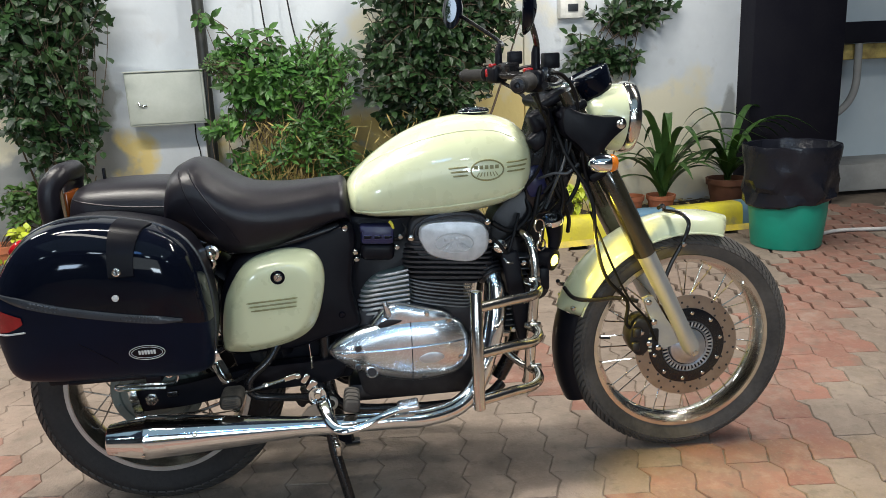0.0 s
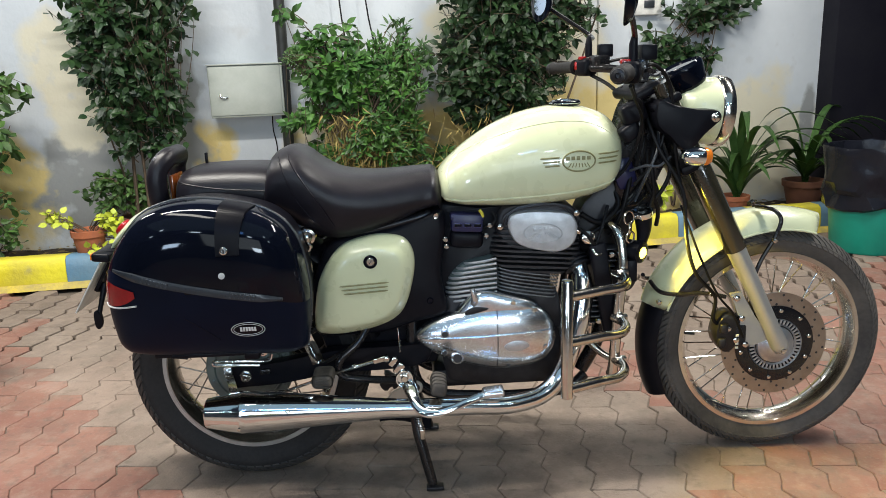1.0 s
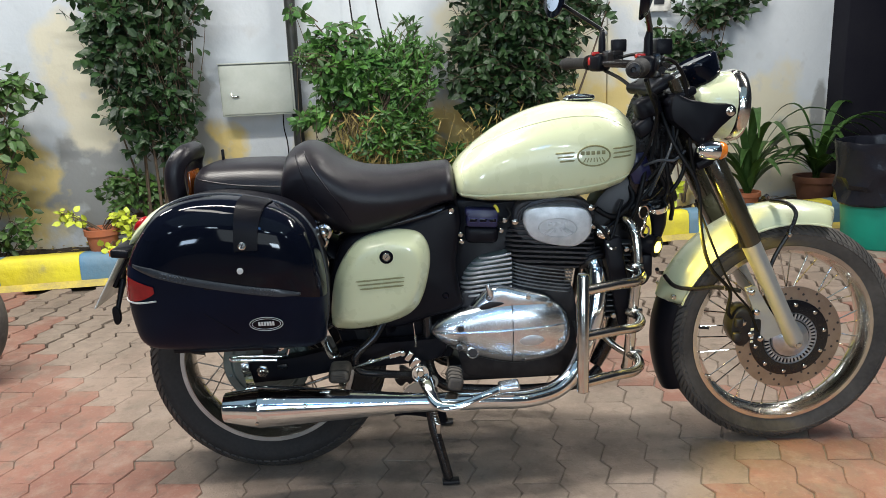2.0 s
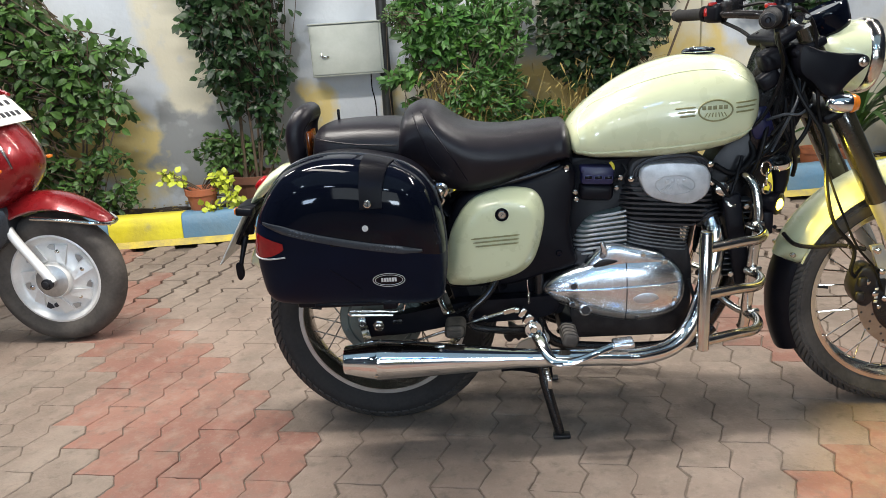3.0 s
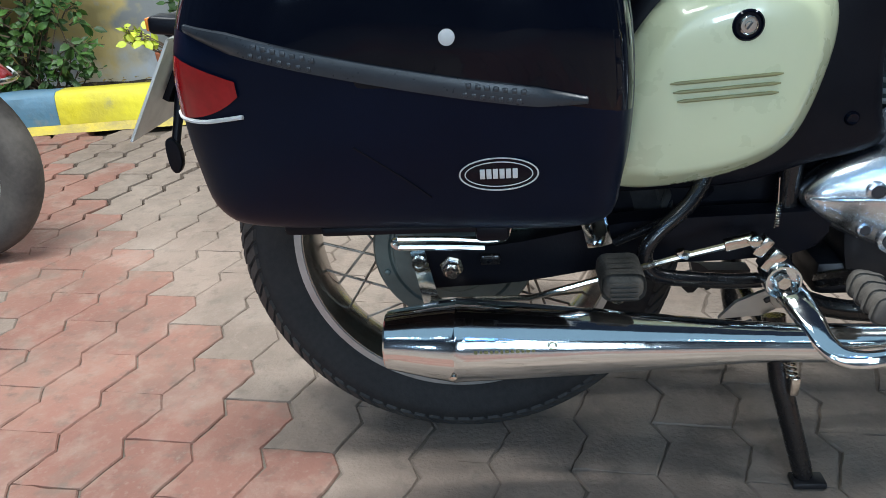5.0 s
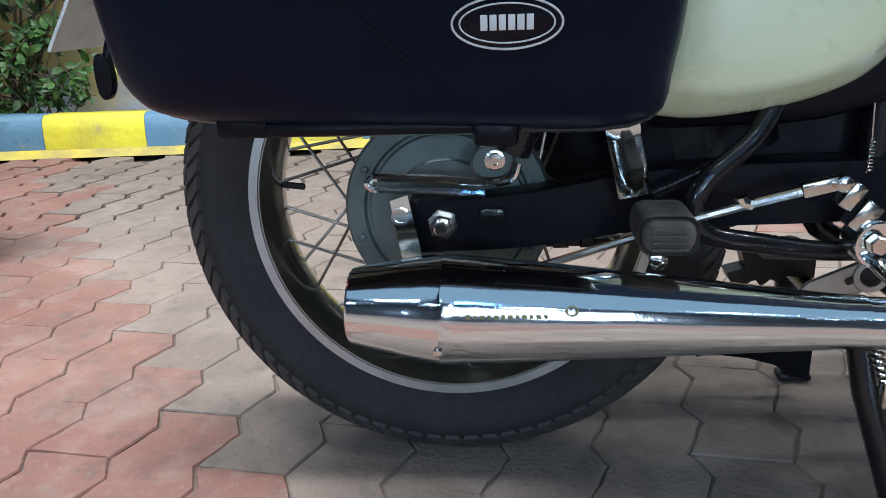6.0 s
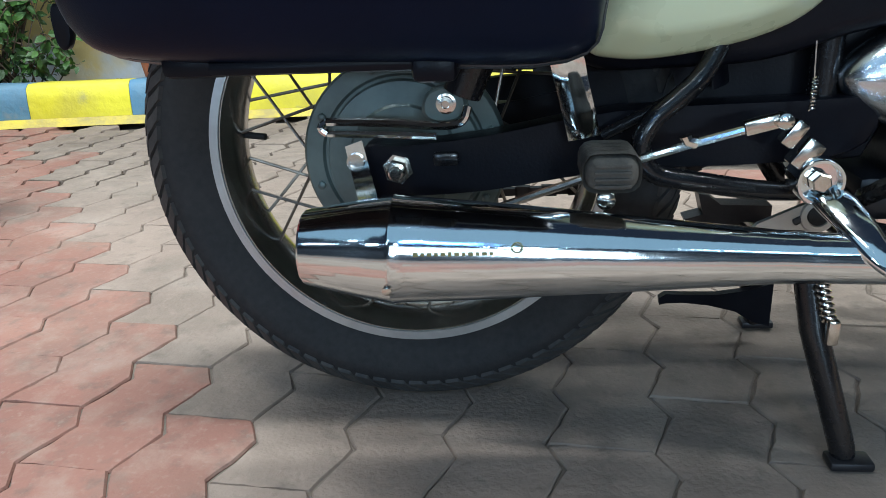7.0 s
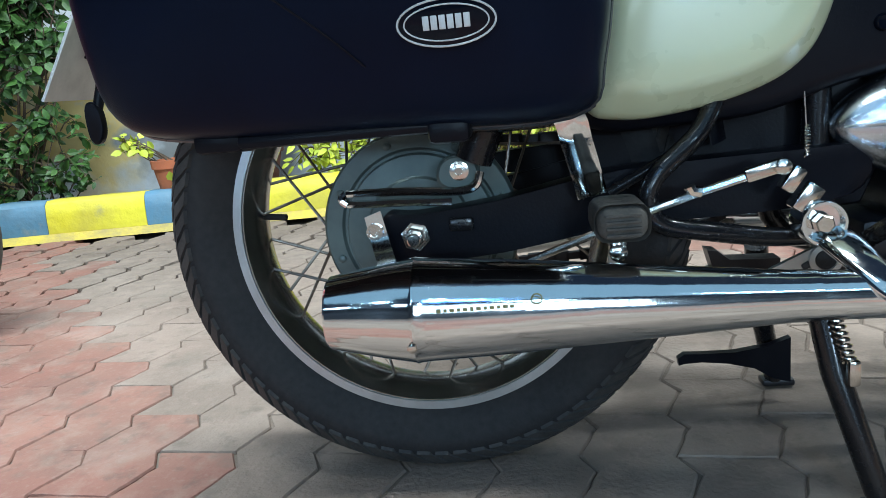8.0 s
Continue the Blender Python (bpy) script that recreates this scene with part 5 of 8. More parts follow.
# ---- exhaust ----
bm = B()
tube(bm, [(0.825, -0.035, 0.575), (0.845, -0.065, 0.555), (0.852, -0.085, 0.50), (0.838, -0.105, 0.40), (0.800, -0.125, 0.295), (0.745, -0.150, 0.243), (0.66, -0.180, 0.232), (0.56, -0.194, 0.240), (0.46, -0.203, 0.246), (0.36, -0.204, 0.249)], [0.021, 0.023, 0.024, 0.023, 0.023, 0.023, 0.0225, 0.022, 0.0225, 0.0235], 20, 7)
exhaust = part("exhaust", bm, CHROME, bike, "chrome exhaust pipe and long tapered silencer", 60)
bm = B()
lathe(bm, [(0.024, 0.372), (0.0245, 0.350), (0.031, 0.27), (0.040, 0.16), (0.046, 0.08), (0.0495, 0.02), (0.0505, 0.008), (0.0515, 0.0055), (0.0505, 0.003), (0.0460, -0.025), (0.0355, -0.078), (0.0338, -0.080), (0.0325, -0.076), (0.037, -0.05)], (0.003, -0.205, 0.2600), (1, 0.004, -0.030), 40, caps=False)
part("silencer", bm, CHROME, exhaust, "chrome megaphone silencer", 25)
bm = B()
lathe(bm, [(0.037, -0.052), (0.001, -0.052)], (0.003, -0.205, 0.2600), (1, 0.004, -0.030), 24)
part("silencer_baffle", bm, INK, exhaust)
# its unseen twin on the far side, added to shade the paving
bm = B()
tube(bm, [(0.825, 0.035, 0.575), (0.845, 0.065, 0.555), (0.852, 0.085, 0.50), (0.838, 0.105, 0.40), (0.800, 0.125, 0.295), (0.745, 0.150, 0.243), (0.66, 0.180, 0.232), (0.56, 0.194, 0.240), (0.46, 0.203, 0.246), (0.36, 0.204, 0.249)], [0.021, 0.023, 0.024, 0.023, 0.023, 0.023, 0.0225, 0.022, 0.0225, 0.0235], 16, 6)
twin = part("exhaust", bm, CHROME, bike, "unseen chrome exhaust pipe added on the wall side", 60)
bm = B()
lathe(bm, [(0.024, 0.372), (0.0245, 0.350), (0.031, 0.27), (0.040, 0.16), (0.046, 0.08), (0.0505, 0.008), (0.0505, 0.003), (0.0460, -0.025), (0.0355, -0.078), (0.0338, -0.080), (0.037, -0.05)], (0.003, 0.205, 0.2600), (1, -0.004, -0.030), 32, caps=False)
part("silencer", bm, CHROME, twin, "chrome megaphone silencer", 25)
for k in range(12):
    bm = B()
    x = 0.034 + 0.0060 * k
    block(bm, (x, -0.2530 + 0.03 * (x - 0.03), 0.2715), (0.0042 - 0.0012 * (k % 2), 0.0008, 0.0030 + 0.0010 * (k in (0, 5))), 0.0003)
    part("silencer_mark", bm, CREAM_DARK, exhaust)
bm = B()
tube(bm, [(0.122 + 0.0046 * math.cos(a), -0.2480, 0.2760 + 0.0046 * math.sin(a)) for a in (2 * math.pi * j / 16 for j in range(16))], 0.0007, 5, closed=True)
part("silencer_mark", bm, CREAM_DARK, exhaust)
bm = B()
lathe(bm, [(0.0045, 0), (0.0045, 0.003), (0.0025, 0.0042)], (0.007, -0.2525, 0.2385), (0, -1, -0.3), 10)
part("silencer_screw", bm, STEEL, exhaust)
bm = B()
tube(bm, [(0.852, -0.088, 0.535), (0.853, -0.098, 0.49), (0.842, -0.112, 0.42), (0.825, -0.122, 0.36)], [0.022, 0.027, 0.027, 0.022], 16, 6)
part("heat_shield", bm, CHROME, exhaust, "chrome heat shield on the header")
bm = B()
lathe(bm, [(0.028, -0.012), (0.036, -0.010), (0.036, -0.006), (0.029, -0.005), (0.029, -0.001), (0.036, 0.0), (0.036, 0.004), (0.029, 0.005), (0.029, 0.009), (0.035, 0.010), (0.035, 0.014), (0.027, 0.016)], (0.842, -0.066, 0.556), (0.35, -0.55, -0.75), 20)
part("header_flange", bm, ENGINE_BLACK, exhaust)

# ---- crash guard ----
guard = None
for s in (-1, 1):
    bm = B()
    tube(bm, [(0.764, s * 0.339, 0.316), (0.764, s * 0.339, 0.318), (0.764, s * 0.339, 0.588), (0.764, s * 0.339, 0.592), (0.764, s * 0.339, 0.5935)], [0.011, 0.0135, 0.0135, 0.011, 0.004], 18)
    post = part("guard_post", bm, STEEL, bike if guard is None else guard, "upright polished steel crash guard post")
    guard = guard or post
    for z0, z1 in ((0.553, 0.538), (0.447, 0.424), (0.336, 0.314)):
        bar("guard_bar", [(0.764, s * 0.339, z0), (0.85, s * 0.285, (z0 + z1) / 2 + 0.002), (0.905, s * 0.240, z1), (0.932, s * 0.205, z1), (0.938, s * 0.165, z1 + 0.002), (0.925, s * 0.13, z1 + 0.004)], 0.0118, STEEL, guard, 6, 14)
    bar("guard_upright", [(0.905, s * 0.05, 0.645), (0.925, s * 0.085, 0.652), (0.940, s * 0.11, 0.628), (0.946, s * 0.125, 0.56), (0.935, s * 0.13, 0.44), (0.925, s * 0.13, 0.30), (0.92, s * 0.125, 0.275)], 0.0135, STEEL, guard, 6, 14)
    bar("guard_stay", [(0.86, s * 0.06, 0.36), (0.90, s * 0.10, 0.325), (0.925, s * 0.125, 0.315)], 0.009, STEEL, guard, 4)
    for z in (0.545, 0.43, 0.32):
        bm = B()
        block(bm, (0.938, s * 0.148, z), (0.030, 0.014, 0.024), 0.004)
        lathe(bm, [(0.006, 0), (0.006, 0.008), (0.004, 0.009)], (0.938, s * 0.155, z), (0, s, 0), 6)
        part("guard_clamp", bm, STEEL, guard)
# fog lamp on the guard, lit
bm = B()
lathe(bm, [(0.016, -0.045), (0.024, -0.035), (0.027, 0.0), (0.027, 0.012), (0.023, 0.014)], (0.985, -0.115, 0.590), (0.65, -0.74, -0.1), 20)
fog = part("fog_lamp", bm, BLACK_SATIN, bike, "small black fog lamp with a lit yellow lens")
bm = B()
lathe(bm, [(0.001, 0.0205), (0.009, 0.019), (0.0145, 0.0145), (0.0145, 0.010)][::-1], (0.985, -0.115, 0.590), (0.65, -0.74, -0.1), 20)
part("fog_lens", bm, LAMP_YELLOW, fog, "glowing yellow lens")
bm = B()
tube(bm, [(0.995, -0.105, 0.60), (1.003, -0.10, 0.64), (1.0, -0.10, 0.680)], [0.010, 0.018, 0.024], 14, 4)
part("fog_bracket", bm, BLACK_SATIN, fog)
bm = B()
lathe(bm, [(0.0255, -0.006), (0.028, 0.0), (0.027, 0.008), (0.020, 0.0085), (0.004, 0.006)], (0.998, -0.10, 0.682), (-0.2, -0.25, 1), 24)
part("fog_cap", bm, CHROME, fog, "chrome ringed cap")
bm = B()
block(bm, (0.968, -0.125, 0.545), (0.024, 0.018, 0.055), 0.004)
part("fog_mount", bm, BLACK_SATIN, fog)
spot = bpy.data.lights.new("fog_glow", "SPOT")
spot.energy, spot.color, spot.shadow_soft_size, spot.spot_size, spot.spot_blend = 13, (1.0, 0.75, 0.08), 0.02, radians(150), 0.5
glow = new("fog_glow", spot)
glow.matrix_world = look((1.004, -0.138, 0.586), (1.3, -0.35, 0.50))
# bunch of keys on a ring
for c, r, n in (((0.958, -0.125, 0.678), 0.013, "Y"), ((0.960, -0.127, 0.652), 0.012, "X"), ((0.962, -0.126, 0.630), 0.011, "Y")):
    bm = B()
    ring = [Vector((r * math.cos(a), 0, r * 1.25 * math.sin(a))) for a in (2 * math.pi * j / 20 for j in range(20))]
    turn = Matrix.Rotation(radians(70 if n == "X" else 15), 3, "Z")
    tube(bm, [Vector(c) + turn @ p for p in ring], 0.0026, 8, closed=True)
    part("chain_link", bm, STEEL, bike, "steel ring of a hanging chain")

# ---- front end ----
ax, az = 1.369, 0.310
FORK = Vector((-0.2365, 0, 0.480)).normalized()


def fork_at(d, y):
    return Vector((1.361, y, 0.330)) + FORK * d


for s in (-1, 1):
    bm = B()
    tube(bm, [fork_at(d, s * 0.098) for d in (-0.035, -0.028, -0.01, 0.05, 0.275, 0.283)], [0.010, 0.019, 0.023, 0.0205, 0.0235, 0.0235], 20)
    leg = part("fork_leg", bm, SILVER_PAINT, bike, "silver painted fork slider", 60)
    bm = B()
    tube(bm, [fork_at(d, s * 0.098) for d in (0.279, 0.283, 0.46, 0.52, 0.53, 0.74)], [0.0255, 0.0275, 0.0275, 0.0275, 0.0225, 0.0225], 20)
    part("fork_shroud", bm, SHROUD, bike, "glossy black fork shroud")
    bm = B()
    lathe(bm, [(0.014, -0.005), (0.014, 0.006), (0.0115, 0.0062), (0.0115, 0.014), (0.007, 0.0145), (0.0065, 0.022), (0.0045, 0.0225)], (ax, s * 0.100, az), (0, s, 0), 6 if s > 0 else 18)
    part("front_axle_nut", bm, STEEL, leg)
for d, w in ((0.52, 0.024), (0.69, 0.022)):
    bm = B()
    block(bm, fork_at(d, 0) + Vector((-0.012, 0, 0)), (0.075, 0.25, w), 0.008, Matrix.Rotation(radians(-26), 3, "Y"))
    part("fork_clamp", bm, BLACK_SATIN, bike)
# caliper with bracket
bm = B()
pillow(bm, [(1.198, 0.345), (1.206, 0.392), (1.228, 0.412), (1.252, 0.402), (1.256, 0.36), (1.250, 0.315), (1.222, 0.306)], [(-0.045, 0.004), (-0.05, 0), (-0.092, 0.0), (-0.098, 0.005)], 4)
block(bm, (1.262, -0.075, 0.348), (0.040, 0.040, 0.060), 0.008)
block(bm, (1.218, -0.102, 0.372), (0.022, 0.012, 0.026), 0.005)
block(bm, (1.214, -0.102, 0.334), (0.022, 0.012, 0.026), 0.005)
caliper = part("brake_caliper", bm, ENGINE_BLACK, bike, "black front brake caliper", 50)
bm = B()
for k in range(4):
    block(bm, (1.252, -0.1045, 0.320 + 0.011 * k), (0.008, 0.002, 0.006), 0.0004)
part("caliper_mark", bm, PLATE, caliper)
bm = B()
slab(bm, [(1.235, -0.080, 0.46), (1.262, -0.080, 0.465), (1.300, -0.080, 0.40), (1.345, -0.080, 0.335), (1.30, -0.080, 0.318), (1.265, -0.080, 0.33), (1.262, -0.08, 0.39)], (0, 0, 0), (0, -0.012, 0))
part("caliper_bracket", bm, SILVER_PAINT, caliper)
for x, z in ((1.228, 0.372), (1.262, 0.398), (1.25, 0.34), (1.275, 0.327), (1.247, 0.452)):
    bm = B()
    lathe(bm, [(0.008, -0.004), (0.008, 0.008), (0.005, 0.010)], (x, -0.097, z), (0, -1, 0), 8)
    part("caliper_bolt", bm, STEEL, caliper)

bm = B()
arc_shell(bm, FW, 0.356, 70, 161, 0.066, 0.050, taper=1)
fender = part("front_fender", bm, CREAM, bike, "cream front mudguard", 60)
bm = B()
arc_shell(bm, FW, 0.347, 161, 205, 0.058, 0.035)
part("fender_flap", bm, BLACK_SATIN, fender, "black mud flap", 60)
bm = B()
tube(bm, [(FW[0] + 0.306 * math.cos(a), -0.0665, FW[2] + 0.306 * math.sin(a)) for a in np.linspace(radians(73), radians(160), 24)], 0.003, 8)
part("fender_lip", bm, CREAM, fender)
for s in (-1, 1):
    y = s * 0.078
    bar("fender_stay", [(1.045, s * 0.03, 0.487), (1.06, y * 0.8, 0.468), (1.10, y, 0.462), (1.17, y, 0.462), (1.225, s * 0.085, 0.452)], 0.0055, BLACK_PAINT, fender, 6, 8, "black wire mudguard stay")
    bar("fender_stay", [(1.318, s * 0.02, 0.671), (1.345, y * 0.75, 0.668), (1.358, y, 0.645), (1.345, y, 0.600), (1.315, y, 0.545), (1.295, s * 0.085, 0.50), (1.29, s * 0.09, 0.465)], 0.0055, BLACK_PAINT, fender, 6, 8, "black wire mudguard stay")
    for x, z in ((1.185, 0.462), (1.342, 0.594), (1.292, 0.475), (1.06, 0.438)):
        bm = B()
        lathe(bm, [(0.0065, -0.004), (0.0065, 0.006), (0.004, 0.008)], (x, s * (0.084 if x > 1.1 else 0.060), z), (0, s, 0), 8)
        part("stay_bolt", bm, STEEL, fender)
bar("brake_hose", [(1.005, -0.07, 0.93), (1.03, -0.115, 0.84), (1.085, -0.13, 0.74), (1.10, -0.13, 0.62), (1.13, -0.12, 0.53), (1.19, -0.10, 0.46), (1.19, -0.095, 0.40), (1.215, -0.085, 0.375)], 0.0048, CABLE, bike, 7, 8)
bar("speed_cable", [(1.09, -0.11, 0.70), (1.14, -0.12, 0.57), (1.19, -0.115, 0.47), (1.24, -0.105, 0.41), (1.27, -0.10, 0.345)], 0.003, CABLE, bike, 7, 8)
bar("clutch_cable", [(0.985, 0.06, 0.98), (1.01, -0.02, 0.90), (1.02, -0.06, 0.80), (0.985, -0.07, 0.72), (0.92, -0.07, 0.66), (0.86, -0.08, 0.62)], 0.0042, CABLE, bike, 7, 8)
bar("brake_hose", [(0.955, -0.19, 1.03), (1.00, -0.16, 1.035), (1.045, -0.13, 0.99), (1.06, -0.12, 0.90), (1.075, -0.115, 0.80), (1.10, -0.11, 0.70)], 0.0045, CABLE, bike, 7, 8)
bar("switch_loom", [(0.935, -0.20, 1.00), (0.955, -0.16, 0.965), (0.985, -0.11, 0.945), (0.995, -0.09, 0.87), (0.985, -0.08, 0.79)], 0.0050, CABLE, bike, 7, 8)
bar("switch_loom", [(0.94, 0.20, 1.01), (0.97, 0.13, 0.985), (0.99, 0.06, 0.95), (0.985, -0.05, 0.905), (0.96, -0.075, 0.85)], 0.0050, CABLE, bike, 7, 8)
bar("clutch_cable", [(0.96, 0.18, 1.04), (1.03, 0.12, 1.05), (1.07, 0.02, 1.00), (1.055, -0.08, 0.91), (1.03, -0.095, 0.82), (0.98, -0.085, 0.75)], 0.0042, CABLE, bike, 7, 8)
bar("throttle_cable", [(0.915, -0.26, 0.995), (0.945, -0.20, 0.96), (0.985, -0.12, 0.90), (0.965, -0.08, 0.80), (0.91, -0.06, 0.74)], 0.0042, CABLE, bike, 7, 8)
bar("main_wire", [(1.045, -0.05, 0.90), (1.03, -0.105, 0.84), (1.0, -0.11, 0.77), (0.985, -0.08, 0.71)], 0.0036, GREY_TRIM, bike, 7, 8)
bar("main_wire", [(1.06, -0.11, 0.82), (1.03, -0.12, 0.80), (1.0, -0.11, 0.80), (0.97, -0.08, 0.785)], 0.0036, GREY_TRIM, bike, 7, 8)

# headlight
HL = Vector((1.165, 0, 0.918))
fw = Vector((1, 0, -0.06)).normalized()
bm = B()
lathe(bm, [(0.012, -0.075), (0.040, -0.068), (0.063, -0.050), (0.077, -0.02), (0.083, 0.012), (0.084, 0.034)], HL, fw, 48)
headlight = part("headlight", bm, CREAM, bike, "round cream headlight with a chrome rim", 60)
bm = B()
lathe(bm, [(0.084, 0.030), (0.0885, 0.034), (0.0895, 0.048), (0.086, 0.060), (0.078, 0.064), (0.076, 0.060)], HL, fw, 48, caps=False)
part("headlight_rim", bm, STEEL, headlight, "chrome rim", 60)
bm = B()
lathe(bm, [(0.078, 0.060), (0.060, 0.072), (0.030, 0.080), (0.002, 0.083)], HL, fw, 40)
part("headlight_glass", bm, WHITE_LENS, headlight, "clear headlight glass", 60)
for s in (-1, 1):
    bm = B()
    pillow(bm, [(1.020, 0.955), (1.065, 0.942), (1.115, 0.931), (1.157, 0.928), (1.172, 0.919), (1.173, 0.905), (1.160, 0.893), (1.136, 0.872), (1.106, 0.840), (1.082, 0.836), (1.050, 0.868), (1.018, 0.900)], [(s * 0.083, 0), (s * 0.120, 0), (s * 0.130, 0.003), (s * 0.132, 0.01)], 5)
    ear = part("headlight_ear", bm, BLACK_SATIN, bike, "black headlight bracket", 50)
    bm = B()
    lathe(bm, [(0.0115, 0), (0.0115, 0.003), (0.0075, 0.004), (0.0065, 0.010), (0.0035, 0.011)], (1.157, s * 0.130, 0.911), (0, s, 0), 12)
    part("ear_bolt", bm, STEEL, ear)
    bm = B()
    tube(bm, [fork_at(0.545, s * 0.12), fork_at(0.548, s * 0.15) + Vector((0.012, 0, 0))], 0.0085, 10)
    ind = part("front_indicator", bm, BLACK_PAINT, bike, "front indicator with chrome shell and amber lens")
    c = Vector((1.098, s * 0.170, 0.826))
    bm = B()
    lathe(bm, [(0.006, -0.034), (0.016, -0.026), (0.0215, -0.008), (0.0225, 0.012), (0.021, 0.018)], c, (1, s * -0.02, -0.05), 24)
    part("indicator_shell", bm, CHROME, ind, "chrome shell", 60)
    bm = B()
    lathe(bm, [(0.021, 0.018), (0.0215, 0.024), (0.0175, 0.034), (0.002, 0.037)], c, (1, s * -0.02, -0.05), 24)
    part("indicator_lens", bm, AMBER, ind, "amber lens", 60)
bm = B()
lathe(bm, [(0.0035, 0), (0.0035, 0.003), (0.002, 0.004)], HL + Vector((-0.015, -0.079, -0.045)), (0, -1, -0.4), 10)
part("headlight_screw", bm, STEEL, headlight)

# instrument pod
mc, md = Vector((1.122, 0, 1.006)), Vector((-0.40, 0, 0.92)).normalized()
bm = B()
lathe(bm, [(0.020, -0.050), (0.040, -0.044), (0.050, -0.022), (0.0545, 0.012), (0.0545, 0.024), (0.050, 0.028), (0.048, 0.024)], mc, md, 40)
pod = part("instrument_pod", bm, BLACK_GLOSS, bike, "round black instrument pod above the headlight", 50)
bm = B()
lathe(bm, [(0.048, 0.0235), (0.002, 0.0240)], mc, md, 32)
part("instrument_face", bm, INK, pod)
bm = B()
block(bm, (1.085, 0, 0.965), (0.05, 0.06, 0.05), 0.01)
part("pod_mount", bm, BLACK_SATIN, pod)
bm = B()
lathe(bm, [(0.006, 0), (0.006, 0.005), (0.003, 0.006)], (1.085, -0.055, 0.962), (0, -1, 0), 10)
part("ear_lamp", bm, AMBER, pod)

# handlebar and controls
bar_pts = [(0.862, -0.355, 1.020), (0.905, -0.25, 1.022), (0.960, -0.15, 1.028), (1.005, -0.075, 1.022), (1.012, 0, 1.020), (1.005, 0.075, 1.022), (0.960, 0.15, 1.028), (0.905, 0.25, 1.030), (0.862, 0.355, 1.030)]
handlebar = bar("handlebar", bar_pts, 0.0112, BLACK_PAINT, bike, 6, 12, "black handlebar with rubber grips")
bm = B()
for s in (-1, 1):
    block(bm, (1.008, s * 0.035, 1.015), (0.038, 0.026, 0.045), 0.008)
part("bar_clamp", bm, STEEL, handlebar, "bright alloy handlebar clamp")
for s in (-1, 1):
    z = 1.020 if s < 0 else 1.030
    a, b = Vector((0.862, s * 0.358, z)), Vector((0.908, s * 0.245, z + 0.002))
    d = b - a
    bm = B()
    tube(bm, [a + d * u for u in (0, 0.02, 0.06, 0.10, 0.14, 0.90, 0.94, 1.0)], [0.012, 0.0165, 0.0185, 0.0165, 0.0155, 0.0160, 0.020, 0.021], 18)
    grip = part("handle_grip", bm, RUBBER, handlebar, "black rubber grip")
    bm = B()
    lathe(bm, [(0.0135, 0.0), (0.0145, 0.004), (0.0135, 0.012), (0.006, 0.015), (0.004, 0.012)], a, -d, 18)
    part("bar_end", bm, ENGINE_BLACK, grip)
    bm = B()
    c = Vector((0.928, s * 0.215, z + 0.002))
    block(bm, c, (0.045, 0.055, 0.048), 0.012, Matrix.Rotation(s * radians(22), 3, "Z"), 3)
    sw = part("switch_housing", bm, BLACK_SATIN, handlebar, "black switch housing with a red switch")
    bm = B()
    block(bm, c + Vector((-0.012, s * -0.004, 0.024)), (0.020, 0.022, 0.010), 0.003)
    block(bm, c + Vector((-0.024, s * 0.01, 0.004)), (0.010, 0.018, 0.022), 0.003)
    part("switch_button", bm, RED_PLASTIC, sw, "red switch")
    bm = B()
    block(bm, c + Vector((0.028, s * -0.035, 0.010)), (0.040, 0.050, 0.042), 0.008, Matrix.Rotation(s * radians(25), 3, "Z"))
    part("master_cylinder", bm, BLACK_PAINT, handlebar)
    bm = B()
    block(bm, c + Vector((0.045, s * -0.03, 0.042)), (0.036, 0.036, 0.034), 0.004)
    part("fluid_box", bm, BLACK_SATIN, handlebar)
    bar("hand_lever", [c + Vector((0.040, s * 0.0, 0.0)), c + Vector((0.045, s * 0.05, -0.004)), c + Vector((0.012, s * 0.12, -0.008)), c + Vector((-0.020, s * 0.175, -0.004))], [0.009, 0.007, 0.006, 0.0075], BLACK_PAINT, handlebar, 5, 8, "black hand lever")
    base = c + Vector((0.006, s * -0.005, 0.025))
    bm = B()
    tube(bm, [base, base + Vector((0, 0, 0.035)), base + Vector((0.002, s * 0.004, 0.055))], [0.010, 0.0095, 0.006], 12)
    part("mirror_mount", bm, BLACK_SATIN, handlebar)
    tip = Vector((0.893, -0.30, 1.170)) if s < 0 else Vector((0.837, 0.40, 1.215))
    mid_ = Vector((0.922, -0.245, 1.125)) if s < 0 else Vector((0.955, 0.30, 1.120))
    bar("mirror_stem", [base + Vector((0.002, s * 0.004, 0.05)), mid_, tip], 0.0062, BLACK_PAINT, handlebar, 6, 8)
    face = Vector((-1.0, -0.40 if s > 0 else 0.30, 0.08)).normalized()
    bm = B()
    lathe(bm, [(0.010, -0.022), (0.040, -0.014), (0.052, -0.003), (0.053, 0.002), (0.050, 0.0035)], tip, face, 32)
    shell = part("mirror_shell", bm, BLACK_GLOSS, handlebar, "round black mirror", 60)
    bm = B()
    lathe(bm, [(0.0495, 0.003), (0.002, 0.0045)], tip, face, 32)
    part("mirror_glass", bm, MIRROR, handlebar, "mirror glass")
bm = B()
block(bm, (1.045, -0.03, 1.000), (0.055, 0.05, 0.022), 0.006, Matrix.Rotation(radians(12), 3, "Y"))
part("ignition_lock", bm, STEEL, handlebar, "bright ignition lock plate")

# ---- pannier ----

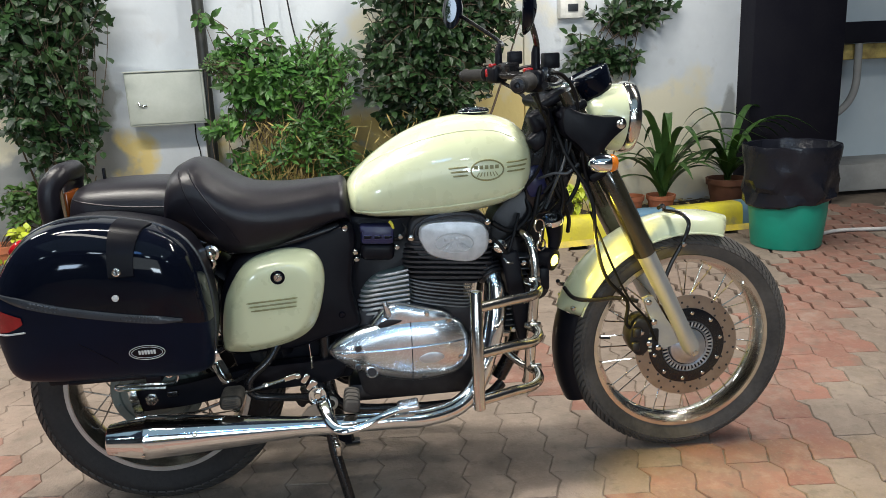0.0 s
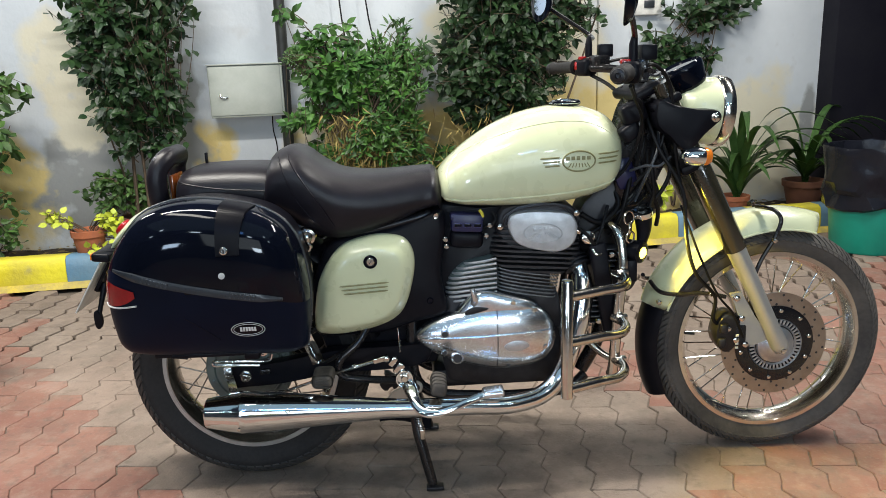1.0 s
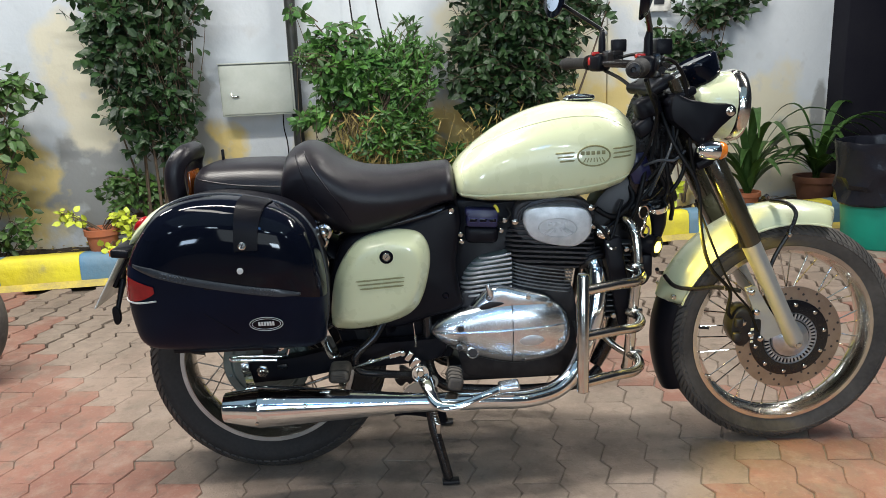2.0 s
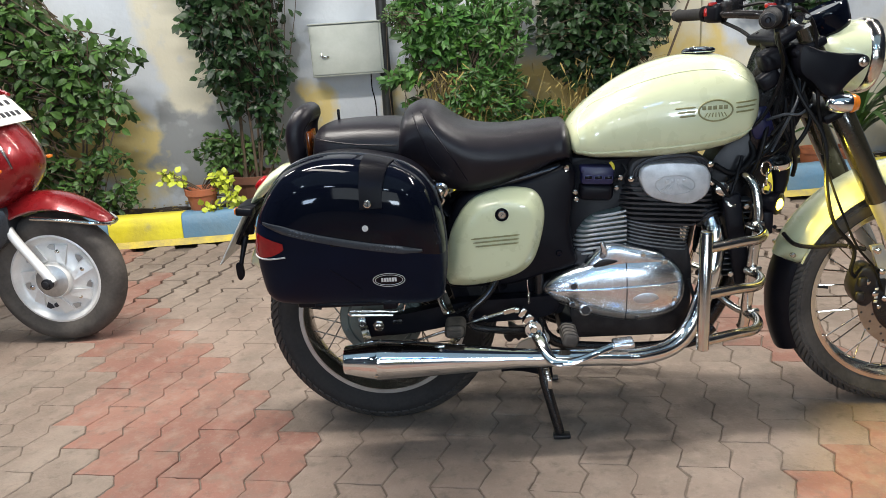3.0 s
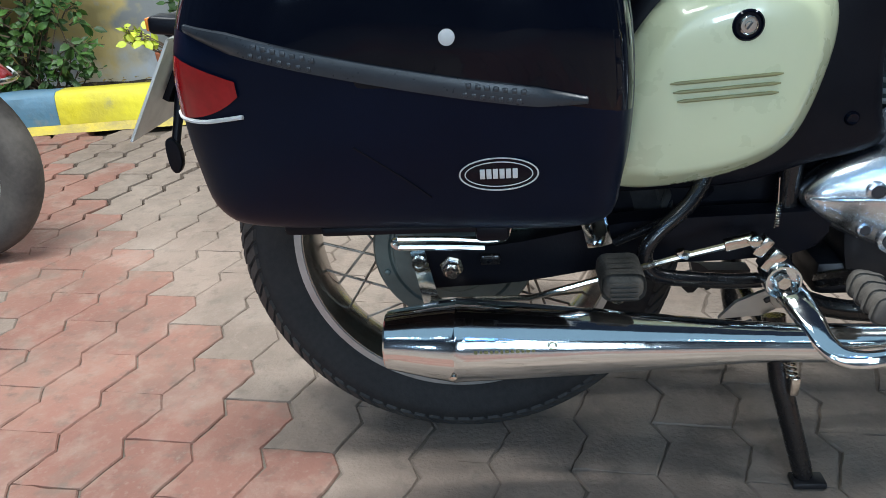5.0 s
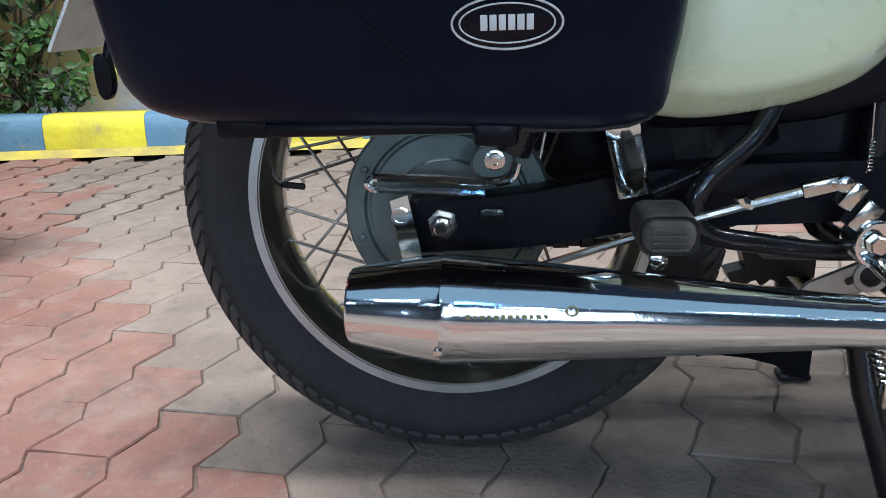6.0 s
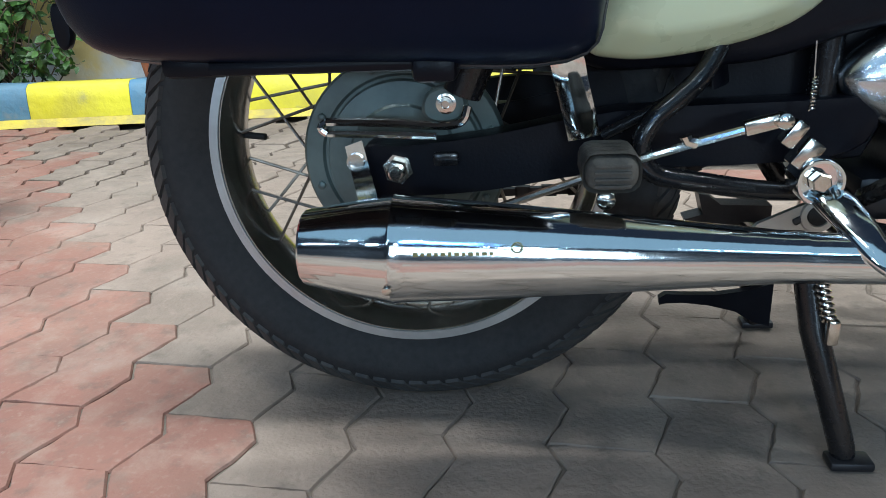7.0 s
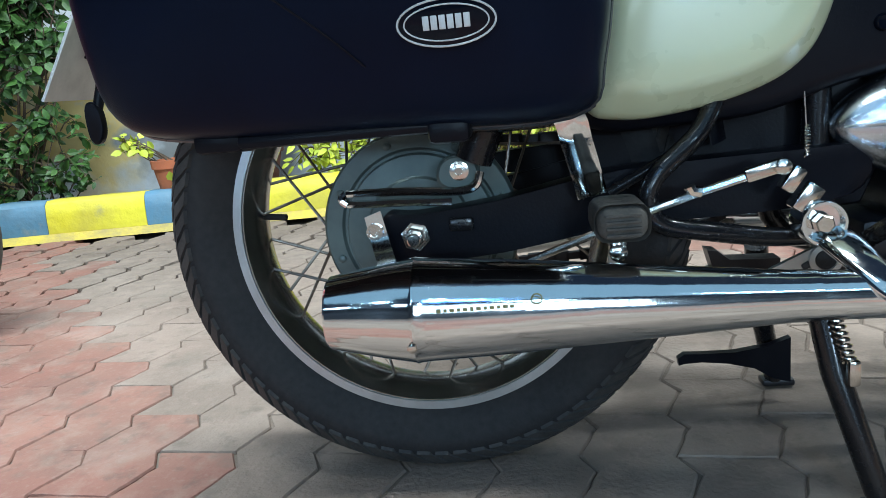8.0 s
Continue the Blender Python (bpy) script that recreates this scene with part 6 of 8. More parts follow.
PAN = [(-0.233, 0.515), (-0.236, 0.580), (-0.230, 0.635), (-0.208, 0.692), (-0.158, 0.755), (-0.093, 0.784), (-0.022, 0.789), (0.050, 0.779), (0.114, 0.760), (0.160, 0.724), (0.186, 0.666), (0.197, 0.576), (0.188, 0.480), (0.160, 0.435), (0.00, 0.437), (-0.170, 0.444), (-0.220, 0.464)]
bm = B()
pillow(bm, PAN, [(-0.150, 0.012), (-0.155, 0.004), (-0.235, 0.0), (-0.246, 0.0)], 5)
pannier = part("pannier", bm, BLACK_SATIN, bike, "glossy black hard pannier case beside the rear wheel", 50)
bm = B()
domed = [(-0.262 - 0.092 * (1 - (1 - t / 0.19) ** 3) ** (1 / 3), t) for t in [0.19 * (i / 22) ** 1.8 for i in range(1, 23)]]
pillow(bm, PAN, [(-0.247, 0.001), (-0.252, -0.002), (-0.259, -0.002)] + domed, 5)
# the lower front draws in towards its foot
for v in bm.verts:
    v.co.y += 0.19 * max(0.0, 0.630 - v.co.z) * min(1.0, max(0.0, (-v.co.y - 0.250) / 0.095))
for f in bm.faces:
    c = f.calc_center_median()
    f.material_index = 1 if c.z < 0.650 - 0.080 * (c.x + 0.20) / 0.35 else 0
lid_tree = BVHTree.FromBMesh(bm)
lid = part("pannier_lid", bm, BLACK_GLOSS, pannier, "black lid, glossy above and satin below its band", 60)
lid.data.materials.append(LID_SATIN)
bm = B()
tube(bm, [Vector((p.x, -0.2495, p.z)) for p in curve([(a, 0, b) for a, b in PAN], 5, True)], 0.0052, 8, closed=True)
part("pannier_seal", bm, GREY_TRIM, pannier, "grey seal between lid and base")
# unseen case on the wall side, added to block light from the paving
flip = Matrix.Scale(-1, 4, (0, 1, 0))
bm = B()
pillow(bm, PAN, [(-0.150, 0.012), (-0.155, 0.004), (-0.235, 0.0), (-0.246, 0.0)], 4)
bm.transform(flip)
bmesh.ops.reverse_faces(bm, faces=bm.faces[:])
far_case = part("pannier", bm, BLACK_SATIN, bike, "unseen black hard pannier case added on the wall side", 50)
bm = B()
pillow(bm, PAN, [(-0.247, 0.001), (-0.259, -0.002)] + domed[::2], 4)
for v in bm.verts:
    v.co.y += 0.19 * max(0.0, 0.630 - v.co.z) * min(1.0, max(0.0, (-v.co.y - 0.250) / 0.095))
bm.transform(flip)
bmesh.ops.reverse_faces(bm, faces=bm.faces[:])
part("pannier_lid", bm, BLACK_GLOSS, far_case, "", 60)


def pan_y(x, z):
    """Front of the lid at a place."""
    hit = lid_tree.ray_cast(Vector((x, -1.0, z)), Vector((0, 1, 0)))[0]
    return hit.y if hit else -0.262


bm = B()
rings = []
for i in range(25):
    u = i / 24
    x = -0.200 + 0.350 * u
    z = 0.657 - 0.080 * u - 0.006 * math.sin(math.pi * u)
    h = 0.0105 * min(1, 0.35 + 5 * min(u, 1 - u))
    y = pan_y(x, z)
    rings.append([Vector((x, y + 0.006, z - h)), Vector((x, y - 0.004, z - h * 0.8)), Vector((x, y - 0.006, z)), Vector((x, y - 0.004, z + h * 0.8)), Vector((x, y + 0.006, z + h))])
skin(bm, rings)
part("pannier_stripe", bm, STRIPE_GREY, pannier, "dark grey moulded band", 60)
for x0, x1 in ((-0.135, -0.078), (0.044, 0.098)):
    bm = B()
    for i in range(7):
        for r in range(2):
            x = x0 + (x1 - x0) * (i + 0.5 * r) / 7
            u = (x + 0.200) / 0.350
            z = 0.657 - 0.080 * u - 0.006 * math.sin(math.pi * u) + (0.004 if r else -0.004)
            block(bm, (x, pan_y(x, z) - 0.0048, z), (0.0045, 0.003, 0.0042), 0.0008)
    part("stripe_studs", bm, GREY_TRIM, pannier, "glinting textured patch on the band")
# red side reflector wrapping the rear corner
bm = B()
rings = []
for i in range(9):
    u = i / 8
    x = -0.2395 + 0.083 * u
    zt, zb = 0.640 - 0.028 * u, 0.574 + 0.004 * u + 0.02 * u**3
    row = []
    for j in range(7):
        z = zb + (zt - zb) * j / 6
        row.append(Vector((x, pan_y(max(x, -0.2355), z) - 0.003, z)))
    rings.append(row)
skin(bm, rings, closed_ring=False, caps=False)
part("pannier_reflector", bm, RED_LENS, pannier, "dark red reflector", 60)
bm = B()
tube(bm, [(-0.2395 + 0.083 * u, pan_y(max(-0.2395 + 0.083 * u, -0.2355), 0.573) - 0.003, 0.573 + 0.012 * max(0, u - 0.5)) for u in np.linspace(0, 1, 10)], 0.0022, 6)
part("reflector_edge", bm, WHITE_STUD, pannier)
# hasp strap over the lid
def pan_top(x, y):
    """Top of the lid at a place."""
    hit = lid_tree.ray_cast(Vector((x, y, 1.5)), Vector((0, 0, -1)))[0]
    return hit.z if hit else 0.79


bm = B()
rings = []
columns = []
for e in range(6):
    f = e / 5
    col = []
    for i in range(22):
        ease = (i / 21) ** 1.5
        x = (0.024 + 0.008 * ease) * (1 - f) + (0.072 + 0.024 * ease) * f
        if i < 6:
            z = 0.684 + 0.008 * i
            y = pan_y(x, z)
        else:
            y1 = pan_y(x, 0.724)
            y = y1 + (-0.256 - y1) * ((i - 5) / 16) ** 1.7
            z = pan_top(x, y)
        col.append(Vector((x, y - 0.0036, z + (0.0034 if i > 5 else 0.0034 * i / 5))))
    for turn in range(2):
        col = [col[0]] + [(p + q * 2 + r) / 4 for p, q, r in zip(col, col[1:], col[2:])] + [col[-1]]
    columns.append(col)
for row in zip(*columns):
    inward = Vector((0, 0.006, -0.004))
    rings.append([row[0] + inward, *row, row[-1] + inward])
skin(bm, rings)
part("pannier_hasp", bm, HASP_BLACK, pannier, "satin black hasp over the lid", 50)
bm = B()
lathe(bm, [(0.0085, -0.002), (0.0085, 0.004), (0.0065, 0.0052), (0.006, 0.003), (0.001, 0.003)], (0.042, -0.355, 0.695), (0, -1, 0.1), 24)
part("pannier_lock", bm, STEEL, pannier, "round steel key lock")
bm = B()
block(bm, (0.042, -0.3585, 0.695), (0.0022, 0.002, 0.009), 0.0004)
part("key_slot", bm, INK, pannier)
bm = B()
lathe(bm, [(0.0068, -0.002), (0.0068, 0.002), (0.004, 0.003)], (0.032, -0.3545, 0.641), (0, -1, 0), 20)
part("pannier_stud", bm, WHITE_STUD, pannier, "pale round stud")
bm = B()
ring = [(0.070 + 0.036 * math.cos(a), 0.512 + 0.0165 * math.sin(a)) for a in (2 * math.pi * j / 40 for j in range(40))]
pillow(bm, ring, [(pan_y(0.07, 0.512) + 0.002, 0), (pan_y(0.07, 0.512) - 0.0018, 0), (pan_y(0.07, 0.512) - 0.002, 0.001)], 1, sharp=True)
for v in bm.verts:
    v.co.y += 0.19 * (0.512 - v.co.z)
part("pannier_badge", bm, BLACK_GLOSS, pannier, "oval maker's badge, silver on black")
bm = B()
yb = pan_y(0.07, 0.512) - 0.0022
tube(bm, [(x, yb, z) for x, z in ring], 0.0008, 6, closed=True)
tube(bm, [(0.070 + 0.031 * math.cos(a), yb, 0.512 + 0.0125 * math.sin(a)) for a in (2 * math.pi * j / 40 for j in range(40))], 0.0006, 5, closed=True)
for k in range(6):
    block(bm, (0.0550 + 0.0060 * k, yb, 0.5125), (0.0047, 0.001, 0.0100), 0.0004)
for v in bm.verts:
    v.co.y += 0.19 * (0.512 - v.co.z)
part("badge_lettering", bm, WHITE_STUD, pannier)
# moulded line on the lid's lower face and feet below the case
bar("pannier_crease", [(-0.06, pan_y(-0.06, 0.545) - 0.0004, 0.545), (-0.02, pan_y(-0.02, 0.512) - 0.0004, 0.512), (0.005, pan_y(0.005, 0.487) - 0.0004, 0.487)], 0.0010, BLACK_SATIN, pannier, 4, 6)
bm = B()
block(bm, (0.060, -0.25, 0.432), (0.035, 0.06, 0.022), 0.006)
part("pannier_foot", bm, BLACK_SATIN, pannier)
bm = B()
block(bm, (-0.02, -0.25, 0.436), (0.20, 0.05, 0.012), 0.005)
part("pannier_rib", bm, BLACK_SATIN, pannier)
bm = B()
block(bm, (-0.135, -0.24, 0.438), (0.055, 0.05, 0.020), 0.006)
part("pannier_foot", bm, BLACK_SATIN, pannier)
bar("pannier_rail", [(-0.17, -0.145, 0.440), (0.0, -0.145, 0.430), (0.14, -0.145, 0.425), (0.19, -0.14, 0.44)], 0.0075, BLACK_PAINT, pannier, 5, 8)
bm = B()
rings = [[Vector((x + dx, y + e, z + 0.2 * dx)) for dx, y in ((-0.015, -0.150), (-0.009, -0.1525), (0.0, -0.1535), (0.009, -0.1525), (0.015, -0.150), (0.015, -0.147), (-0.015, -0.147))] for x, e, z in ((0.154, 0.0, 0.462), (0.161, -0.008, 0.438), (0.168, -0.011, 0.419), (0.172, 0.002, 0.402), (0.179, 0.012, 0.376), (0.187, 0.024, 0.344))]
skin(bm, rings)
part("pannier_strut", bm, CHROME, pannier, "flat bright steel strut", 50)
bar("pannier_arm", [(0.189, -0.158, 0.677), (0.165, -0.155, 0.672), (0.13, -0.15, 0.668), (0.08, -0.15, 0.66)], 0.008, STEEL, pannier, 4, 8)
bar("pannier_link", [(0.185, -0.155, 0.665), (0.192, -0.155, 0.648), (0.180, -0.152, 0.632), (0.188, -0.150, 0.600), (0.184, -0.148, 0.575)], 0.006, STEEL, pannier, 4, 8)

# ---- footrests, pedal, stand ----
for s in (-1, 1):
    bm = B()
    block(bm, (0.204, s * 0.186, 0.331), (0.047, 0.072, 0.031), 0.013, None, 4)
    peg = part("passenger_footrest", bm, RUBBER_PEG, bike, "dusty ribbed rubber passenger footrest")
    bm = B()
    for k in range(4):
        block(bm, (0.204, s * (0.166 + 0.0135 * k), 0.331), (0.051, 0.0085, 0.035), 0.012, None, 3)
    for k in range(4):
        block(bm, (0.204, s * 0.2225, 0.3215 + 0.006 * k), (0.032, 0.003, 0.003), 0.001)
    part("footrest_rib", bm, RUBBER_PEG, peg)
    bm = B()
    block(bm, (0.206, s * 0.155, 0.303), (0.018, 0.012, 0.030), 0.004)
    lathe(bm, [(0.009, 0), (0.009, 0.006), (0.005, 0.008)], (0.205, s * 0.161, 0.292), (0, s, 0), 14)
    part("footrest_bracket", bm, STEEL, peg)
    bm = B()
    block(bm, (0.480, s * 0.210, 0.312), (0.034, 0.085, 0.030), 0.012, Matrix.Rotation(radians(12), 3, "Y"), 4)
    peg = part("rider_footrest", bm, RUBBER_DUSTY, bike, "dusty ribbed rider footrest")
    for k in range(4):
        bm = B()
        block(bm, (0.480, s * (0.188 + 0.020 * k), 0.312), (0.038, 0.014, 0.034), 0.010, Matrix.Rotation(radians(12), 3, "Y"), 3)
        part("footrest_rib", bm, RUBBER_DUSTY, peg)
    bar("footrest_arm", [(0.47, s * 0.09, 0.27), (0.48, s * 0.15, 0.305), (0.48, s * 0.18, 0.312)], 0.010, BLACK_PAINT, peg, 4, 8)
# brake pedal
bm = B()
lathe(bm, [(0.022, -0.02), (0.0225, 0.010), (0.021, 0.013), (0.0185, 0.013), (0.0175, 0.003), (0.006, 0.002)], (0.398, -0.152, 0.306), (0, -1, 0), 32)
pedal = part("brake_pedal", bm, CHROME, bike, "chrome brake pedal and linkage", 40)
bm = B()
lathe(bm, [(0.0095, 0), (0.0095, 0.010), (0.008, 0.0115)], (0.398, -0.156, 0.306), (0, -1, 0), 6)
part("pedal_nut", bm, STEEL, pedal, "", 0)
bm = B()
arm_way = [((0.407, -0.146, 0.294), 0.0150), ((0.411, -0.172, 0.288), 0.0140), ((0.420, -0.204, 0.274), 0.0120), ((0.430, -0.226, 0.259), 0.0100), ((0.446, -0.240, 0.250), 0.0088), ((0.474, -0.247, 0.251), 0.0078), ((0.510, -0.243, 0.259), 0.0068), ((0.548, -0.232, 0.270), 0.0064), ((0.596, -0.214, 0.279), 0.0064)]
pts = curve([c for c, w in arm_way], 5)
wide = [arm_way[min(k // 5, len(arm_way) - 1)][1] + (arm_way[min(k // 5 + 1, len(arm_way) - 1)][1] - arm_way[min(k // 5, len(arm_way) - 1)][1]) * (k % 5) / 5 for k in range(len(pts))]
rings = []
for k, p in enumerate(pts):
    ahead = (pts[min(k + 1, len(pts) - 1)] - pts[max(k - 1, 0)]).normalized()
    across = ahead.cross(Vector((0, -0.90, 0.44))).normalized()
    out_ = across.cross(ahead).normalized()
    rings.append([p + across * (wide[k] * 1.30 * math.copysign(abs(math.cos(a)) ** 0.6, math.cos(a))) + out_ * (wide[k] * 0.55 * math.sin(a)) for a in (2 * math.pi * q / 16 for q in range(16))])
skin(bm, rings)
part("pedal_arm", bm, CHROME, pedal, "bright cranked pedal arm", 60)
bm = B()
block(bm, (0.612, -0.205, 0.279), (0.052, 0.045, 0.016), 0.006, Matrix.Rotation(radians(-6), 3, "Y"), 3)
part("pedal_pad", bm, ALLOY, pedal, "pale alloy pedal pad")
bm = B()
block(bm, (0.386, -0.148, 0.330), (0.019, 0.022, 0.030), 0.003, Matrix.Rotation(radians(35), 3, "Y"))
block(bm, (0.372, -0.152, 0.350), (0.014, 0.018, 0.026), 0.003, Matrix.Rotation(radians(35), 3, "Y"))
part("pedal_crank", bm, STEEL, pedal)
bm = B()
block(bm, (0.342, -0.165, 0.362), (0.036, 0.013, 0.013), 0.002, Matrix.Rotation(radians(-14), 3, "Y"))
lathe(bm, [(0.0075, -0.008), (0.0075, 0.008), (0.005, 0.010)], (0.357, -0.168, 0.365), (0, -1, 0), 14)
part("pedal_clevis", bm, STEEL, pedal)
bar("brake_rod", [(0.328, -0.165, 0.357), (0.28, -0.163, 0.344), (0.245, -0.16, 0.333), (0.10, -0.13, 0.275), (-0.03, -0.118, 0.268)], 0.0042, STEEL, pedal, 0, 8)
bm = B()
tube(bm, [(0.275, -0.163, 0.352), (0.277, -0.163, 0.347), (0.285, -0.163, 0.345)], 0.006, 8)
part("rod_clip", bm, STEEL, pedal)
bm = B()
coil = [Vector((0.390 + 0.0024 * math.cos(a), -0.14 + 0.0024 * math.sin(a), 0.398 - 0.0005 * a)) for a in np.linspace(0, 60, 150)]
tube(bm, coil, 0.0008, 5)
tube(bm, [(0.387, -0.14, 0.43), (0.389, -0.14, 0.397)], 0.0010, 5)
part("pedal_spring", bm, STEEL, pedal)
bm = B()
slab(bm, [(0.345, -0.095, 0.222), (0.366, -0.095, 0.246), (0.418, -0.095, 0.270), (0.436, -0.095, 0.266), (0.436, -0.095, 0.247), (0.400, -0.095, 0.226)], (0, 0, 0), (0, -0.006, 0))
lathe(bm, [(0.017, -0.003), (0.018, 0.0), (0.018, 0.006), (0.017, 0.008), (0.0115, 0.008), (0.0105, 0.002)], (0.424, -0.095, 0.254), (0, -1, 0), 24)
part("frame_bracket", bm, SILVER_PAINT, bike, "grey steel bracket with a slot")
bm = B()
lathe(bm, [(0.0105, 0), (0.0105, 0.0025), (0.001, 0.0025)], (0.424, -0.100, 0.254), (0, -1, 0), 20)
part("bracket_bush", bm, RUBBER, bike, "black rubber bush")
# lobed guard below the frame, before the rear wheel
bm = B()
slab(bm, [(0.338, 0.05, 0.238), (0.345, 0.05, 0.212), (0.324, 0.05, 0.206), (0.329, 0.05, 0.195), (0.337, 0.05, 0.187), (0.345, 0.05, 0.187), (0.352, 0.05, 0.195), (0.358, 0.05, 0.197), (0.364, 0.05, 0.190), (0.369, 0.05, 0.192), (0.375, 0.05, 0.198), (0.383, 0.05, 0.195), (0.394, 0.05, 0.202), (0.425, 0.05, 0.200), (0.425, 0.05, 0.222), (0.365, 0.05, 0.224), (0.350, 0.05, 0.236)], (0, -0.012, 0), (0, 0.016, 0))
part("under_guard", bm, ENGINE_BLACK, bike, "black lobed guard under the frame")
bm = B()
block(bm, (0.406, -0.1015, 0.250), (0.013, 0.002, 0.007), 0.002, Matrix.Rotation(radians(-30), 3, "Y"))
part("bracket_slot", bm, INK, bike)
# centre stand, down
stand = None
for s in (-1, 1):
    bm = B()
    tube(bm, [(0.415, s * 0.10, 0.225), (0.425, s * 0.125, 0.14), (0.455, s * 0.160, 0.022), (0.457, s * 0.162, 0.012)], [0.015, 0.014, 0.013, 0.012], 12)
    leg = part("centre_stand", bm, BLACK_PAINT, bike if stand is None else stand, "black centre stand on the paving" if stand is None else "")
    stand = stand or leg
    bm = B()
    block(bm, (0.462, s * 0.165, 0.007), (0.044, 0.026, 0.010), 0.003)
    part("stand_foot", bm, ENGINE_BLACK, stand)
bar("stand_cross", [(0.418, -0.11, 0.19), (0.418, 0.11, 0.19)], 0.011, BLACK_PAINT, stand, 0)
bm = B()
slab(bm, [(0.462, 0.108, 0.092), (0.435, 0.108, 0.082), (0.39, 0.108, 0.075), (0.345, 0.108, 0.075), (0.322, 0.108, 0.076), (0.313, 0.108, 0.070), (0.314, 0.108, 0.060), (0.322, 0.108, 0.062), (0.345, 0.108, 0.063), (0.38, 0.108, 0.059), (0.415, 0.108, 0.050), (0.440, 0.108, 0.034), (0.462, 0.108, 0.028)], (0, 0, 0), (0, 0.012, 0))
part("stand_tang", bm, BLACK_SATIN, stand, "broad black tongue of the stand")
bm = B()
coil = [Vector((0.420, -0.122, 0.215)).lerp(Vector((0.434, -0.138, 0.155)), u) + Vector((0.007 * math.cos(60 * u), 0.007 * math.sin(60 * u), 0)) for u in np.linspace(0, 1, 100)]
tube(bm, coil, 0.0016, 6)
part("stand_spring", bm, STEEL, stand, "steel return spring")
bm = B()
block(bm, (0.436, -0.142, 0.145), (0.012, 0.014, 0.028), 0.003)
part("spring_hook", bm, STEEL, stand)
# belly: lower frame plate and sump
bm = B()
block(bm, (0.62, 0, 0.262), (0.30, 0.15, 0.05), 0.012)
part("sump", bm, ENGINE_BLACK, engine)


# ---- red scooter ----
scooter = thing("scooter", (-1.85, 0.62, 0), "dark red metallic scooter parked on the paving", "scooter")
SY = 0.66
SW = Vector((-1.300, SY, 0.247))
bm = B()
lathe(bm, [(0.030, -0.05), (0.062, -0.062), (0.066, -0.052), (0.066, 0.052), (0.030, 0.06)], SW, (0, 1, 0), 32)
sw = part("front_wheel", bm, WHEEL_SILVER, scooter, "small front wheel with a silver pressed disc")
bm = B()
r, h, rr = 0.247, 0.048, 0.166
lathe(bm, [(rr - 0.003, -0.034), (rr + 0.012, -0.040), (rr + 0.035, -h), (rr + 0.055, -h * 0.97), (r - 0.010, -h * 0.72), (r, -h * 0.25), (r, h * 0.25), (r - 0.010, h * 0.72), (rr + 0.055, h * 0.97), (rr + 0.035, h), (rr + 0.012, 0.040), (rr - 0.003, 0.034)], SW, (0, 1, 0), 72, loop=True)
part("tyre", bm, RUBBER_DUSTY, sw, "dusty grey tyre", 50)
bm = B()
lathe(bm, [(rr + 0.004, -0.036), (rr - 0.004, -0.038), (rr - 0.012, -0.030), (rr - 0.020, -0.018), (rr - 0.030, -0.014), (0.075, -0.030), (0.066, -0.040), (0.064, 0.03), (rr - 0.02, 0.02), (rr + 0.004, 0.036)], SW, (0, 1, 0), 60, caps=False)
part("rim", bm, WHEEL_SILVER, sw, "silver painted rim", 40)
for i in range(7):
    a = 2 * math.pi * i / 7 + 0.2
    bm = B()
    pts = [(0.074, a - 0.26), (0.074, a + 0.14), (0.128, a + 0.34), (0.140, a + 0.02)]
    vs = [SW + Vector((q * math.cos(b), -0.044 if q < 0.1 else -0.022, q * math.sin(b))) for q, b in pts]
    slab(bm, vs, (0, 0.012, 0), (0, 0, 0))
    part("wheel_vane", bm, WHEEL_SILVER, sw, "", 0)
    bm = B()
    ring = [(0.108, a + 0.36), (0.112, a + 0.52), (0.122, a + 0.60), (0.130, a + 0.50), (0.130, a + 0.38)]
    slab(bm, [SW + Vector((q * math.cos(b), -0.0235, q * math.sin(b))) for q, b in ring], (0, 0.006, 0), (0, 0, 0))
    part("wheel_slot", bm, INK if i == 4 else CAST, sw, "", 0)
for i in range(6):
    a = 2 * math.pi * i / 6 + 0.3
    bm = B()
    lathe(bm, [(0.009, 0), (0.009, 0.004), (0.005, 0.006)], SW + Vector((0.105 * math.cos(a), -0.026, 0.105 * math.sin(a))), (0, -1, 0), 12)
    part("wheel_bolt", bm, INK if i == 4 else STEEL, sw)
bm = B()
lathe(bm, [(0.064, -0.050), (0.062, -0.060), (0.058, -0.063), (0.022, -0.066), (0.018, -0.080), (0.012, -0.084), (0.004, -0.082)][::-1], SW, (0, 1, 0), 28)
part("hub_cap", bm, CAST, sw)
bm = B()
lathe(bm, [(0.021, -0.010), (0.021, 0.004), (0.014, 0.006), (0.013, 0.014), (0.006, 0.016)], SW + Vector((0, -0.094, 0)), (0, -1, 0), 12)
part("axle_nut", bm, ENGINE_BLACK, sw, "dark axle nut")
for s in (-1, 1):
    bm = B()
    tube(bm, [SW + Vector((0.012, s * 0.078, 0.0)), SW + Vector((-0.02, s * 0.078, 0.055)), SW + Vector((-0.085, s * 0.078, 0.16)), SW + Vector((-0.125, s * 0.070, 0.235))], [0.016, 0.017, 0.0165, 0.017], 14, 5)
    part("fork_leg", bm, WHEEL_SILVER, scooter, "silver fork leg")
bm = B()
tube(bm, [SW + Vector((-0.13, 0, 0.22)), SW + Vector((-0.22, 0, 0.55)), SW + Vector((-0.27, 0, 0.80))], 0.022, 12)
part("steering_column", bm, BLACK_SATIN, scooter)
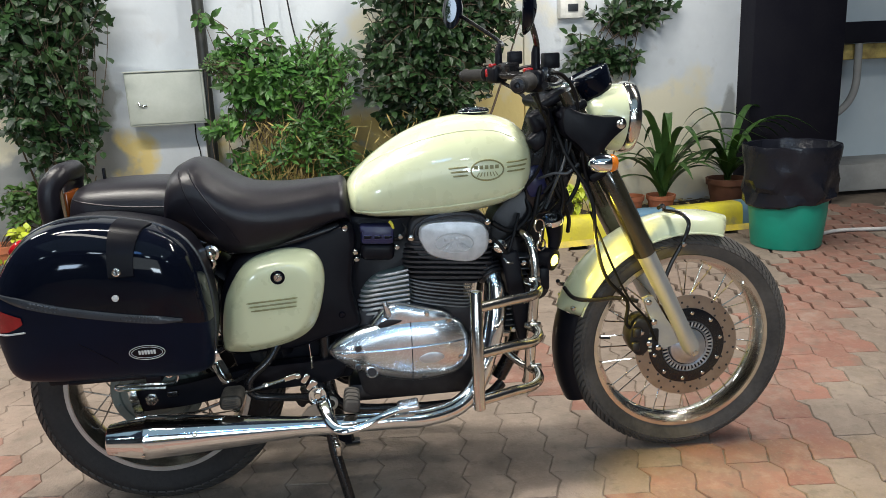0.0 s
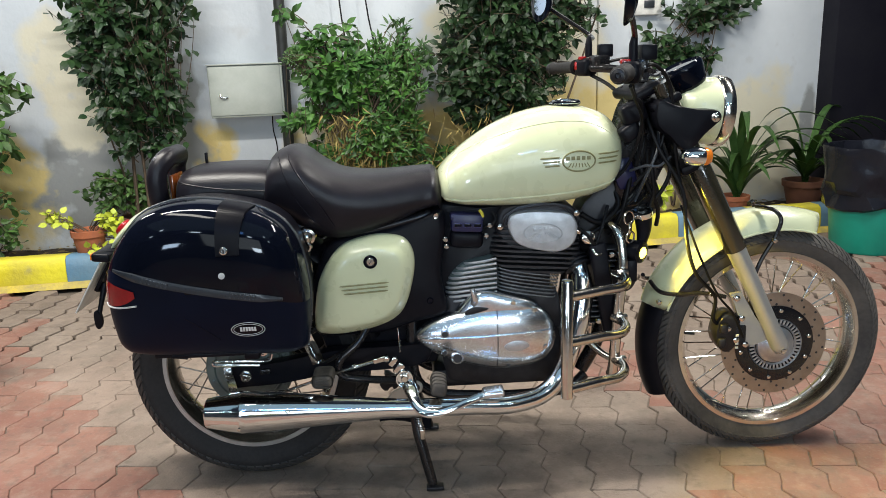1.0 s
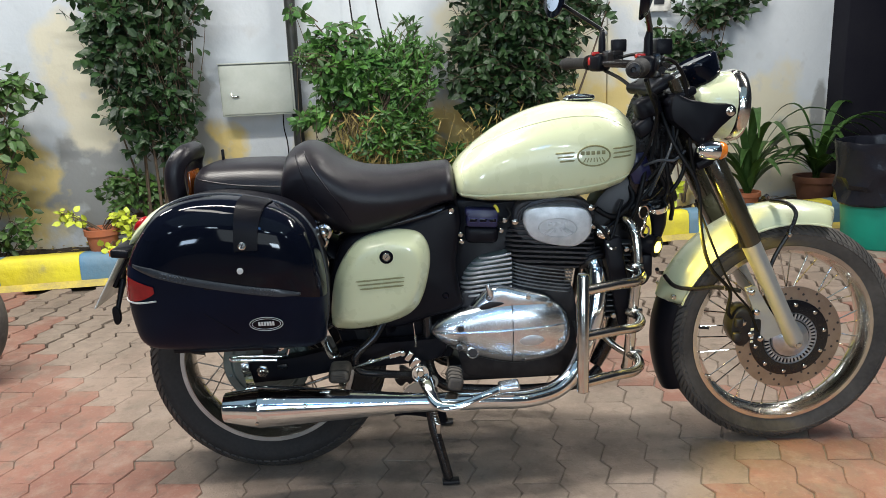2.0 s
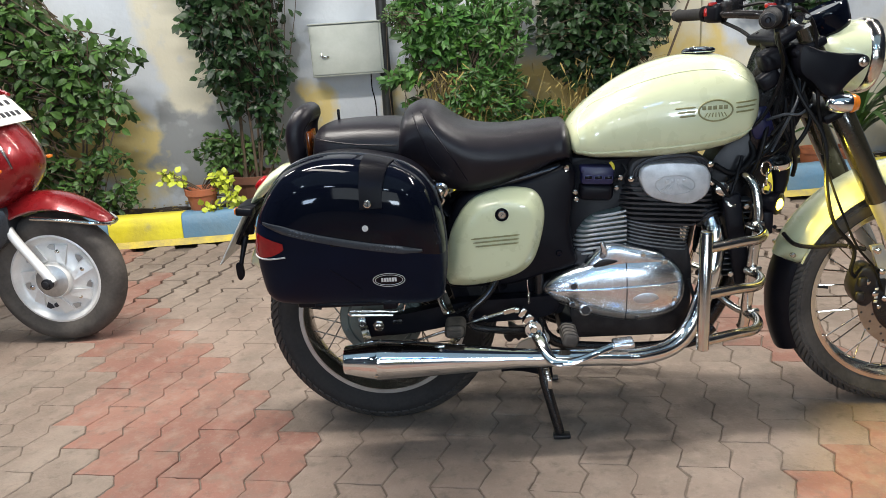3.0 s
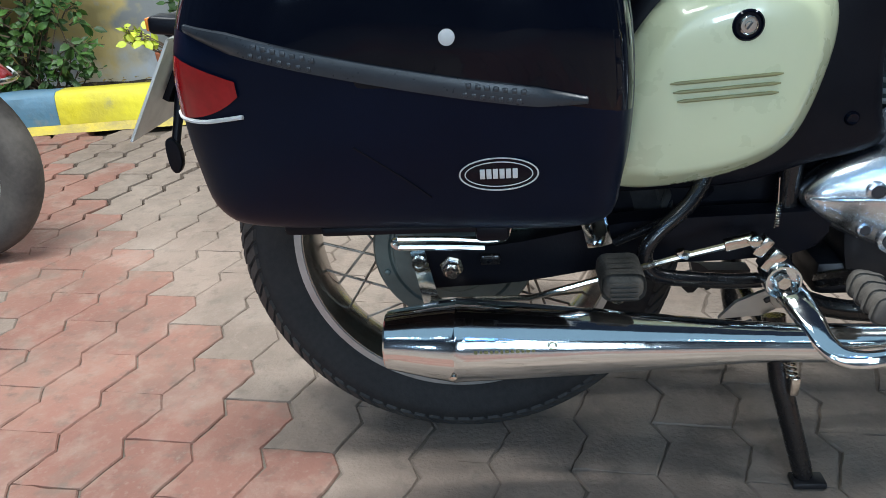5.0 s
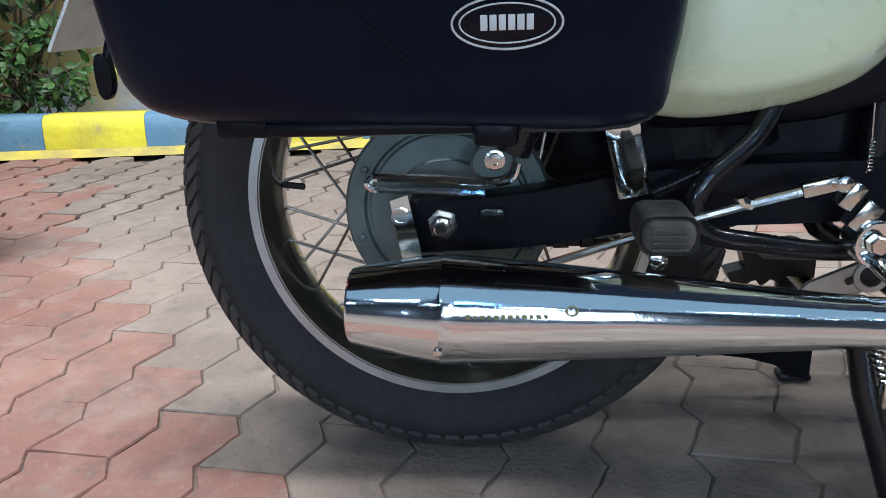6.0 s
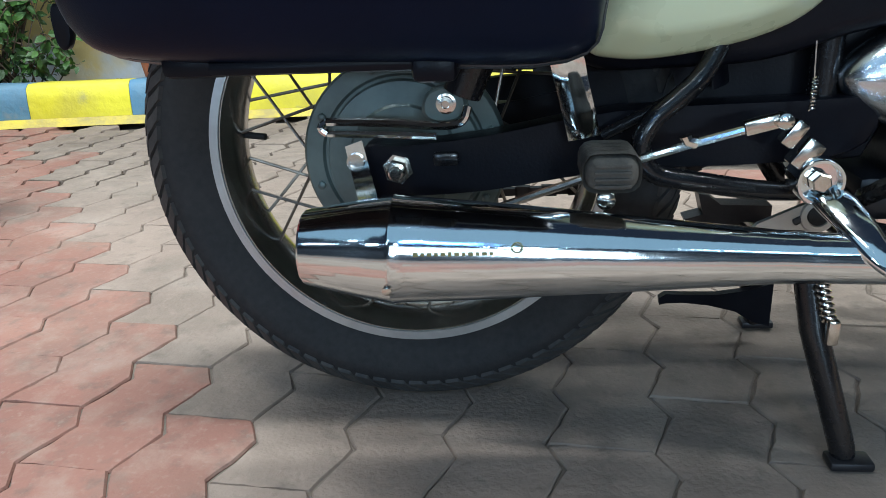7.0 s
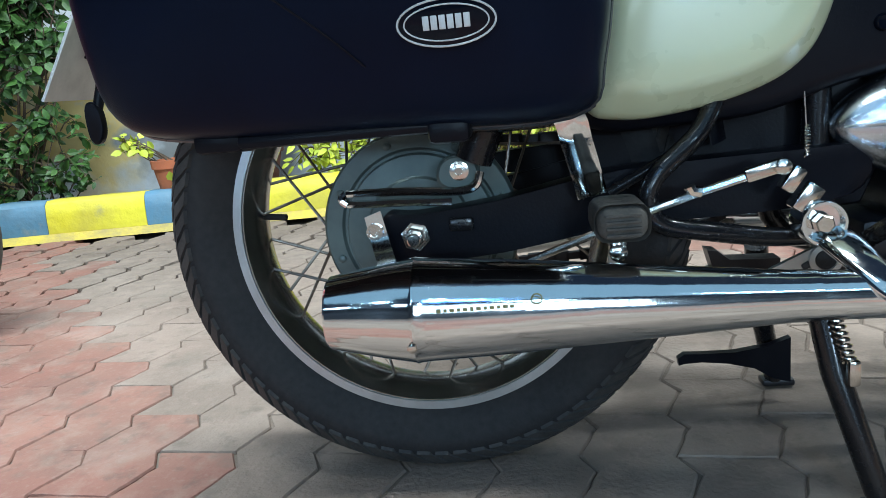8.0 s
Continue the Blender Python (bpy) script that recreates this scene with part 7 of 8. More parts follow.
# front fender: a red beak over the wheel with dark liner
bm = B()
rings = []
for i in range(25):
    u = i / 24
    x = -1.435 + 0.375 * u
    z = 0.520 + 0.075 * math.sin(math.pi * min(1, 0.12 + u * 0.62)) - 0.115 * u**2.2
    w = 0.085 * (1 - max(0, u - 0.55) ** 2 * 3.4)
    drop = 0.075 * (1 - 0.75 * u)
    rings.append([Vector((x, SY + w * v, z - drop * abs(v) ** 2.2)) for v in np.linspace(-1, 1, 11)] + [Vector((x, SY + w * v * 0.94, z - drop * abs(v) ** 2.2 - 0.006)) for v in np.linspace(1, -1, 11)])
skin(bm, rings)
part("front_fender", bm, SCOOTER_RED, scooter, "red front mudguard", 60)
bm = B()
tube(bm, [(-1.31, SY - 0.09, 0.492), (-1.20, SY - 0.083, 0.478), (-1.10, SY - 0.066, 0.458), (-1.062, SY - 0.03, 0.446), (-1.062, SY + 0.03, 0.446), (-1.10, SY + 0.066, 0.458)], 0.007, 8, 5)
part("fender_edge", bm, STEEL, scooter)
bm = B()
pillow(bm, [(-1.62, 0.36), (-1.58, 0.44), (-1.47, 0.53), (-1.40, 0.52), (-1.405, 0.43), (-1.47, 0.375), (-1.56, 0.345)], [(SY - 0.095, 0.01), (SY - 0.09, 0), (SY + 0.09, 0), (SY + 0.095, 0.01)], 5)
part("wheel_liner", bm, GREY_TRIM, scooter, "dark grey inner mudguard")


# apron: a bulged front shield
def apron():
    bm = B()
    rings = []
    zs = [0.20, 0.27, 0.36, 0.46, 0.56, 0.66, 0.76, 0.85, 0.93]
    front = [-1.76, -1.710, -1.64, -1.52, -1.355, -1.285, -1.315, -1.385, -1.465]
    back = [-1.84, -1.82, -1.80, -1.77, -1.73, -1.70, -1.67, -1.64, -1.58]
    wid = [0.14, 0.17, 0.195, 0.205, 0.21, 0.21, 0.20, 0.175, 0.13]
    for i in range(33):
        z = 0.20 + 0.73 * i / 32
        f, b, w = hermite(zs, front, z), hermite(zs, back, z), hermite(zs, wid, z)
        row = []
        for j in range(25):
            a = math.pi * (j / 24 - 0.5)
            row.append(Vector((b + (f - b) * abs(math.cos(a)) ** 0.75, SY + w * math.sin(a), z)))
        rings.append(row)
    return skin(bm, rings)


part("front_apron", apron(), SCOOTER_RED, scooter, "bulged red front apron with chrome-edged nose", 60)
for s in (-1, 1):
    bm = B()
    tube(bm, [(-1.480, SY + s * 0.085, 0.925), (-1.420, SY + s * 0.095, 0.845), (-1.353, SY + s * 0.105, 0.755), (-1.322, SY + s * 0.105, 0.672)], [0.004, 0.007, 0.007, 0.003], 8, 6)
    part("nose_trim", bm, STEEL, scooter, "bright trim along the nose")
    bm = B()
    pillow(bm, [(-1.575, 0.885), (-1.475, 0.825), (-1.388, 0.728), (-1.366, 0.682), (-1.43, 0.690), (-1.525, 0.738), (-1.60, 0.790)], [(SY + s * 0.05, 0.0), (SY + s * 0.168, 0.0), (SY + s * 0.176, 0.008), (SY + s * 0.180, 0.02)], 5)
    part("position_lamp", bm, WHITE_LENS, scooter, "clear wedge-shaped front lamp")
    bm = B()
    block(bm, (-1.345, SY + s * 0.158, 0.672), (0.022, 0.03, 0.012), 0.004)
    part("indicator_tip", bm, AMBER, scooter)
    bm = B()
    tube(bm, [(-1.60, SY + s * 0.165, 0.90), (-1.48, SY + s * 0.135, 0.92), (-1.40, SY + s * 0.09, 0.91)], [0.006, 0.012, 0.006], 8, 5)
    part("apron_crease", bm, SCOOTER_RED, scooter)
bm = B()
slab(bm, [(-1.425, SY - 0.100, 0.905), (-1.425, SY + 0.100, 0.905), (-1.345, SY + 0.100, 0.812), (-1.345, SY - 0.100, 0.812)], (0.004, 0, 0.003), (0.008, 0, 0.006))
np_ = part("number_plate", bm, PLATE, scooter, "white number plate on the nose")
for r in range(2):
    for k in range(4 if r == 0 else 5):
        bm = B()
        u = 0.28 + 0.40 * r
        c = Vector((-1.425, SY, 0.905)).lerp(Vector((-1.345, SY, 0.812)), u) + Vector((0.0085, -0.060 + k * (0.040 if r == 0 else 0.030), 0.0065))
        block(bm, c, (0.002, 0.018, 0.020), 0.0005, Matrix.Rotation(radians(-41), 3, "Y"))
        part("plate_bar", bm, INK, np_)
# handlebar fairing with headlamp and mirrors
bm = B()
rings = []
for i in range(17):
    u = i / 16
    x = -1.74 + 0.27 * u
    w = 0.20 * (1 - 0.75 * u**1.6)
    z0, z1 = 0.93 - 0.02 * u, 1.13 - 0.14 * u**1.5
    zc, h = (z0 + z1) / 2, (z1 - z0) / 2
    rings.append([Vector((x, SY + w * math.cos(a), zc + h * math.sin(a))) for a in (2 * math.pi * j / 24 for j in range(24))])
skin(bm, rings)
part("handlebar_fairing", bm, SCOOTER_RED, scooter, "red handlebar fairing", 60)
for s in (-1, 1):
    bm = B()
    tube(bm, [(-1.66, SY + s * 0.18, 1.05), (-1.70, SY + s * 0.26, 1.06), (-1.74, SY + s * 0.33, 1.05)], 0.016, 12, 4)
    part("handle_grip", bm, RUBBER, scooter)
    bm = B()
    ring = [Vector((-1.560 + 0.105 * math.sin(a), SY + s * 0.085, 1.030 + 0.100 * math.cos(a))) for a in np.linspace(-0.5, 2.1, 14)]
    tube(bm, ring, 0.005, 8)
    part("visor_edge", bm, GREY_TRIM, scooter)
# floor, seat and tail, mostly hidden beyond
bm = B()
pillow(bm, [(-1.70, 0.22), (-1.80, 0.30), (-2.05, 0.30), (-2.18, 0.34), (-2.20, 0.24), (-2.05, 0.18), (-1.80, 0.17)], [(SY - 0.16, 0.01), (SY - 0.15, 0), (SY + 0.15, 0), (SY + 0.16, 0.01)], 4)
part("floorboard", bm, BLACK_SATIN, scooter)
bm = B()
pillow(bm, [(-2.12, 0.32), (-2.16, 0.52), (-2.22, 0.68), (-2.50, 0.72), (-2.86, 0.74), (-2.90, 0.66), (-2.70, 0.46), (-2.40, 0.36)], [(SY - 0.17, 0.03), (SY - 0.15, 0.01), (SY - 0.10, 0), (SY + 0.10, 0), (SY + 0.15, 0.01), (SY + 0.17, 0.03)], 5)
part("rear_body", bm, SCOOTER_RED, scooter, "red rear body", 60)
bm = B()
pillow(bm, [(-2.16, 0.70), (-2.16, 0.76), (-2.40, 0.76), (-2.60, 0.80), (-2.88, 0.81), (-2.90, 0.75), (-2.60, 0.72)], [(SY - 0.14, 0.02), (SY - 0.12, 0), (SY + 0.12, 0), (SY + 0.14, 0.02)], 5)
part("seat", bm, LEATHER, scooter, "black scooter seat", 60)
bm = B()
lathe(bm, [(0.10, -0.03), (0.15, -0.045), (0.19, -0.048), (0.225, -0.02), (0.225, 0.02), (0.19, 0.048), (0.15, 0.045), (0.10, 0.03)], (-2.55, SY, 0.225), (0, 1, 0), 40)
part("rear_wheel", bm, RUBBER_DUSTY, scooter)

# ---- wall fittings ----
mbox = thing("meter_box", (-0.46, 2.47, 0.95), "grey painted sheet-metal meter box on the wall", "electrical box")
bm = B()
block(bm, (-0.460, 2.465, 0.945), (0.400, 0.150, 0.280), 0.006)
part("box_body", bm, BOX_GREY, mbox)
bm = B()
block(bm, (-0.462, 2.386, 0.948), (0.378, 0.008, 0.262), 0.003)
door = part("box_door", bm, BOX_GREY, mbox, "closed grey door")
bm = B()
tube(bm, [(-0.600, 2.374, 0.930), (-0.598, 2.370, 0.918), (-0.582, 2.370, 0.914), (-0.560, 2.374, 0.914)], 0.005, 8, 4)
part("box_latch", bm, STEEL, door, "small steel latch")
bm = B()
block(bm, (-0.460, 2.458, 1.089), (0.406, 0.160, 0.007), 0.002)
part("box_roof", bm, BOX_GREY, mbox)
set_back(mbox, (-0.46, 2.47, 0.95), True)
bm = B()
tube(bm, [(-0.345, 2.53, 0.81), (-0.348, 2.532, 0.72), (-0.335, 2.532, 0.62), (-0.340, 2.532, 0.45), (-0.36, 2.53, 0.20)], 0.0032, 8, 5)
set_back(solo("wall_cable", bm, CABLE, "thin dark cable below the meter box", "cable"), (-0.345, 2.53, 0.81), True)
bm = B()
tube(bm, [(-0.262, 2.455, 0.05), (-0.246, 2.455, 1.2), (-0.238, 2.455, 3.1)], 0.030, 16)
set_back(solo("pipe_pole", bm, POLE_DARK, "dark upright pipe standing before the wall", "pole"), (-0.262, 2.455, 0.05))
for i, (x0, x1) in enumerate(((0.06, 0.11), (0.20, 0.27))):
    bm = B()
    tube(bm, [(x0, 2.50, 3.0), (x0 + 0.01, 2.49, 1.6), (x1, 2.44, 1.10)], 0.0045, 6, 5)
    set_back(solo("hanging_wire", bm, CABLE, "thin dark wire hanging down the wall", "cable"), (x0, 2.50, 1.6), True)
sbox = thing("switch_box", (1.79, 2.52, 1.33), "small white switch box on the wall", "switch box")
bm = B()
block(bm, (1.80, 2.505, 1.335), (0.15, 0.06, 0.115), 0.006)
part("switch_body", bm, PLATE, sbox)
bm = B()
block(bm, (1.80, 2.472, 1.335), (0.06, 0.010, 0.04), 0.003)
part("switch_face", bm, GREY_TRIM, sbox)
set_back(sbox, (1.79, 2.52, 1.33), True)
bm = B()
tube(bm, [(3.62, 3.55, 1.25), (3.75, 3.50, 1.0), (3.72, 3.48, 0.82), (3.62, 3.42, 0.70)], 0.022, 12, 6)
solo("drain_pipe", bm, GREY_TRIM, "grey bent drain pipe beside the pier", "pipe")
bm = B()
tube(bm, [(3.05, 2.02, 0.012), (3.3, 2.14, 0.012), (3.7, 2.10, 0.012), (4.3, 2.18, 0.012), (5.2, 2.0, 0.012)], 0.011, 10, 8)
solo("garden_hose", bm, HOSE_WHITE, "pale hose lying on the paving", "hose")

# ---- bin ----
bc = Vector((2.885, 1.990, 0))
bin_ = thing("waste_bin", bc, "teal plastic waste bin lined with a black bag", "bin")
bm = B()
lathe(bm, [(0.170, 0.004), (0.178, 0.0), (0.184, 0.012), (0.201, 0.20), (0.210, 0.44), (0.216, 0.445), (0.216, 0.46), (0.206, 0.458), (0.186, 0.20), (0.176, 0.02)], bc, (0, 0, 1), 48)
part("bin_shell", bm, BIN_TEAL, bin_, "teal plastic tub", 50)
bm = B()
rings = []
for z, r, k in ((0.250, 0.214, 0.5), (0.262, 0.219, 1.3), (0.285, 0.223, 1.7), (0.31, 0.226, 1.8), (0.34, 0.229, 1.7), (0.375, 0.232, 1.4), (0.41, 0.235, 1.0), (0.45, 0.238, 0.7), (0.49, 0.241, 0.6), (0.52, 0.244, 0.5), (0.545, 0.246, 0.5), (0.560, 0.243, 0.5), (0.556, 0.234, 0.6), (0.50, 0.210, 1.4), (0.42, 0.190, 1.6), (0.34, 0.15, 1.6), (0.30, 0.09, 1.0), (0.29, 0.01, 0.1)):
    row = []
    for j in range(44):
        a = 2 * math.pi * (j + 0.5 * (len(rings) % 2)) / 44
        c, d = math.cos(a), math.sin(a)
        # stretched sheet: ridges run between flat facets
        w = 0.036 * k * (0.36 - abs(noise.noise((c * 1.9 + z * 3.0, d * 1.9, z * 8)))) + 0.010 * k * (0.4 - abs(noise.noise((c * 5 + z * 9, d * 5, z * 13 + 5))))
        dz = 0.022 * c + 0.02 * noise.noise((c * 2.0, d * 2.0, 8)) if z < 0.28 else 0.012 * noise.noise((c * 3, d * 3, 3)) if z > 0.5 else 0.0
        row.append(bc + Vector(((r + w) * c, (r + w) * d, z + dz)))
    rings.append(row)
skin(bm, rings, caps=False)
bmesh.ops.triangulate(bm, faces=bm.faces[:])
part("bin_bag", bm, BAG, bin_, "crumpled black plastic bag over the rim", 24)


# ---- plants ----
def leaf(bm, at, way, up, length, width, fold=0.25, bend=0.15):
    """One oval leaf folded along its rib."""
    way = way.normalized()
    side = way.cross(up)
    if side.length < 1e-4:
        side = way.orthogonal()
    side.normalize()
    nrm = side.cross(way)
    rib = [bm.verts.new(at + way * length * u - nrm * length * bend * u * u) for u in (0.0, 0.30, 0.66, 1.0)]
    for k in (1, -1):
        edge = [bm.verts.new(at + way * length * u + side * (k * width * w) + nrm * (width * fold * w - length * bend * u * u)) for u, w in ((0.22, 0.42), (0.58, 0.46))]
        quads = ((rib[0], rib[1], edge[0]), (rib[1], rib[2], edge[1], edge[0]), (rib[2], rib[3], edge[1]))
        for q in quads:
            bm.faces.new(q if k > 0 else q[::-1])


def rand_dir(rng):
    v = Vector((rng.gauss(0, 1), rng.gauss(0, 1), rng.gauss(0, 1)))
    return v.normalized()


def bush(name, base, blobs, twigs, per, length, width, material, label, category, seed, droop=0.3, shell=0.55, stems=4, up=0.35, y_max=2.50, stem_r=0.012, front=0.8):
    """Stems from the ground, twigs out to points in the blobs, leaves along the twigs."""
    rng = random.Random(seed)
    ob = thing(name, base, label, category)
    wood, crown = B(), B()
    tops = []
    for k in range(stems):
        c, r = blobs[k % len(blobs)]
        c, b = Vector(c), Vector(base) + Vector((rng.uniform(-0.06, 0.06), rng.uniform(-0.04, 0.04), 0.0))
        t = c + Vector((rng.uniform(-0.4, 0.4) * r[0], rng.uniform(-0.3, 0.3) * r[1], r[2] * 0.55))
        m = b.lerp(t, 0.5) + Vector((rng.uniform(-0.05, 0.05), rng.uniform(-0.03, 0.03), 0))
        pts = curve([b, m, t], 6)
        tops.append(pts)
        tube(wood, pts, [stem_r * (1 - 0.75 * i / (len(pts) - 1)) for i in range(len(pts))], 7)
    weights = [r[0] * r[1] * r[2] for _, r in blobs]
    for k in range(twigs):
        c, r = rng.choices(blobs, weights)[0]
        d = rand_dir(rng)
        far = shell + (1 - shell) * rng.random()
        p = Vector(c) + Vector((d.x * r[0], d.y * r[1], d.z * r[2])) * far * (1 + 0.16 * noise.noise(d * 2.3 + Vector((seed, 0, 0))))
        p.y = min(p.y, y_max)
        stem = rng.choice(tops)
        root = min(stem, key=lambda q: (q - p).length + rng.random() * 0.15)
        root = root.lerp(p, 0.35)
        mid_ = root.lerp(p, 0.55) + Vector((rng.uniform(-0.02, 0.02), rng.uniform(-0.02, 0.02), 0.03))
        tw = curve([root, mid_, p], 3)
        tube(wood, tw, [0.0035 * (1 - 0.7 * i / (len(tw) - 1)) for i in range(len(tw))], 3, caps=False)
        for j in range(per):
            u = 0.25 + 0.75 * (j + rng.random()) / per
            i = min(int(u * (len(tw) - 1)), len(tw) - 2)
            at = tw[i].lerp(tw[i + 1], u * (len(tw) - 1) - i)
            ahead = (tw[i + 1] - tw[i]).normalized()
            way = ahead * 0.5 + rand_dir(rng) * 0.8 + Vector((0, -0.18, -droop + up * rng.random()))
            size = rng.uniform(0.65, 1.15)
            q = at + way.normalized() * 0.008
            if q.y > y_max + 0.015:
                continue
            leaf(crown, q, way, rand_dir(rng) * 0.7 + Vector((0, -front, 0.75)), length * size, width * size, rng.uniform(0.05, 0.3), rng.uniform(0.0, 0.35))
    part("wood", wood, BARK, ob, "", 60)
    part("crown", crown, material, ob, "", 0)
    return set_back(ob, base)


bush("ficus_shrub", (-1.06, 2.28, 0.05), [((-1.00, 2.26, 1.50), (0.40, 0.20, 0.42)), ((-1.06, 2.26, 1.18), (0.31, 0.19, 0.30)), ((-1.00, 2.26, 0.92), (0.30, 0.17, 0.24)), ((-0.96, 2.25, 0.70), (0.20, 0.14, 0.18)), ((-0.86, 2.25, 0.50), (0.10, 0.08, 0.12)), ((-1.20, 2.25, 0.86), (0.10, 0.08, 0.08))], 520, 8, 0.060, 0.036, LEAF_DARK, "tall dark green ficus shrub against the wall", "shrub", 3, stems=7, shell=0.45, droop=0.45, stem_r=0.010)
bush("ficus_shrub", (1.0, 2.27, 0.05), [((1.02, 2.25, 1.42), (0.46, 0.20, 0.36)), ((0.90, 2.26, 1.05), (0.42, 0.19, 0.34)), ((0.86, 2.27, 0.80), (0.26, 0.15, 0.22)), ((1.46, 2.26, 1.28), (0.10, 0.08, 0.12))], 760, 8, 0.058, 0.034, LEAF_DARK, "round dark green ficus shrub against the wall", "shrub", 5, shell=0.5, droop=0.45)
bush("leafy_shrub", (0.12, 2.28, 0.05), [((0.06, 2.25, 1.00), (0.20, 0.13, 0.14)), ((0.20, 2.24, 0.96), (0.22, 0.14, 0.16)), ((-0.10, 2.28, 1.14), (0.10, 0.07, 0.14)), ((0.16, 2.28, 1.20), (0.06, 0.05, 0.12)), ((0.02, 2.28, 1.22), (0.05, 0.05, 0.08)), ((-0.16, 2.28, 0.76), (0.13, 0.08, 0.07)), ((-0.06, 2.30, 0.56), (0.12, 0.07, 0.10)), ((-0.18, 2.30, 1.34), (0.09, 0.05, 0.05))], 300, 8, 0.068, 0.034, LEAF_MID, "bright green shrub with pointed oval leaves", "shrub", 7, droop=0.30, stems=9, stem_r=0.005, shell=0.15)
bush("leafy_shrub", (0.36, 2.28, 0.05), [((0.36, 2.23, 0.98), (0.22, 0.15, 0.22)), ((0.32, 2.25, 0.74), (0.18, 0.14, 0.18)), ((0.44, 2.26, 0.58), (0.13, 0.10, 0.16)), ((0.42, 2.28, 1.22), (0.06, 0.05, 0.14)), ((0.28, 2.28, 1.16), (0.05, 0.05, 0.10)), ((0.54, 2.28, 1.10), (0.07, 0.06, 0.12)), ((0.06, 2.20, 0.42), (0.16, 0.06, 0.14)), ((0.26, 2.10, 0.66), (0.16, 0.05, 0.20)), ((0.12, 2.10, 0.62), (0.12, 0.04, 0.12))], 600, 9, 0.052, 0.017, LEAF_MID, "yellow-green shrub with small narrow leaves", "shrub", 8, droop=0.05, stems=12, stem_r=0.004, shell=0.15, up=0.6)
bush("flower_spray", (-0.12, 2.26, 0.05), [((-0.18, 2.24, 1.10), (0.06, 0.04, 0.05)), ((-0.10, 2.24, 1.03), (0.06, 0.04, 0.05)), ((-0.02, 2.24, 0.98), (0.04, 0.03, 0.05)), ((0.20, 2.22, 1.02), (0.03, 0.03, 0.06))], 60, 8, 0.022, 0.013, LEAF_LOW, "pale yellow-green flower spray over the shrub", "flowers", 9, stems=4, stem_r=0.003, shell=0.2)
bush("broad_bush", (-2.05, 2.2, 0.05), [((-1.98, 2.18, 0.98), (0.46, 0.22, 0.22)), ((-2.32, 2.18, 1.12), (0.40, 0.22, 0.34)), ((-1.80, 2.16, 0.72), (0.22, 0.16, 0.20)), ((-2.25, 2.2, 0.55), (0.30, 0.16, 0.28)), ((-1.60, 2.16, 0.98), (0.20, 0.12, 0.10)), ((-1.66, 2.16, 0.78), (0.14, 0.10, 0.08)), ((-2.50, 2.18, 1.36), (0.50, 0.22, 0.26))], 400, 8, 0.068, 0.040, LEAF_LOW, "broad green bush spilling over the kerb bed", "bush", 11, stems=9, shell=0.30, stem_r=0.009, droop=0.40)
bush("low_bush", (-1.86, 2.16, 0.05), [((-1.80, 2.14, 0.34), (0.22, 0.10, 0.22)), ((-2.2, 2.12, 0.30), (0.30, 0.10, 0.20))], 84, 8, 0.050, 0.028, LEAF_LOW, "low dusty green growth at the kerb", "bush", 12, stems=5, stem_r=0.005)
bush("wall_creeper", (2.02, 2.50, 0.10), [((1.84, 2.47, 1.08), (0.18, 0.05, 0.13)), ((2.16, 2.46, 1.34), (0.30, 0.06, 0.16)), ((2.10, 2.47, 1.02), (0.13, 0.05, 0.10))], 84, 8, 0.064, 0.038, LEAF_DARK, "sparse creeper with dark leaves on the wall", "creeper", 13, stems=3, y_max=2.49, stem_r=0.006)
bush("leafy_shrub", (0.62, 2.34, 0.05), [((0.62, 2.36, 0.42), (0.26, 0.10, 0.14))], 60, 8, 0.060, 0.022, LEAF_MID, "low green shoots between the shrubs", "shrub", 17, stems=4, stem_r=0.005)
# potted seedlings by the kerb
def pot(at, r, h, label, clay=TERRACOTTA):
    ob = thing("flower_pot", at, label, "flower pot", "flower pots along the wall")
    bm = B()
    lathe(bm, [(r * 0.62, 0.0), (r * 0.66, 0.004), (r * 0.92, h * 0.80), (r * 1.0, h * 0.81), (r * 1.02, h), (r * 0.90, h), (r * 0.82, h * 0.82)], at, (0, 0, 1), 36)
    part("pot_body", bm, clay, ob, "", 40)
    bm = B()
    lathe(bm, [(r * 0.84, h * 0.84), (r * 0.4, h * 0.87), (0.002, h * 0.86)], at, (0, 0, 1), 24)
    part("pot_soil", bm, SOIL, ob)
    return set_back(ob, at)


pot((-1.285, 2.09, 0.095), 0.088, 0.175, "orange terracotta pot leaning in the bed")
pot((-1.05, 2.34, 0.065), 0.15, 0.22, "dull brown terracotta pot by the wall, shade put into its colour", SHADED_CLAY)
pot((2.25, 2.24, 0.05), 0.082, 0.145, "orange terracotta pot with a strap-leaved plant")
pot((2.08, 2.26, 0.05), 0.075, 0.150, "dull orange terracotta pot behind the kerb")
pot((2.66, 2.27, 0.06), 0.115, 0.20, "wide brown terracotta pot near the pier, shade put into its colour", SHADED_CLAY)
bush("lime_seedling", (-1.28, 2.12, 0.22), [((-1.45, 2.05, 0.335), (0.05, 0.03, 0.03)), ((-1.15, 2.06, 0.31), (0.06, 0.04, 0.03)), ((-1.23, 2.00, 0.145), (0.07, 0.02, 0.02)), ((-1.10, 2.02, 0.20), (0.04, 0.03, 0.05))], 44, 4, 0.040, 0.034, LEAF_LIME, "lime green seedling spilling from the pot", "seedling", 21, stems=5, stem_r=0.004)
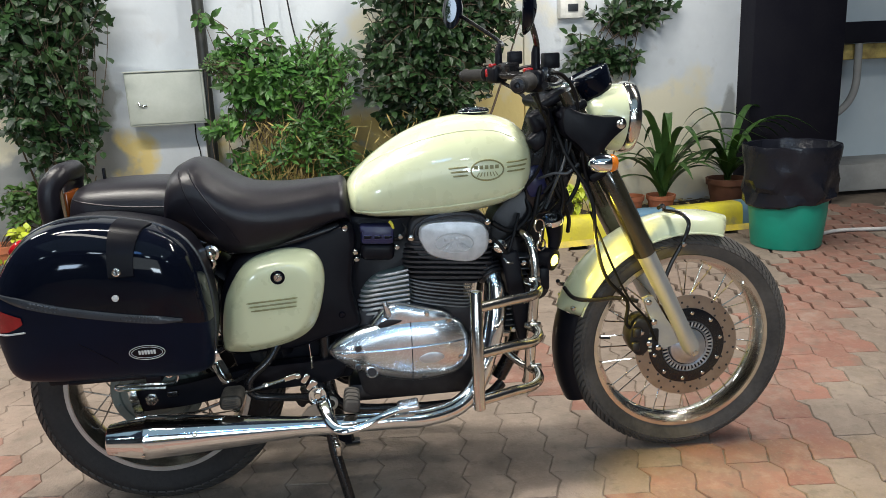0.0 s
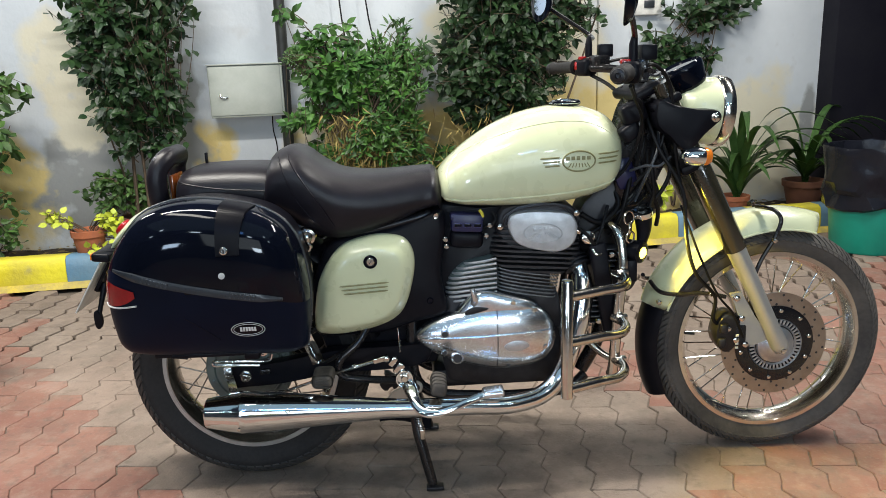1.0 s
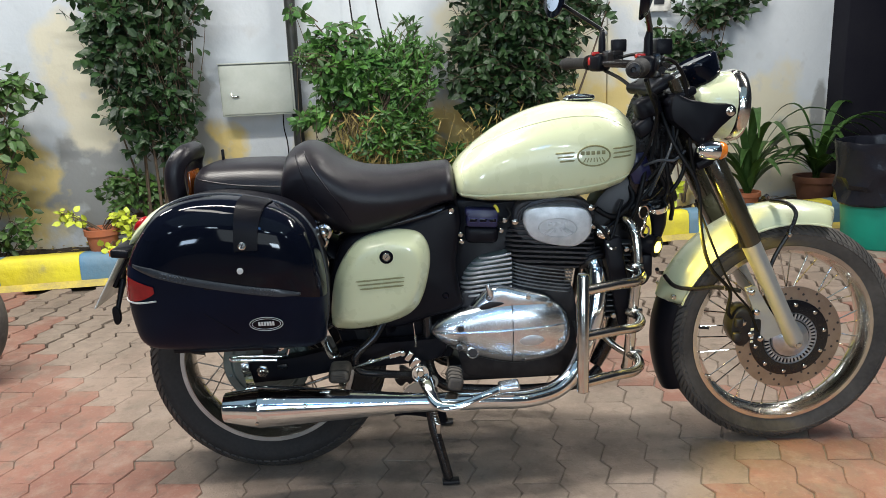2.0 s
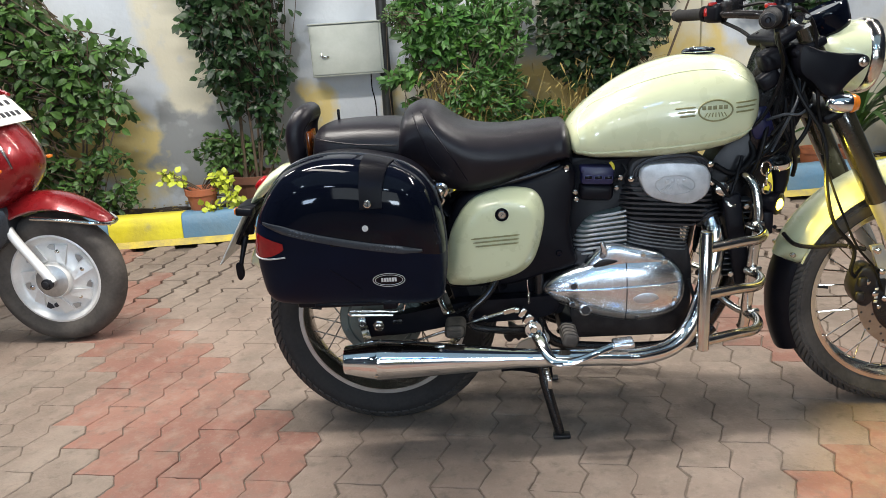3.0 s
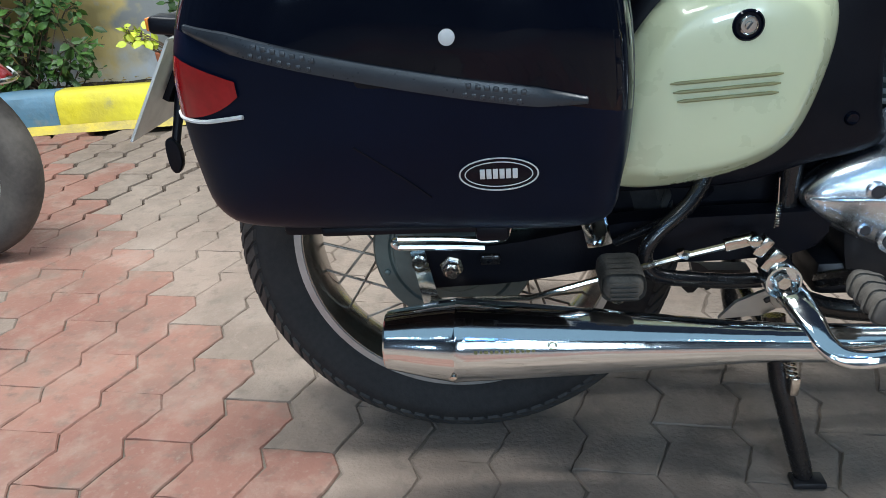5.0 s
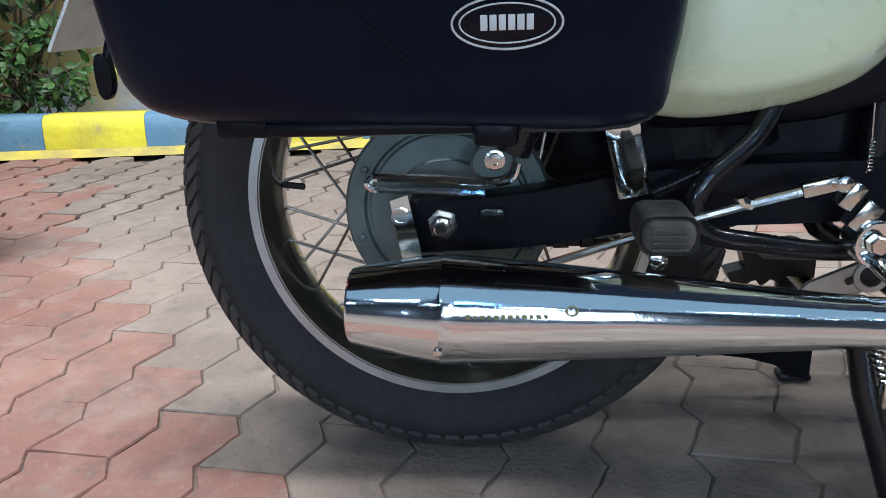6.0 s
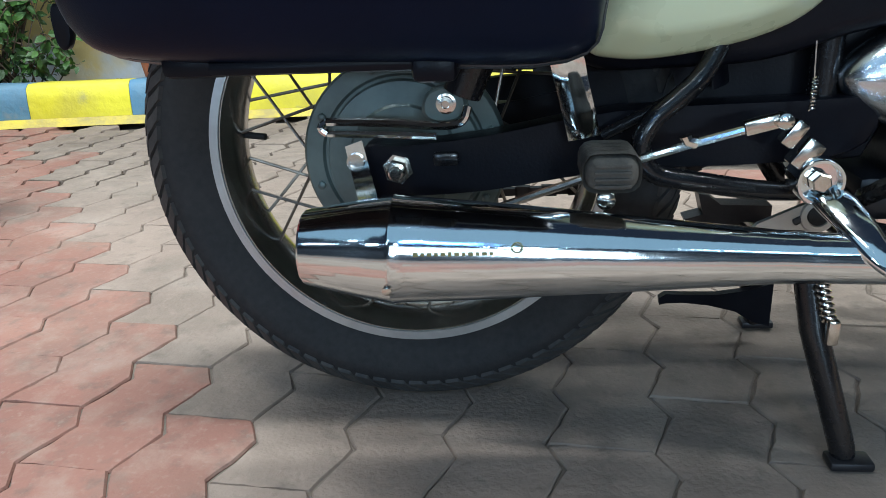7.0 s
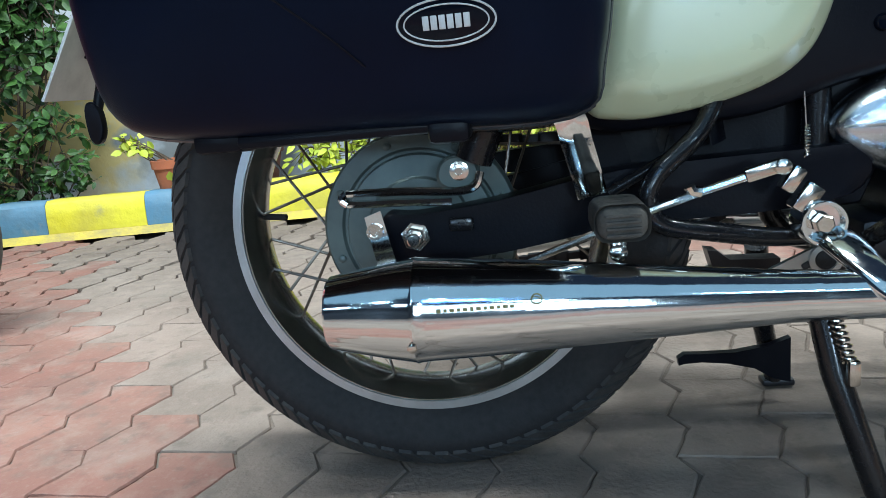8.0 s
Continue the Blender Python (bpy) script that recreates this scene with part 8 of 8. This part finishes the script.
bush("potted_shrub", (-1.06, 2.34, 0.26), [((-1.20, 2.33, 0.42), (0.20, 0.10, 0.12)), ((-1.0, 2.32, 0.38), (0.14, 0.08, 0.10))], 90, 7, 0.050, 0.026, LEAF_LOW, "small dark green shrub in a pot", "shrub", 23, stems=4, stem_r=0.005)
bush("low_shoots", (0.15, 2.15, 0.05), [((0.15, 2.14, 0.30), (0.30, 0.08, 0.15)), ((-0.58, 2.16, 0.22), (0.22, 0.07, 0.12))], 120, 7, 0.05, 0.024, LEAF_LIME, "yellow-green shoots behind the motorcycle", "shrub", 25, stems=4, stem_r=0.004)
# added plant: its lime leaves stand in for yellow lamp light
bush("lime_seedling", (1.72, 2.12, 0.06), [((1.72, 2.10, 0.24), (0.10, 0.05, 0.08))], 26, 6, 0.055, 0.030, LEAF_LIME, "added seedling behind the front fork, lamp's yellow put into its leaves", "seedling", 29, stems=3, stem_r=0.004)


def strap_plant(name, base, count, length, seed, label):
    rng = random.Random(seed)
    ob = thing(name, base, label, "plant")
    for k in range(count):
        a = 2 * math.pi * k / count + rng.uniform(-0.3, 0.3)
        d = Vector((math.cos(a), math.sin(a) * 0.55 - 0.12, 0))
        ln, lift = length * rng.uniform(0.65, 1.15), rng.uniform(0.55, 1.25)
        bm = B()
        rows = []
        for i in range(13):
            u = i / 12
            p = Vector(base) + d * ln * (0.10 * u + 0.52 * u**1.7) + Vector((0, 0, ln * lift * (1.15 * u - 0.80 * u**2.4)))
            p.y = min(p.y, 2.50)
            side = Vector((-d.y, d.x, 0)).normalized()
            w = 0.027 * (0.55 + 0.75 * u) * (1 - u**3) + 0.001
            rows.append([p - side * w + Vector((0, 0, w * 0.35)), p, p + side * w + Vector((0, 0, w * 0.35))])
        skin(bm, rows, closed_ring=False, caps=False)
        bmesh.ops.solidify(bm, geom=bm.faces[:], thickness=0.0012)
        part("strap_leaf", bm, LEAF_STRAP, ob, "", 60)
    return set_back(ob, base)


strap_plant("strap_leaf_plant", (2.25, 2.21, 0.15), 26, 0.98, 31, "green strap-leaved lily in a terracotta pot")
strap_plant("strap_leaf_plant", (2.66, 2.26, 0.22), 22, 0.80, 32, "green strap-leaved lily in the wide pot")
# dry stems under the shrub
rng = random.Random(41)
dry = thing("dry_stems", (0.3, 2.2, 0.05), "bundle of dry straw-coloured stems under the green shrub", "dry stems")
bm = B()
for k in range(210):
    main_clump = k % 4 != 0
    x = rng.gauss(0.17, 0.060) if main_clump else rng.gauss(0.86, 0.17)
    y = rng.uniform(2.10, 2.34)
    hgt = rng.triangular(0.30, 0.86, 0.55) if main_clump else rng.triangular(0.30, 0.90, 0.55)
    lean, bow = rng.gauss(0.01, 0.090), rng.gauss(0, 0.030)
    tip_drop = rng.uniform(0.0, 0.16)
    tube(bm, [(x, y, 0.05), (x + lean * 0.3 + bow, y, 0.05 + hgt * 0.45), (x + lean * 0.8 - bow, y - 0.02, 0.05 + hgt * 0.9), (x + lean * 1.5, y - 0.04, 0.05 + hgt - tip_drop * 0.5)], [0.0022, 0.002, 0.0015, 0.0008], 4, 3, caps=False)
for k in range(520):
    x = rng.gauss(0.16, 0.075) if k % 4 else rng.gauss(0.86, 0.18)
    leaf(bm, Vector((x, rng.uniform(2.08, 2.32), rng.uniform(0.12, 0.84))), Vector((rng.gauss(0, 0.7), rng.gauss(-0.1, 0.3), -1)), Vector((0, -1, 0.2)), rng.uniform(0.03, 0.10), rng.uniform(0.003, 0.010))
st = part("straw", bm, STRAW, dry, "", 60)
tagged(st, kind="stuff")
set_back(dry, (0.3, 2.2, 0.05))
# fallen leaves in the bed
bm = B()
for k in range(420):
    x = rng.uniform(-3.2, 2.9)
    y = kerb_y(x) + rng.uniform(0.16, 0.60)
    leaf(bm, Vector((x, y, 0.10 + rng.uniform(-0.01, 0.015))), Vector((rng.gauss(0, 1), rng.gauss(0, 1), 0.1)), Vector((0, 0, 1)), rng.uniform(0.03, 0.06), rng.uniform(0.012, 0.03))
solo("leaf_litter", bm, STRAW, "dry brown fallen leaves on the soil", "leaf litter", "stuff", 0)


# ---- interlocking pavers ----
PITCH_X, PITCH_Y, TURN_P = 0.1175, 0.235, radians(-6.0)
co, si = math.cos(TURN_P), math.sin(TURN_P)


def paver_outline(gap):
    """Sawtooth sides, two teeth a block, so that blocks shifted by half their length interlock."""
    hw, hl, amp = PITCH_X / 2 - gap, PITCH_Y / 2 - gap * 0.5, 0.0112
    half = PITCH_Y / 2
    ys, wave = [], []
    for k in range(2):
        y0 = -half + k * half
        for f, w in ((0.0, -amp), (0.66, amp)):
            ys.append(y0 + f * half)
            wave.append(w)
    ys.append(half)
    wave.append(-amp)
    ys = [min(max(y, -hl), hl) for y in ys]
    right = [(hw + w, y) for y, w in zip(ys, wave)]
    left = [(-hw + w, y) for y, w in zip(ys, wave)]
    return right + left[::-1]


def chipped(outline, seed, most):
    """The outline with worn edges: points between the corners, each a little out of line."""
    rng = random.Random(seed)
    out = []
    whole = paver_outline(0.001)
    for (ax, ay), (bx, by), p, q in zip(outline, outline[1:] + outline[:1], whole, whole[1:] + whole[:1]):
        n = max(1, round(math.hypot(q[0] - p[0], q[1] - p[1]) / 0.02))
        for k in range(n):
            u = k / n
            out.append((ax + (bx - ax) * u + rng.gauss(0, most), ay + (by - ay) * u + rng.gauss(0, most)))
    return out


def paver_mesh(material, name, gap=0.0011, soft=0.0020, seed=1):
    bm = B()
    low, mid_, top = (chipped(paver_outline(g), seed, 0.0009) for g in (gap, gap + 0.0003, gap + soft))
    skin(bm, [[Vector((x, y, -0.030)) for x, y in low], [Vector((x, y, -0.0028)) for x, y in mid_], [Vector((x, y, 0.0)) for x, y in top]])
    return mesh_of(bm, name, material, 0)


kinds = {}
for red, material in ((False, PAVER_GREY), (True, PAVER_RED)):
    for k in range(4):
        kinds[red, False, k] = paver_mesh(material, "paver", 0.0006 + 0.0003 * k, 0.0024, k)
        kinds[red, True, k] = paver_mesh(material, "paver", 0.0052 + 0.0011 * k, 0.0055, k)


def is_red(x, y, rng):
    """Red bands cross the grey paving in a wide lattice."""
    j = rng.gauss(0, 0.018)
    d1 = (x + 0.62) * 0.82 + (y - 0.05) * 0.57 + j
    d2 = (x - 1.62) * 0.77 - (y - 0.02) * 0.64 + j
    d3 = (x - 1.12) * 0.82 + (y - 0.55) * 0.57 + j
    return abs(d1 + 0.04) < 0.20 or abs(d2) < 0.19 or (abs(d3) < 0.12 and y > 0.2) or abs(d1 + 1.75) < 0.16 or abs(d2 - 1.75) < 0.18


rng = random.Random(77)
paving = thing("paving", (0, 0, 0), "grey and red interlocking zigzag concrete pavers", "paving", kind="structure")
near, far = [], []
for i in range(-62, 78):
    for j in range(-44, 14):
        u, v = i * PITCH_X, j * PITCH_Y + (PITCH_Y / 2 if i % 2 else 0)
        x, y = u * co - v * si, u * si + v * co
        if y > (kerb_y(x) - 0.065 if x < 2.95 else 3.25) or x < -5.5 or x > 7.5 or y < -6.3:
            continue
        flat = y < 0.9
        z = -0.0004 + rng.gauss(0, 0.0005 if flat else 0.0011) + 0.004 * noise.noise((x * 0.9, y * 0.9, 0)) * max(0, y - 0.9)
        tilt = 0.0045 if flat else 0.016
        m = Matrix.Translation((x, y, min(max(z, -0.0014 if flat else -0.006), 0.0022))) @ Matrix.Rotation(TURN_P + rng.gauss(0, 0.006), 4, "Z") @ Matrix.Rotation(max(-0.012, min(0.012, rng.gauss(0, tilt * 0.8))), 4, "X") @ Matrix.Rotation(max(-0.02, min(0.02, rng.gauss(0, tilt))), 4, "Y")
        red = is_red(x, y, rng)
        kind = rng.randrange(4)
        near.append((x, y, m, red, kind)) if -0.85 < x < 0.95 and -0.55 < y < 1.30 else far.append((x, y, m, red, kind))
near.sort(key=lambda q: abs(q[0] + 0.2) + abs(q[1] - 0.1))
far += near[300:]
for x, y, m, red, kind in near[:300]:
    ob = new("paver", kinds[red, False, kind])
    ob.parent, ob.matrix_basis = paving, m
for red, material in ((False, PAVER_GREY), (True, PAVER_RED)):
    sets = {}
    for (r, worn, k), me0 in kinds.items():
        if r == red:
            sets[worn, k] = ([v.co.copy() for v in me0.vertices], [list(p.vertices) for p in me0.polygons])
    verts, faces = [], []
    for x, y, m, r, kind in far:
        if r == red:
            n = len(verts)
            verts0, faces0 = sets[y > 0.95 + 0.15 * noise.noise((x, y, 4)), kind]
            verts += [m @ v for v in verts0]
            faces += [[n + k for k in q] for q in faces0]
    me = bpy.data.meshes.new("pavers")
    me.from_pydata(verts, [], faces)
    me.materials.append(material)
    ob = new("pavers_beyond", me)
    ob.parent = paving
    tagged(ob, kind="stuff")
